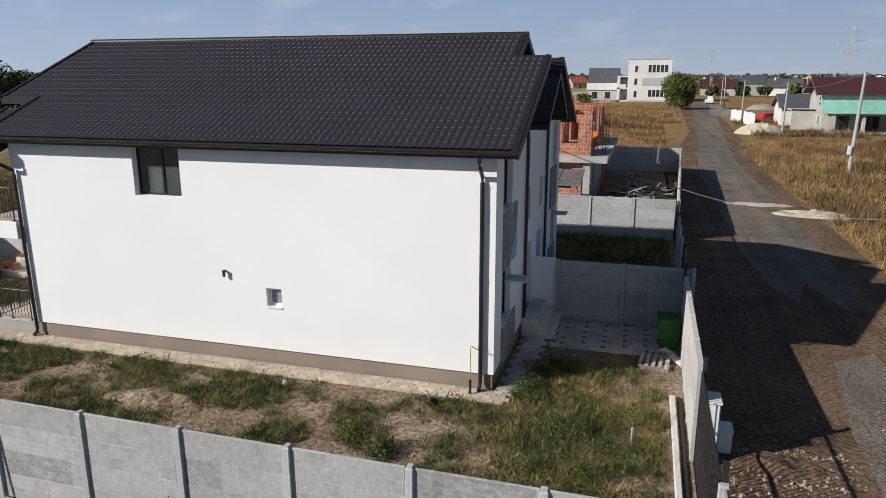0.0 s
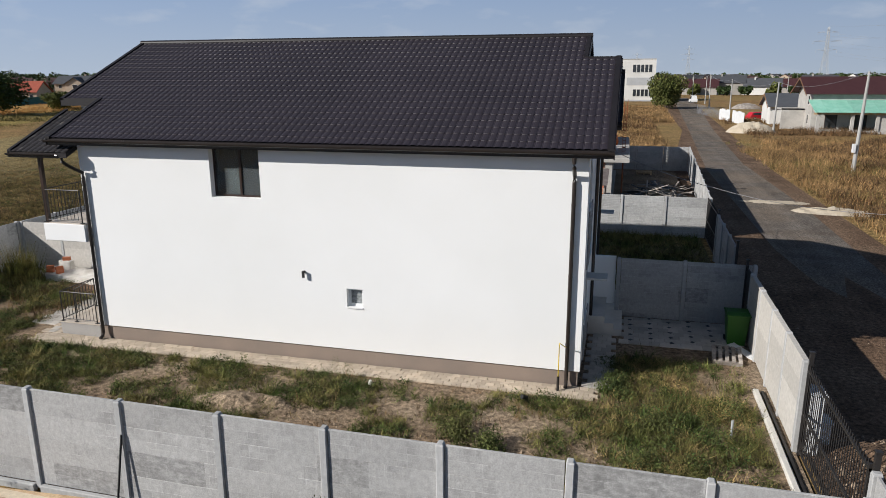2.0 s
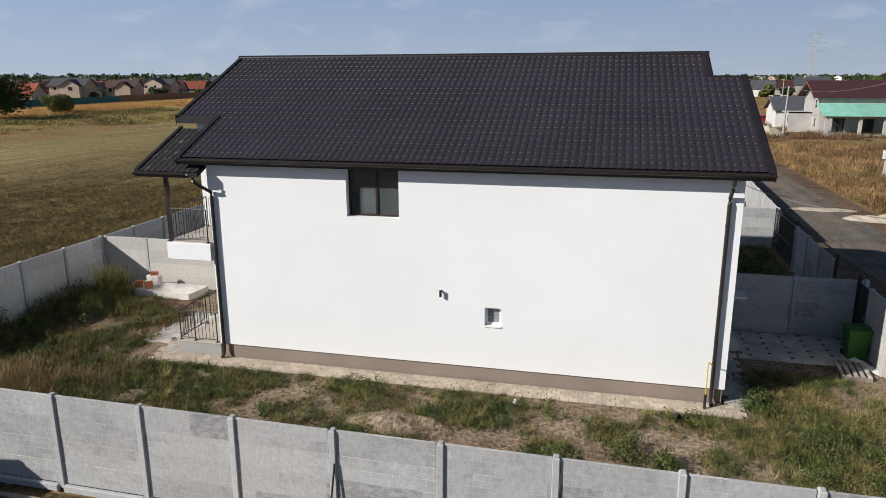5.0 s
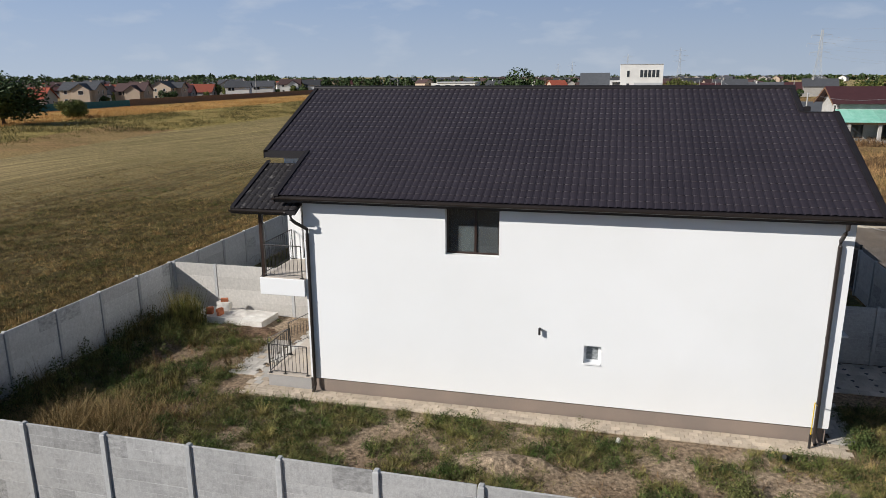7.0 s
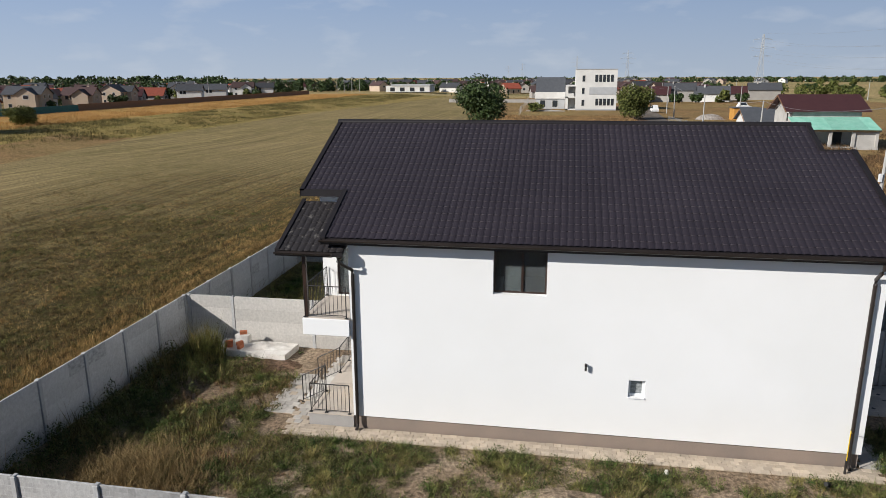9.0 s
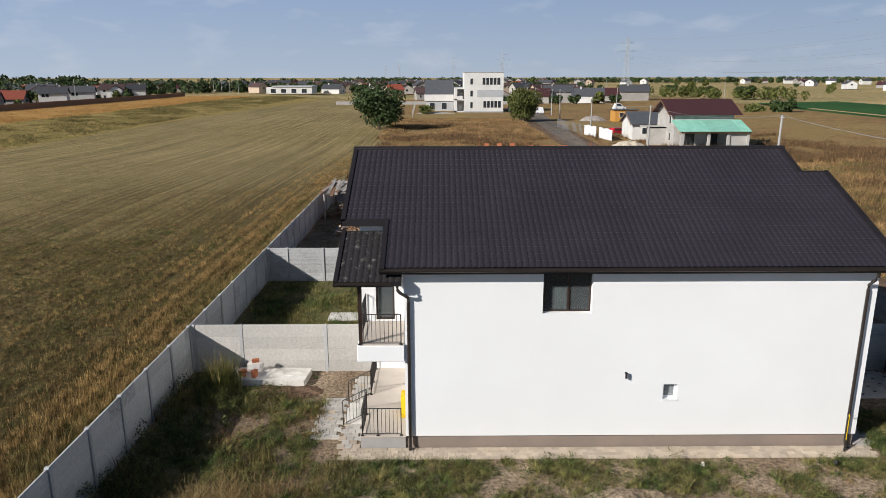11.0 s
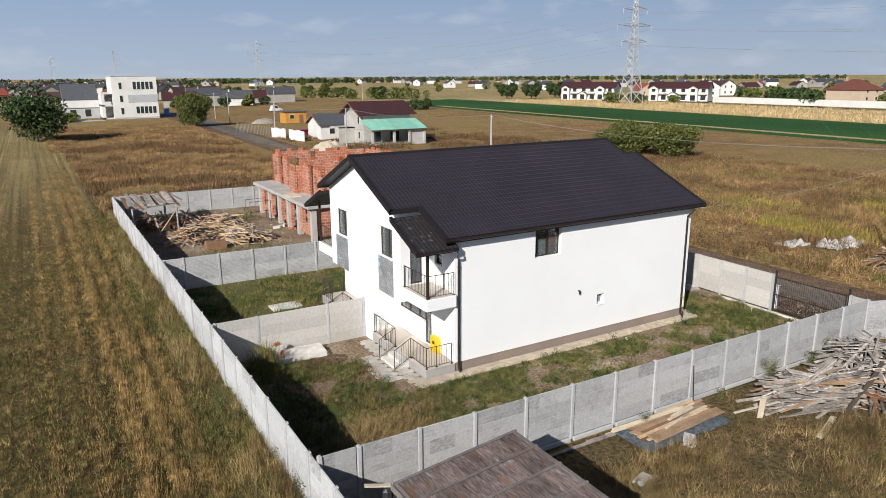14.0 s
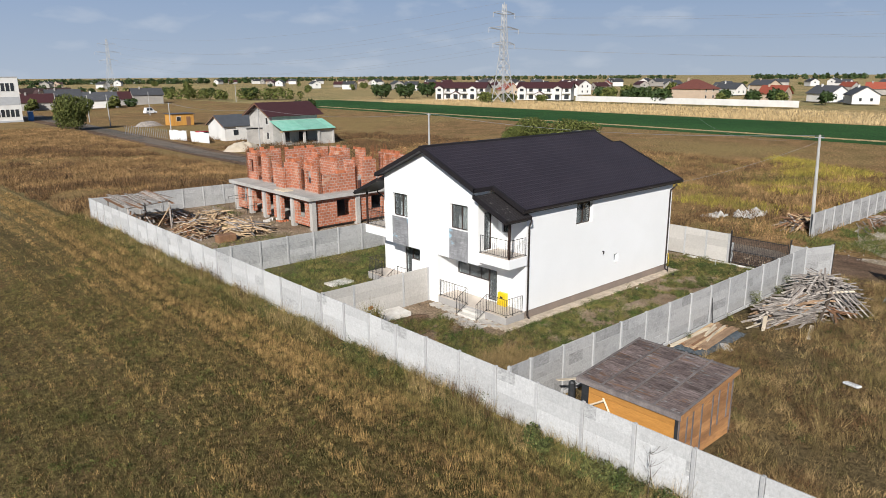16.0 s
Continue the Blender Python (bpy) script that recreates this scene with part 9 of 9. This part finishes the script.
paving("paved_apron", -20.35, -3.1, 15.42, 16.1, 0.24, 0.17, PAVER, "sand coloured paving strip along the house wall", seed=3)
paving("paved_corner", -20.45, -19.70, 16.1, 21.6, 0.25, 0.25, PAVER_GREY, "pale grey paving along the terrace", dark=PAVER, seed=4)
paving("paved_landing", -21.45, -20.45, 16.7, 19.75, 0.25, 0.25, PAVER_GREY, "pale grey paving before the terrace steps", dark=PAVER, seed=7)
entrance = paving("paved_entrance", -2.75, 0.9, 19.5, 21.95, 0.30, 0.30, PAVER_GREY, "pale paving with dark inlay stones at the entrance", seed=5)
paving("paved_side", -3.65, -2.8, 16.15, 20.1, 0.28, 0.28, PAVER_GREY, "grey paving along the street front", seed=6)

DARK_STONE = surface("dark_inlay_stone", (0.05, 0.052, 0.058), (0.08, 0.082, 0.088), 3, 40, 0.7, bump=0.1, vary=0.2, grain=0.15)
inlay = Geo().box(-0.055, -0.055, 0.04, 0.055, 0.055, 0.064, c=0.003).mesh("inlay_stone", DARK_STONE)
for i in range(6):
    for j in range(5):
        place("inlay_stone", inlay, entrance, pose(-2.4 + 0.6 * i, 19.8 + 0.45 * j + 0.22 * (i % 2), 0, 0, 0, 45))

# ---- fence runs ----
fence_run((-27.02, 9.14), (-25.85, 9.13), 1, last=False, z=0.14)
fence_run((-25.83, 9.13), (0.607, 8.90), 13, z=0.14, footing=True)
fence_run((0.607, 8.90), (2.7, 8.08), 1, z=0.08)
fence_run((-27.1, -15.02), (-27.2, 61.4), 37, pale=True)
fence_run((-26.98, YM), (-25.08, YM), 1, label="smooth grey concrete fence between the two gardens", smooth=True, last=False)
fence_run((-25.08, YM), (-21.68, YM), 1, label="smooth grey concrete fence between the two gardens", smooth=True, last=False)
fence_run((-21.68, YM), (-19.8, YM), 1, label="smooth grey concrete fence between the two gardens", smooth=True)
fence_run((-27.05, 35.12), (-25.95, 35.1), 1, True, "light grey ledge-patterned concrete fence", last=False)
fence_run((-25.95, 35.1), (1.35, 34.75), 13, True, "light grey ledge-patterned concrete fence")
fence_run((-27.1, 61.4), (2.4, 60.1), 14, True, "light grey ledge-patterned concrete fence")
fence_run((-2.85, 22.12), (1.3, 22.12), 2, label="grey cast concrete fence beside the entrance")
fence_run((1.0, 14.15), (1.02, 20.75), 4, label="smooth beige concrete street fence", z=0.08, smooth=True)
fence_run((1.05, 8.85), (1.05, 9.95), 1, label="short grey concrete fence beside the gate")
fence_run((1.1, 24.7), (1.18, 30.4), 3, label="grey cast concrete street fence")
fence_run((1.35, 35.0), (2.4, 59.9), 12, True, "light ledge-patterned concrete street fence")
fence_run((13.5, 13.2), (60.0, 12.2), 23, label="grey concrete fence across the lane")
fence_run((2.72, 4.35), (2.6, -7.85), 6, label="grey cast concrete fence beside the lot entrance", pale=True)
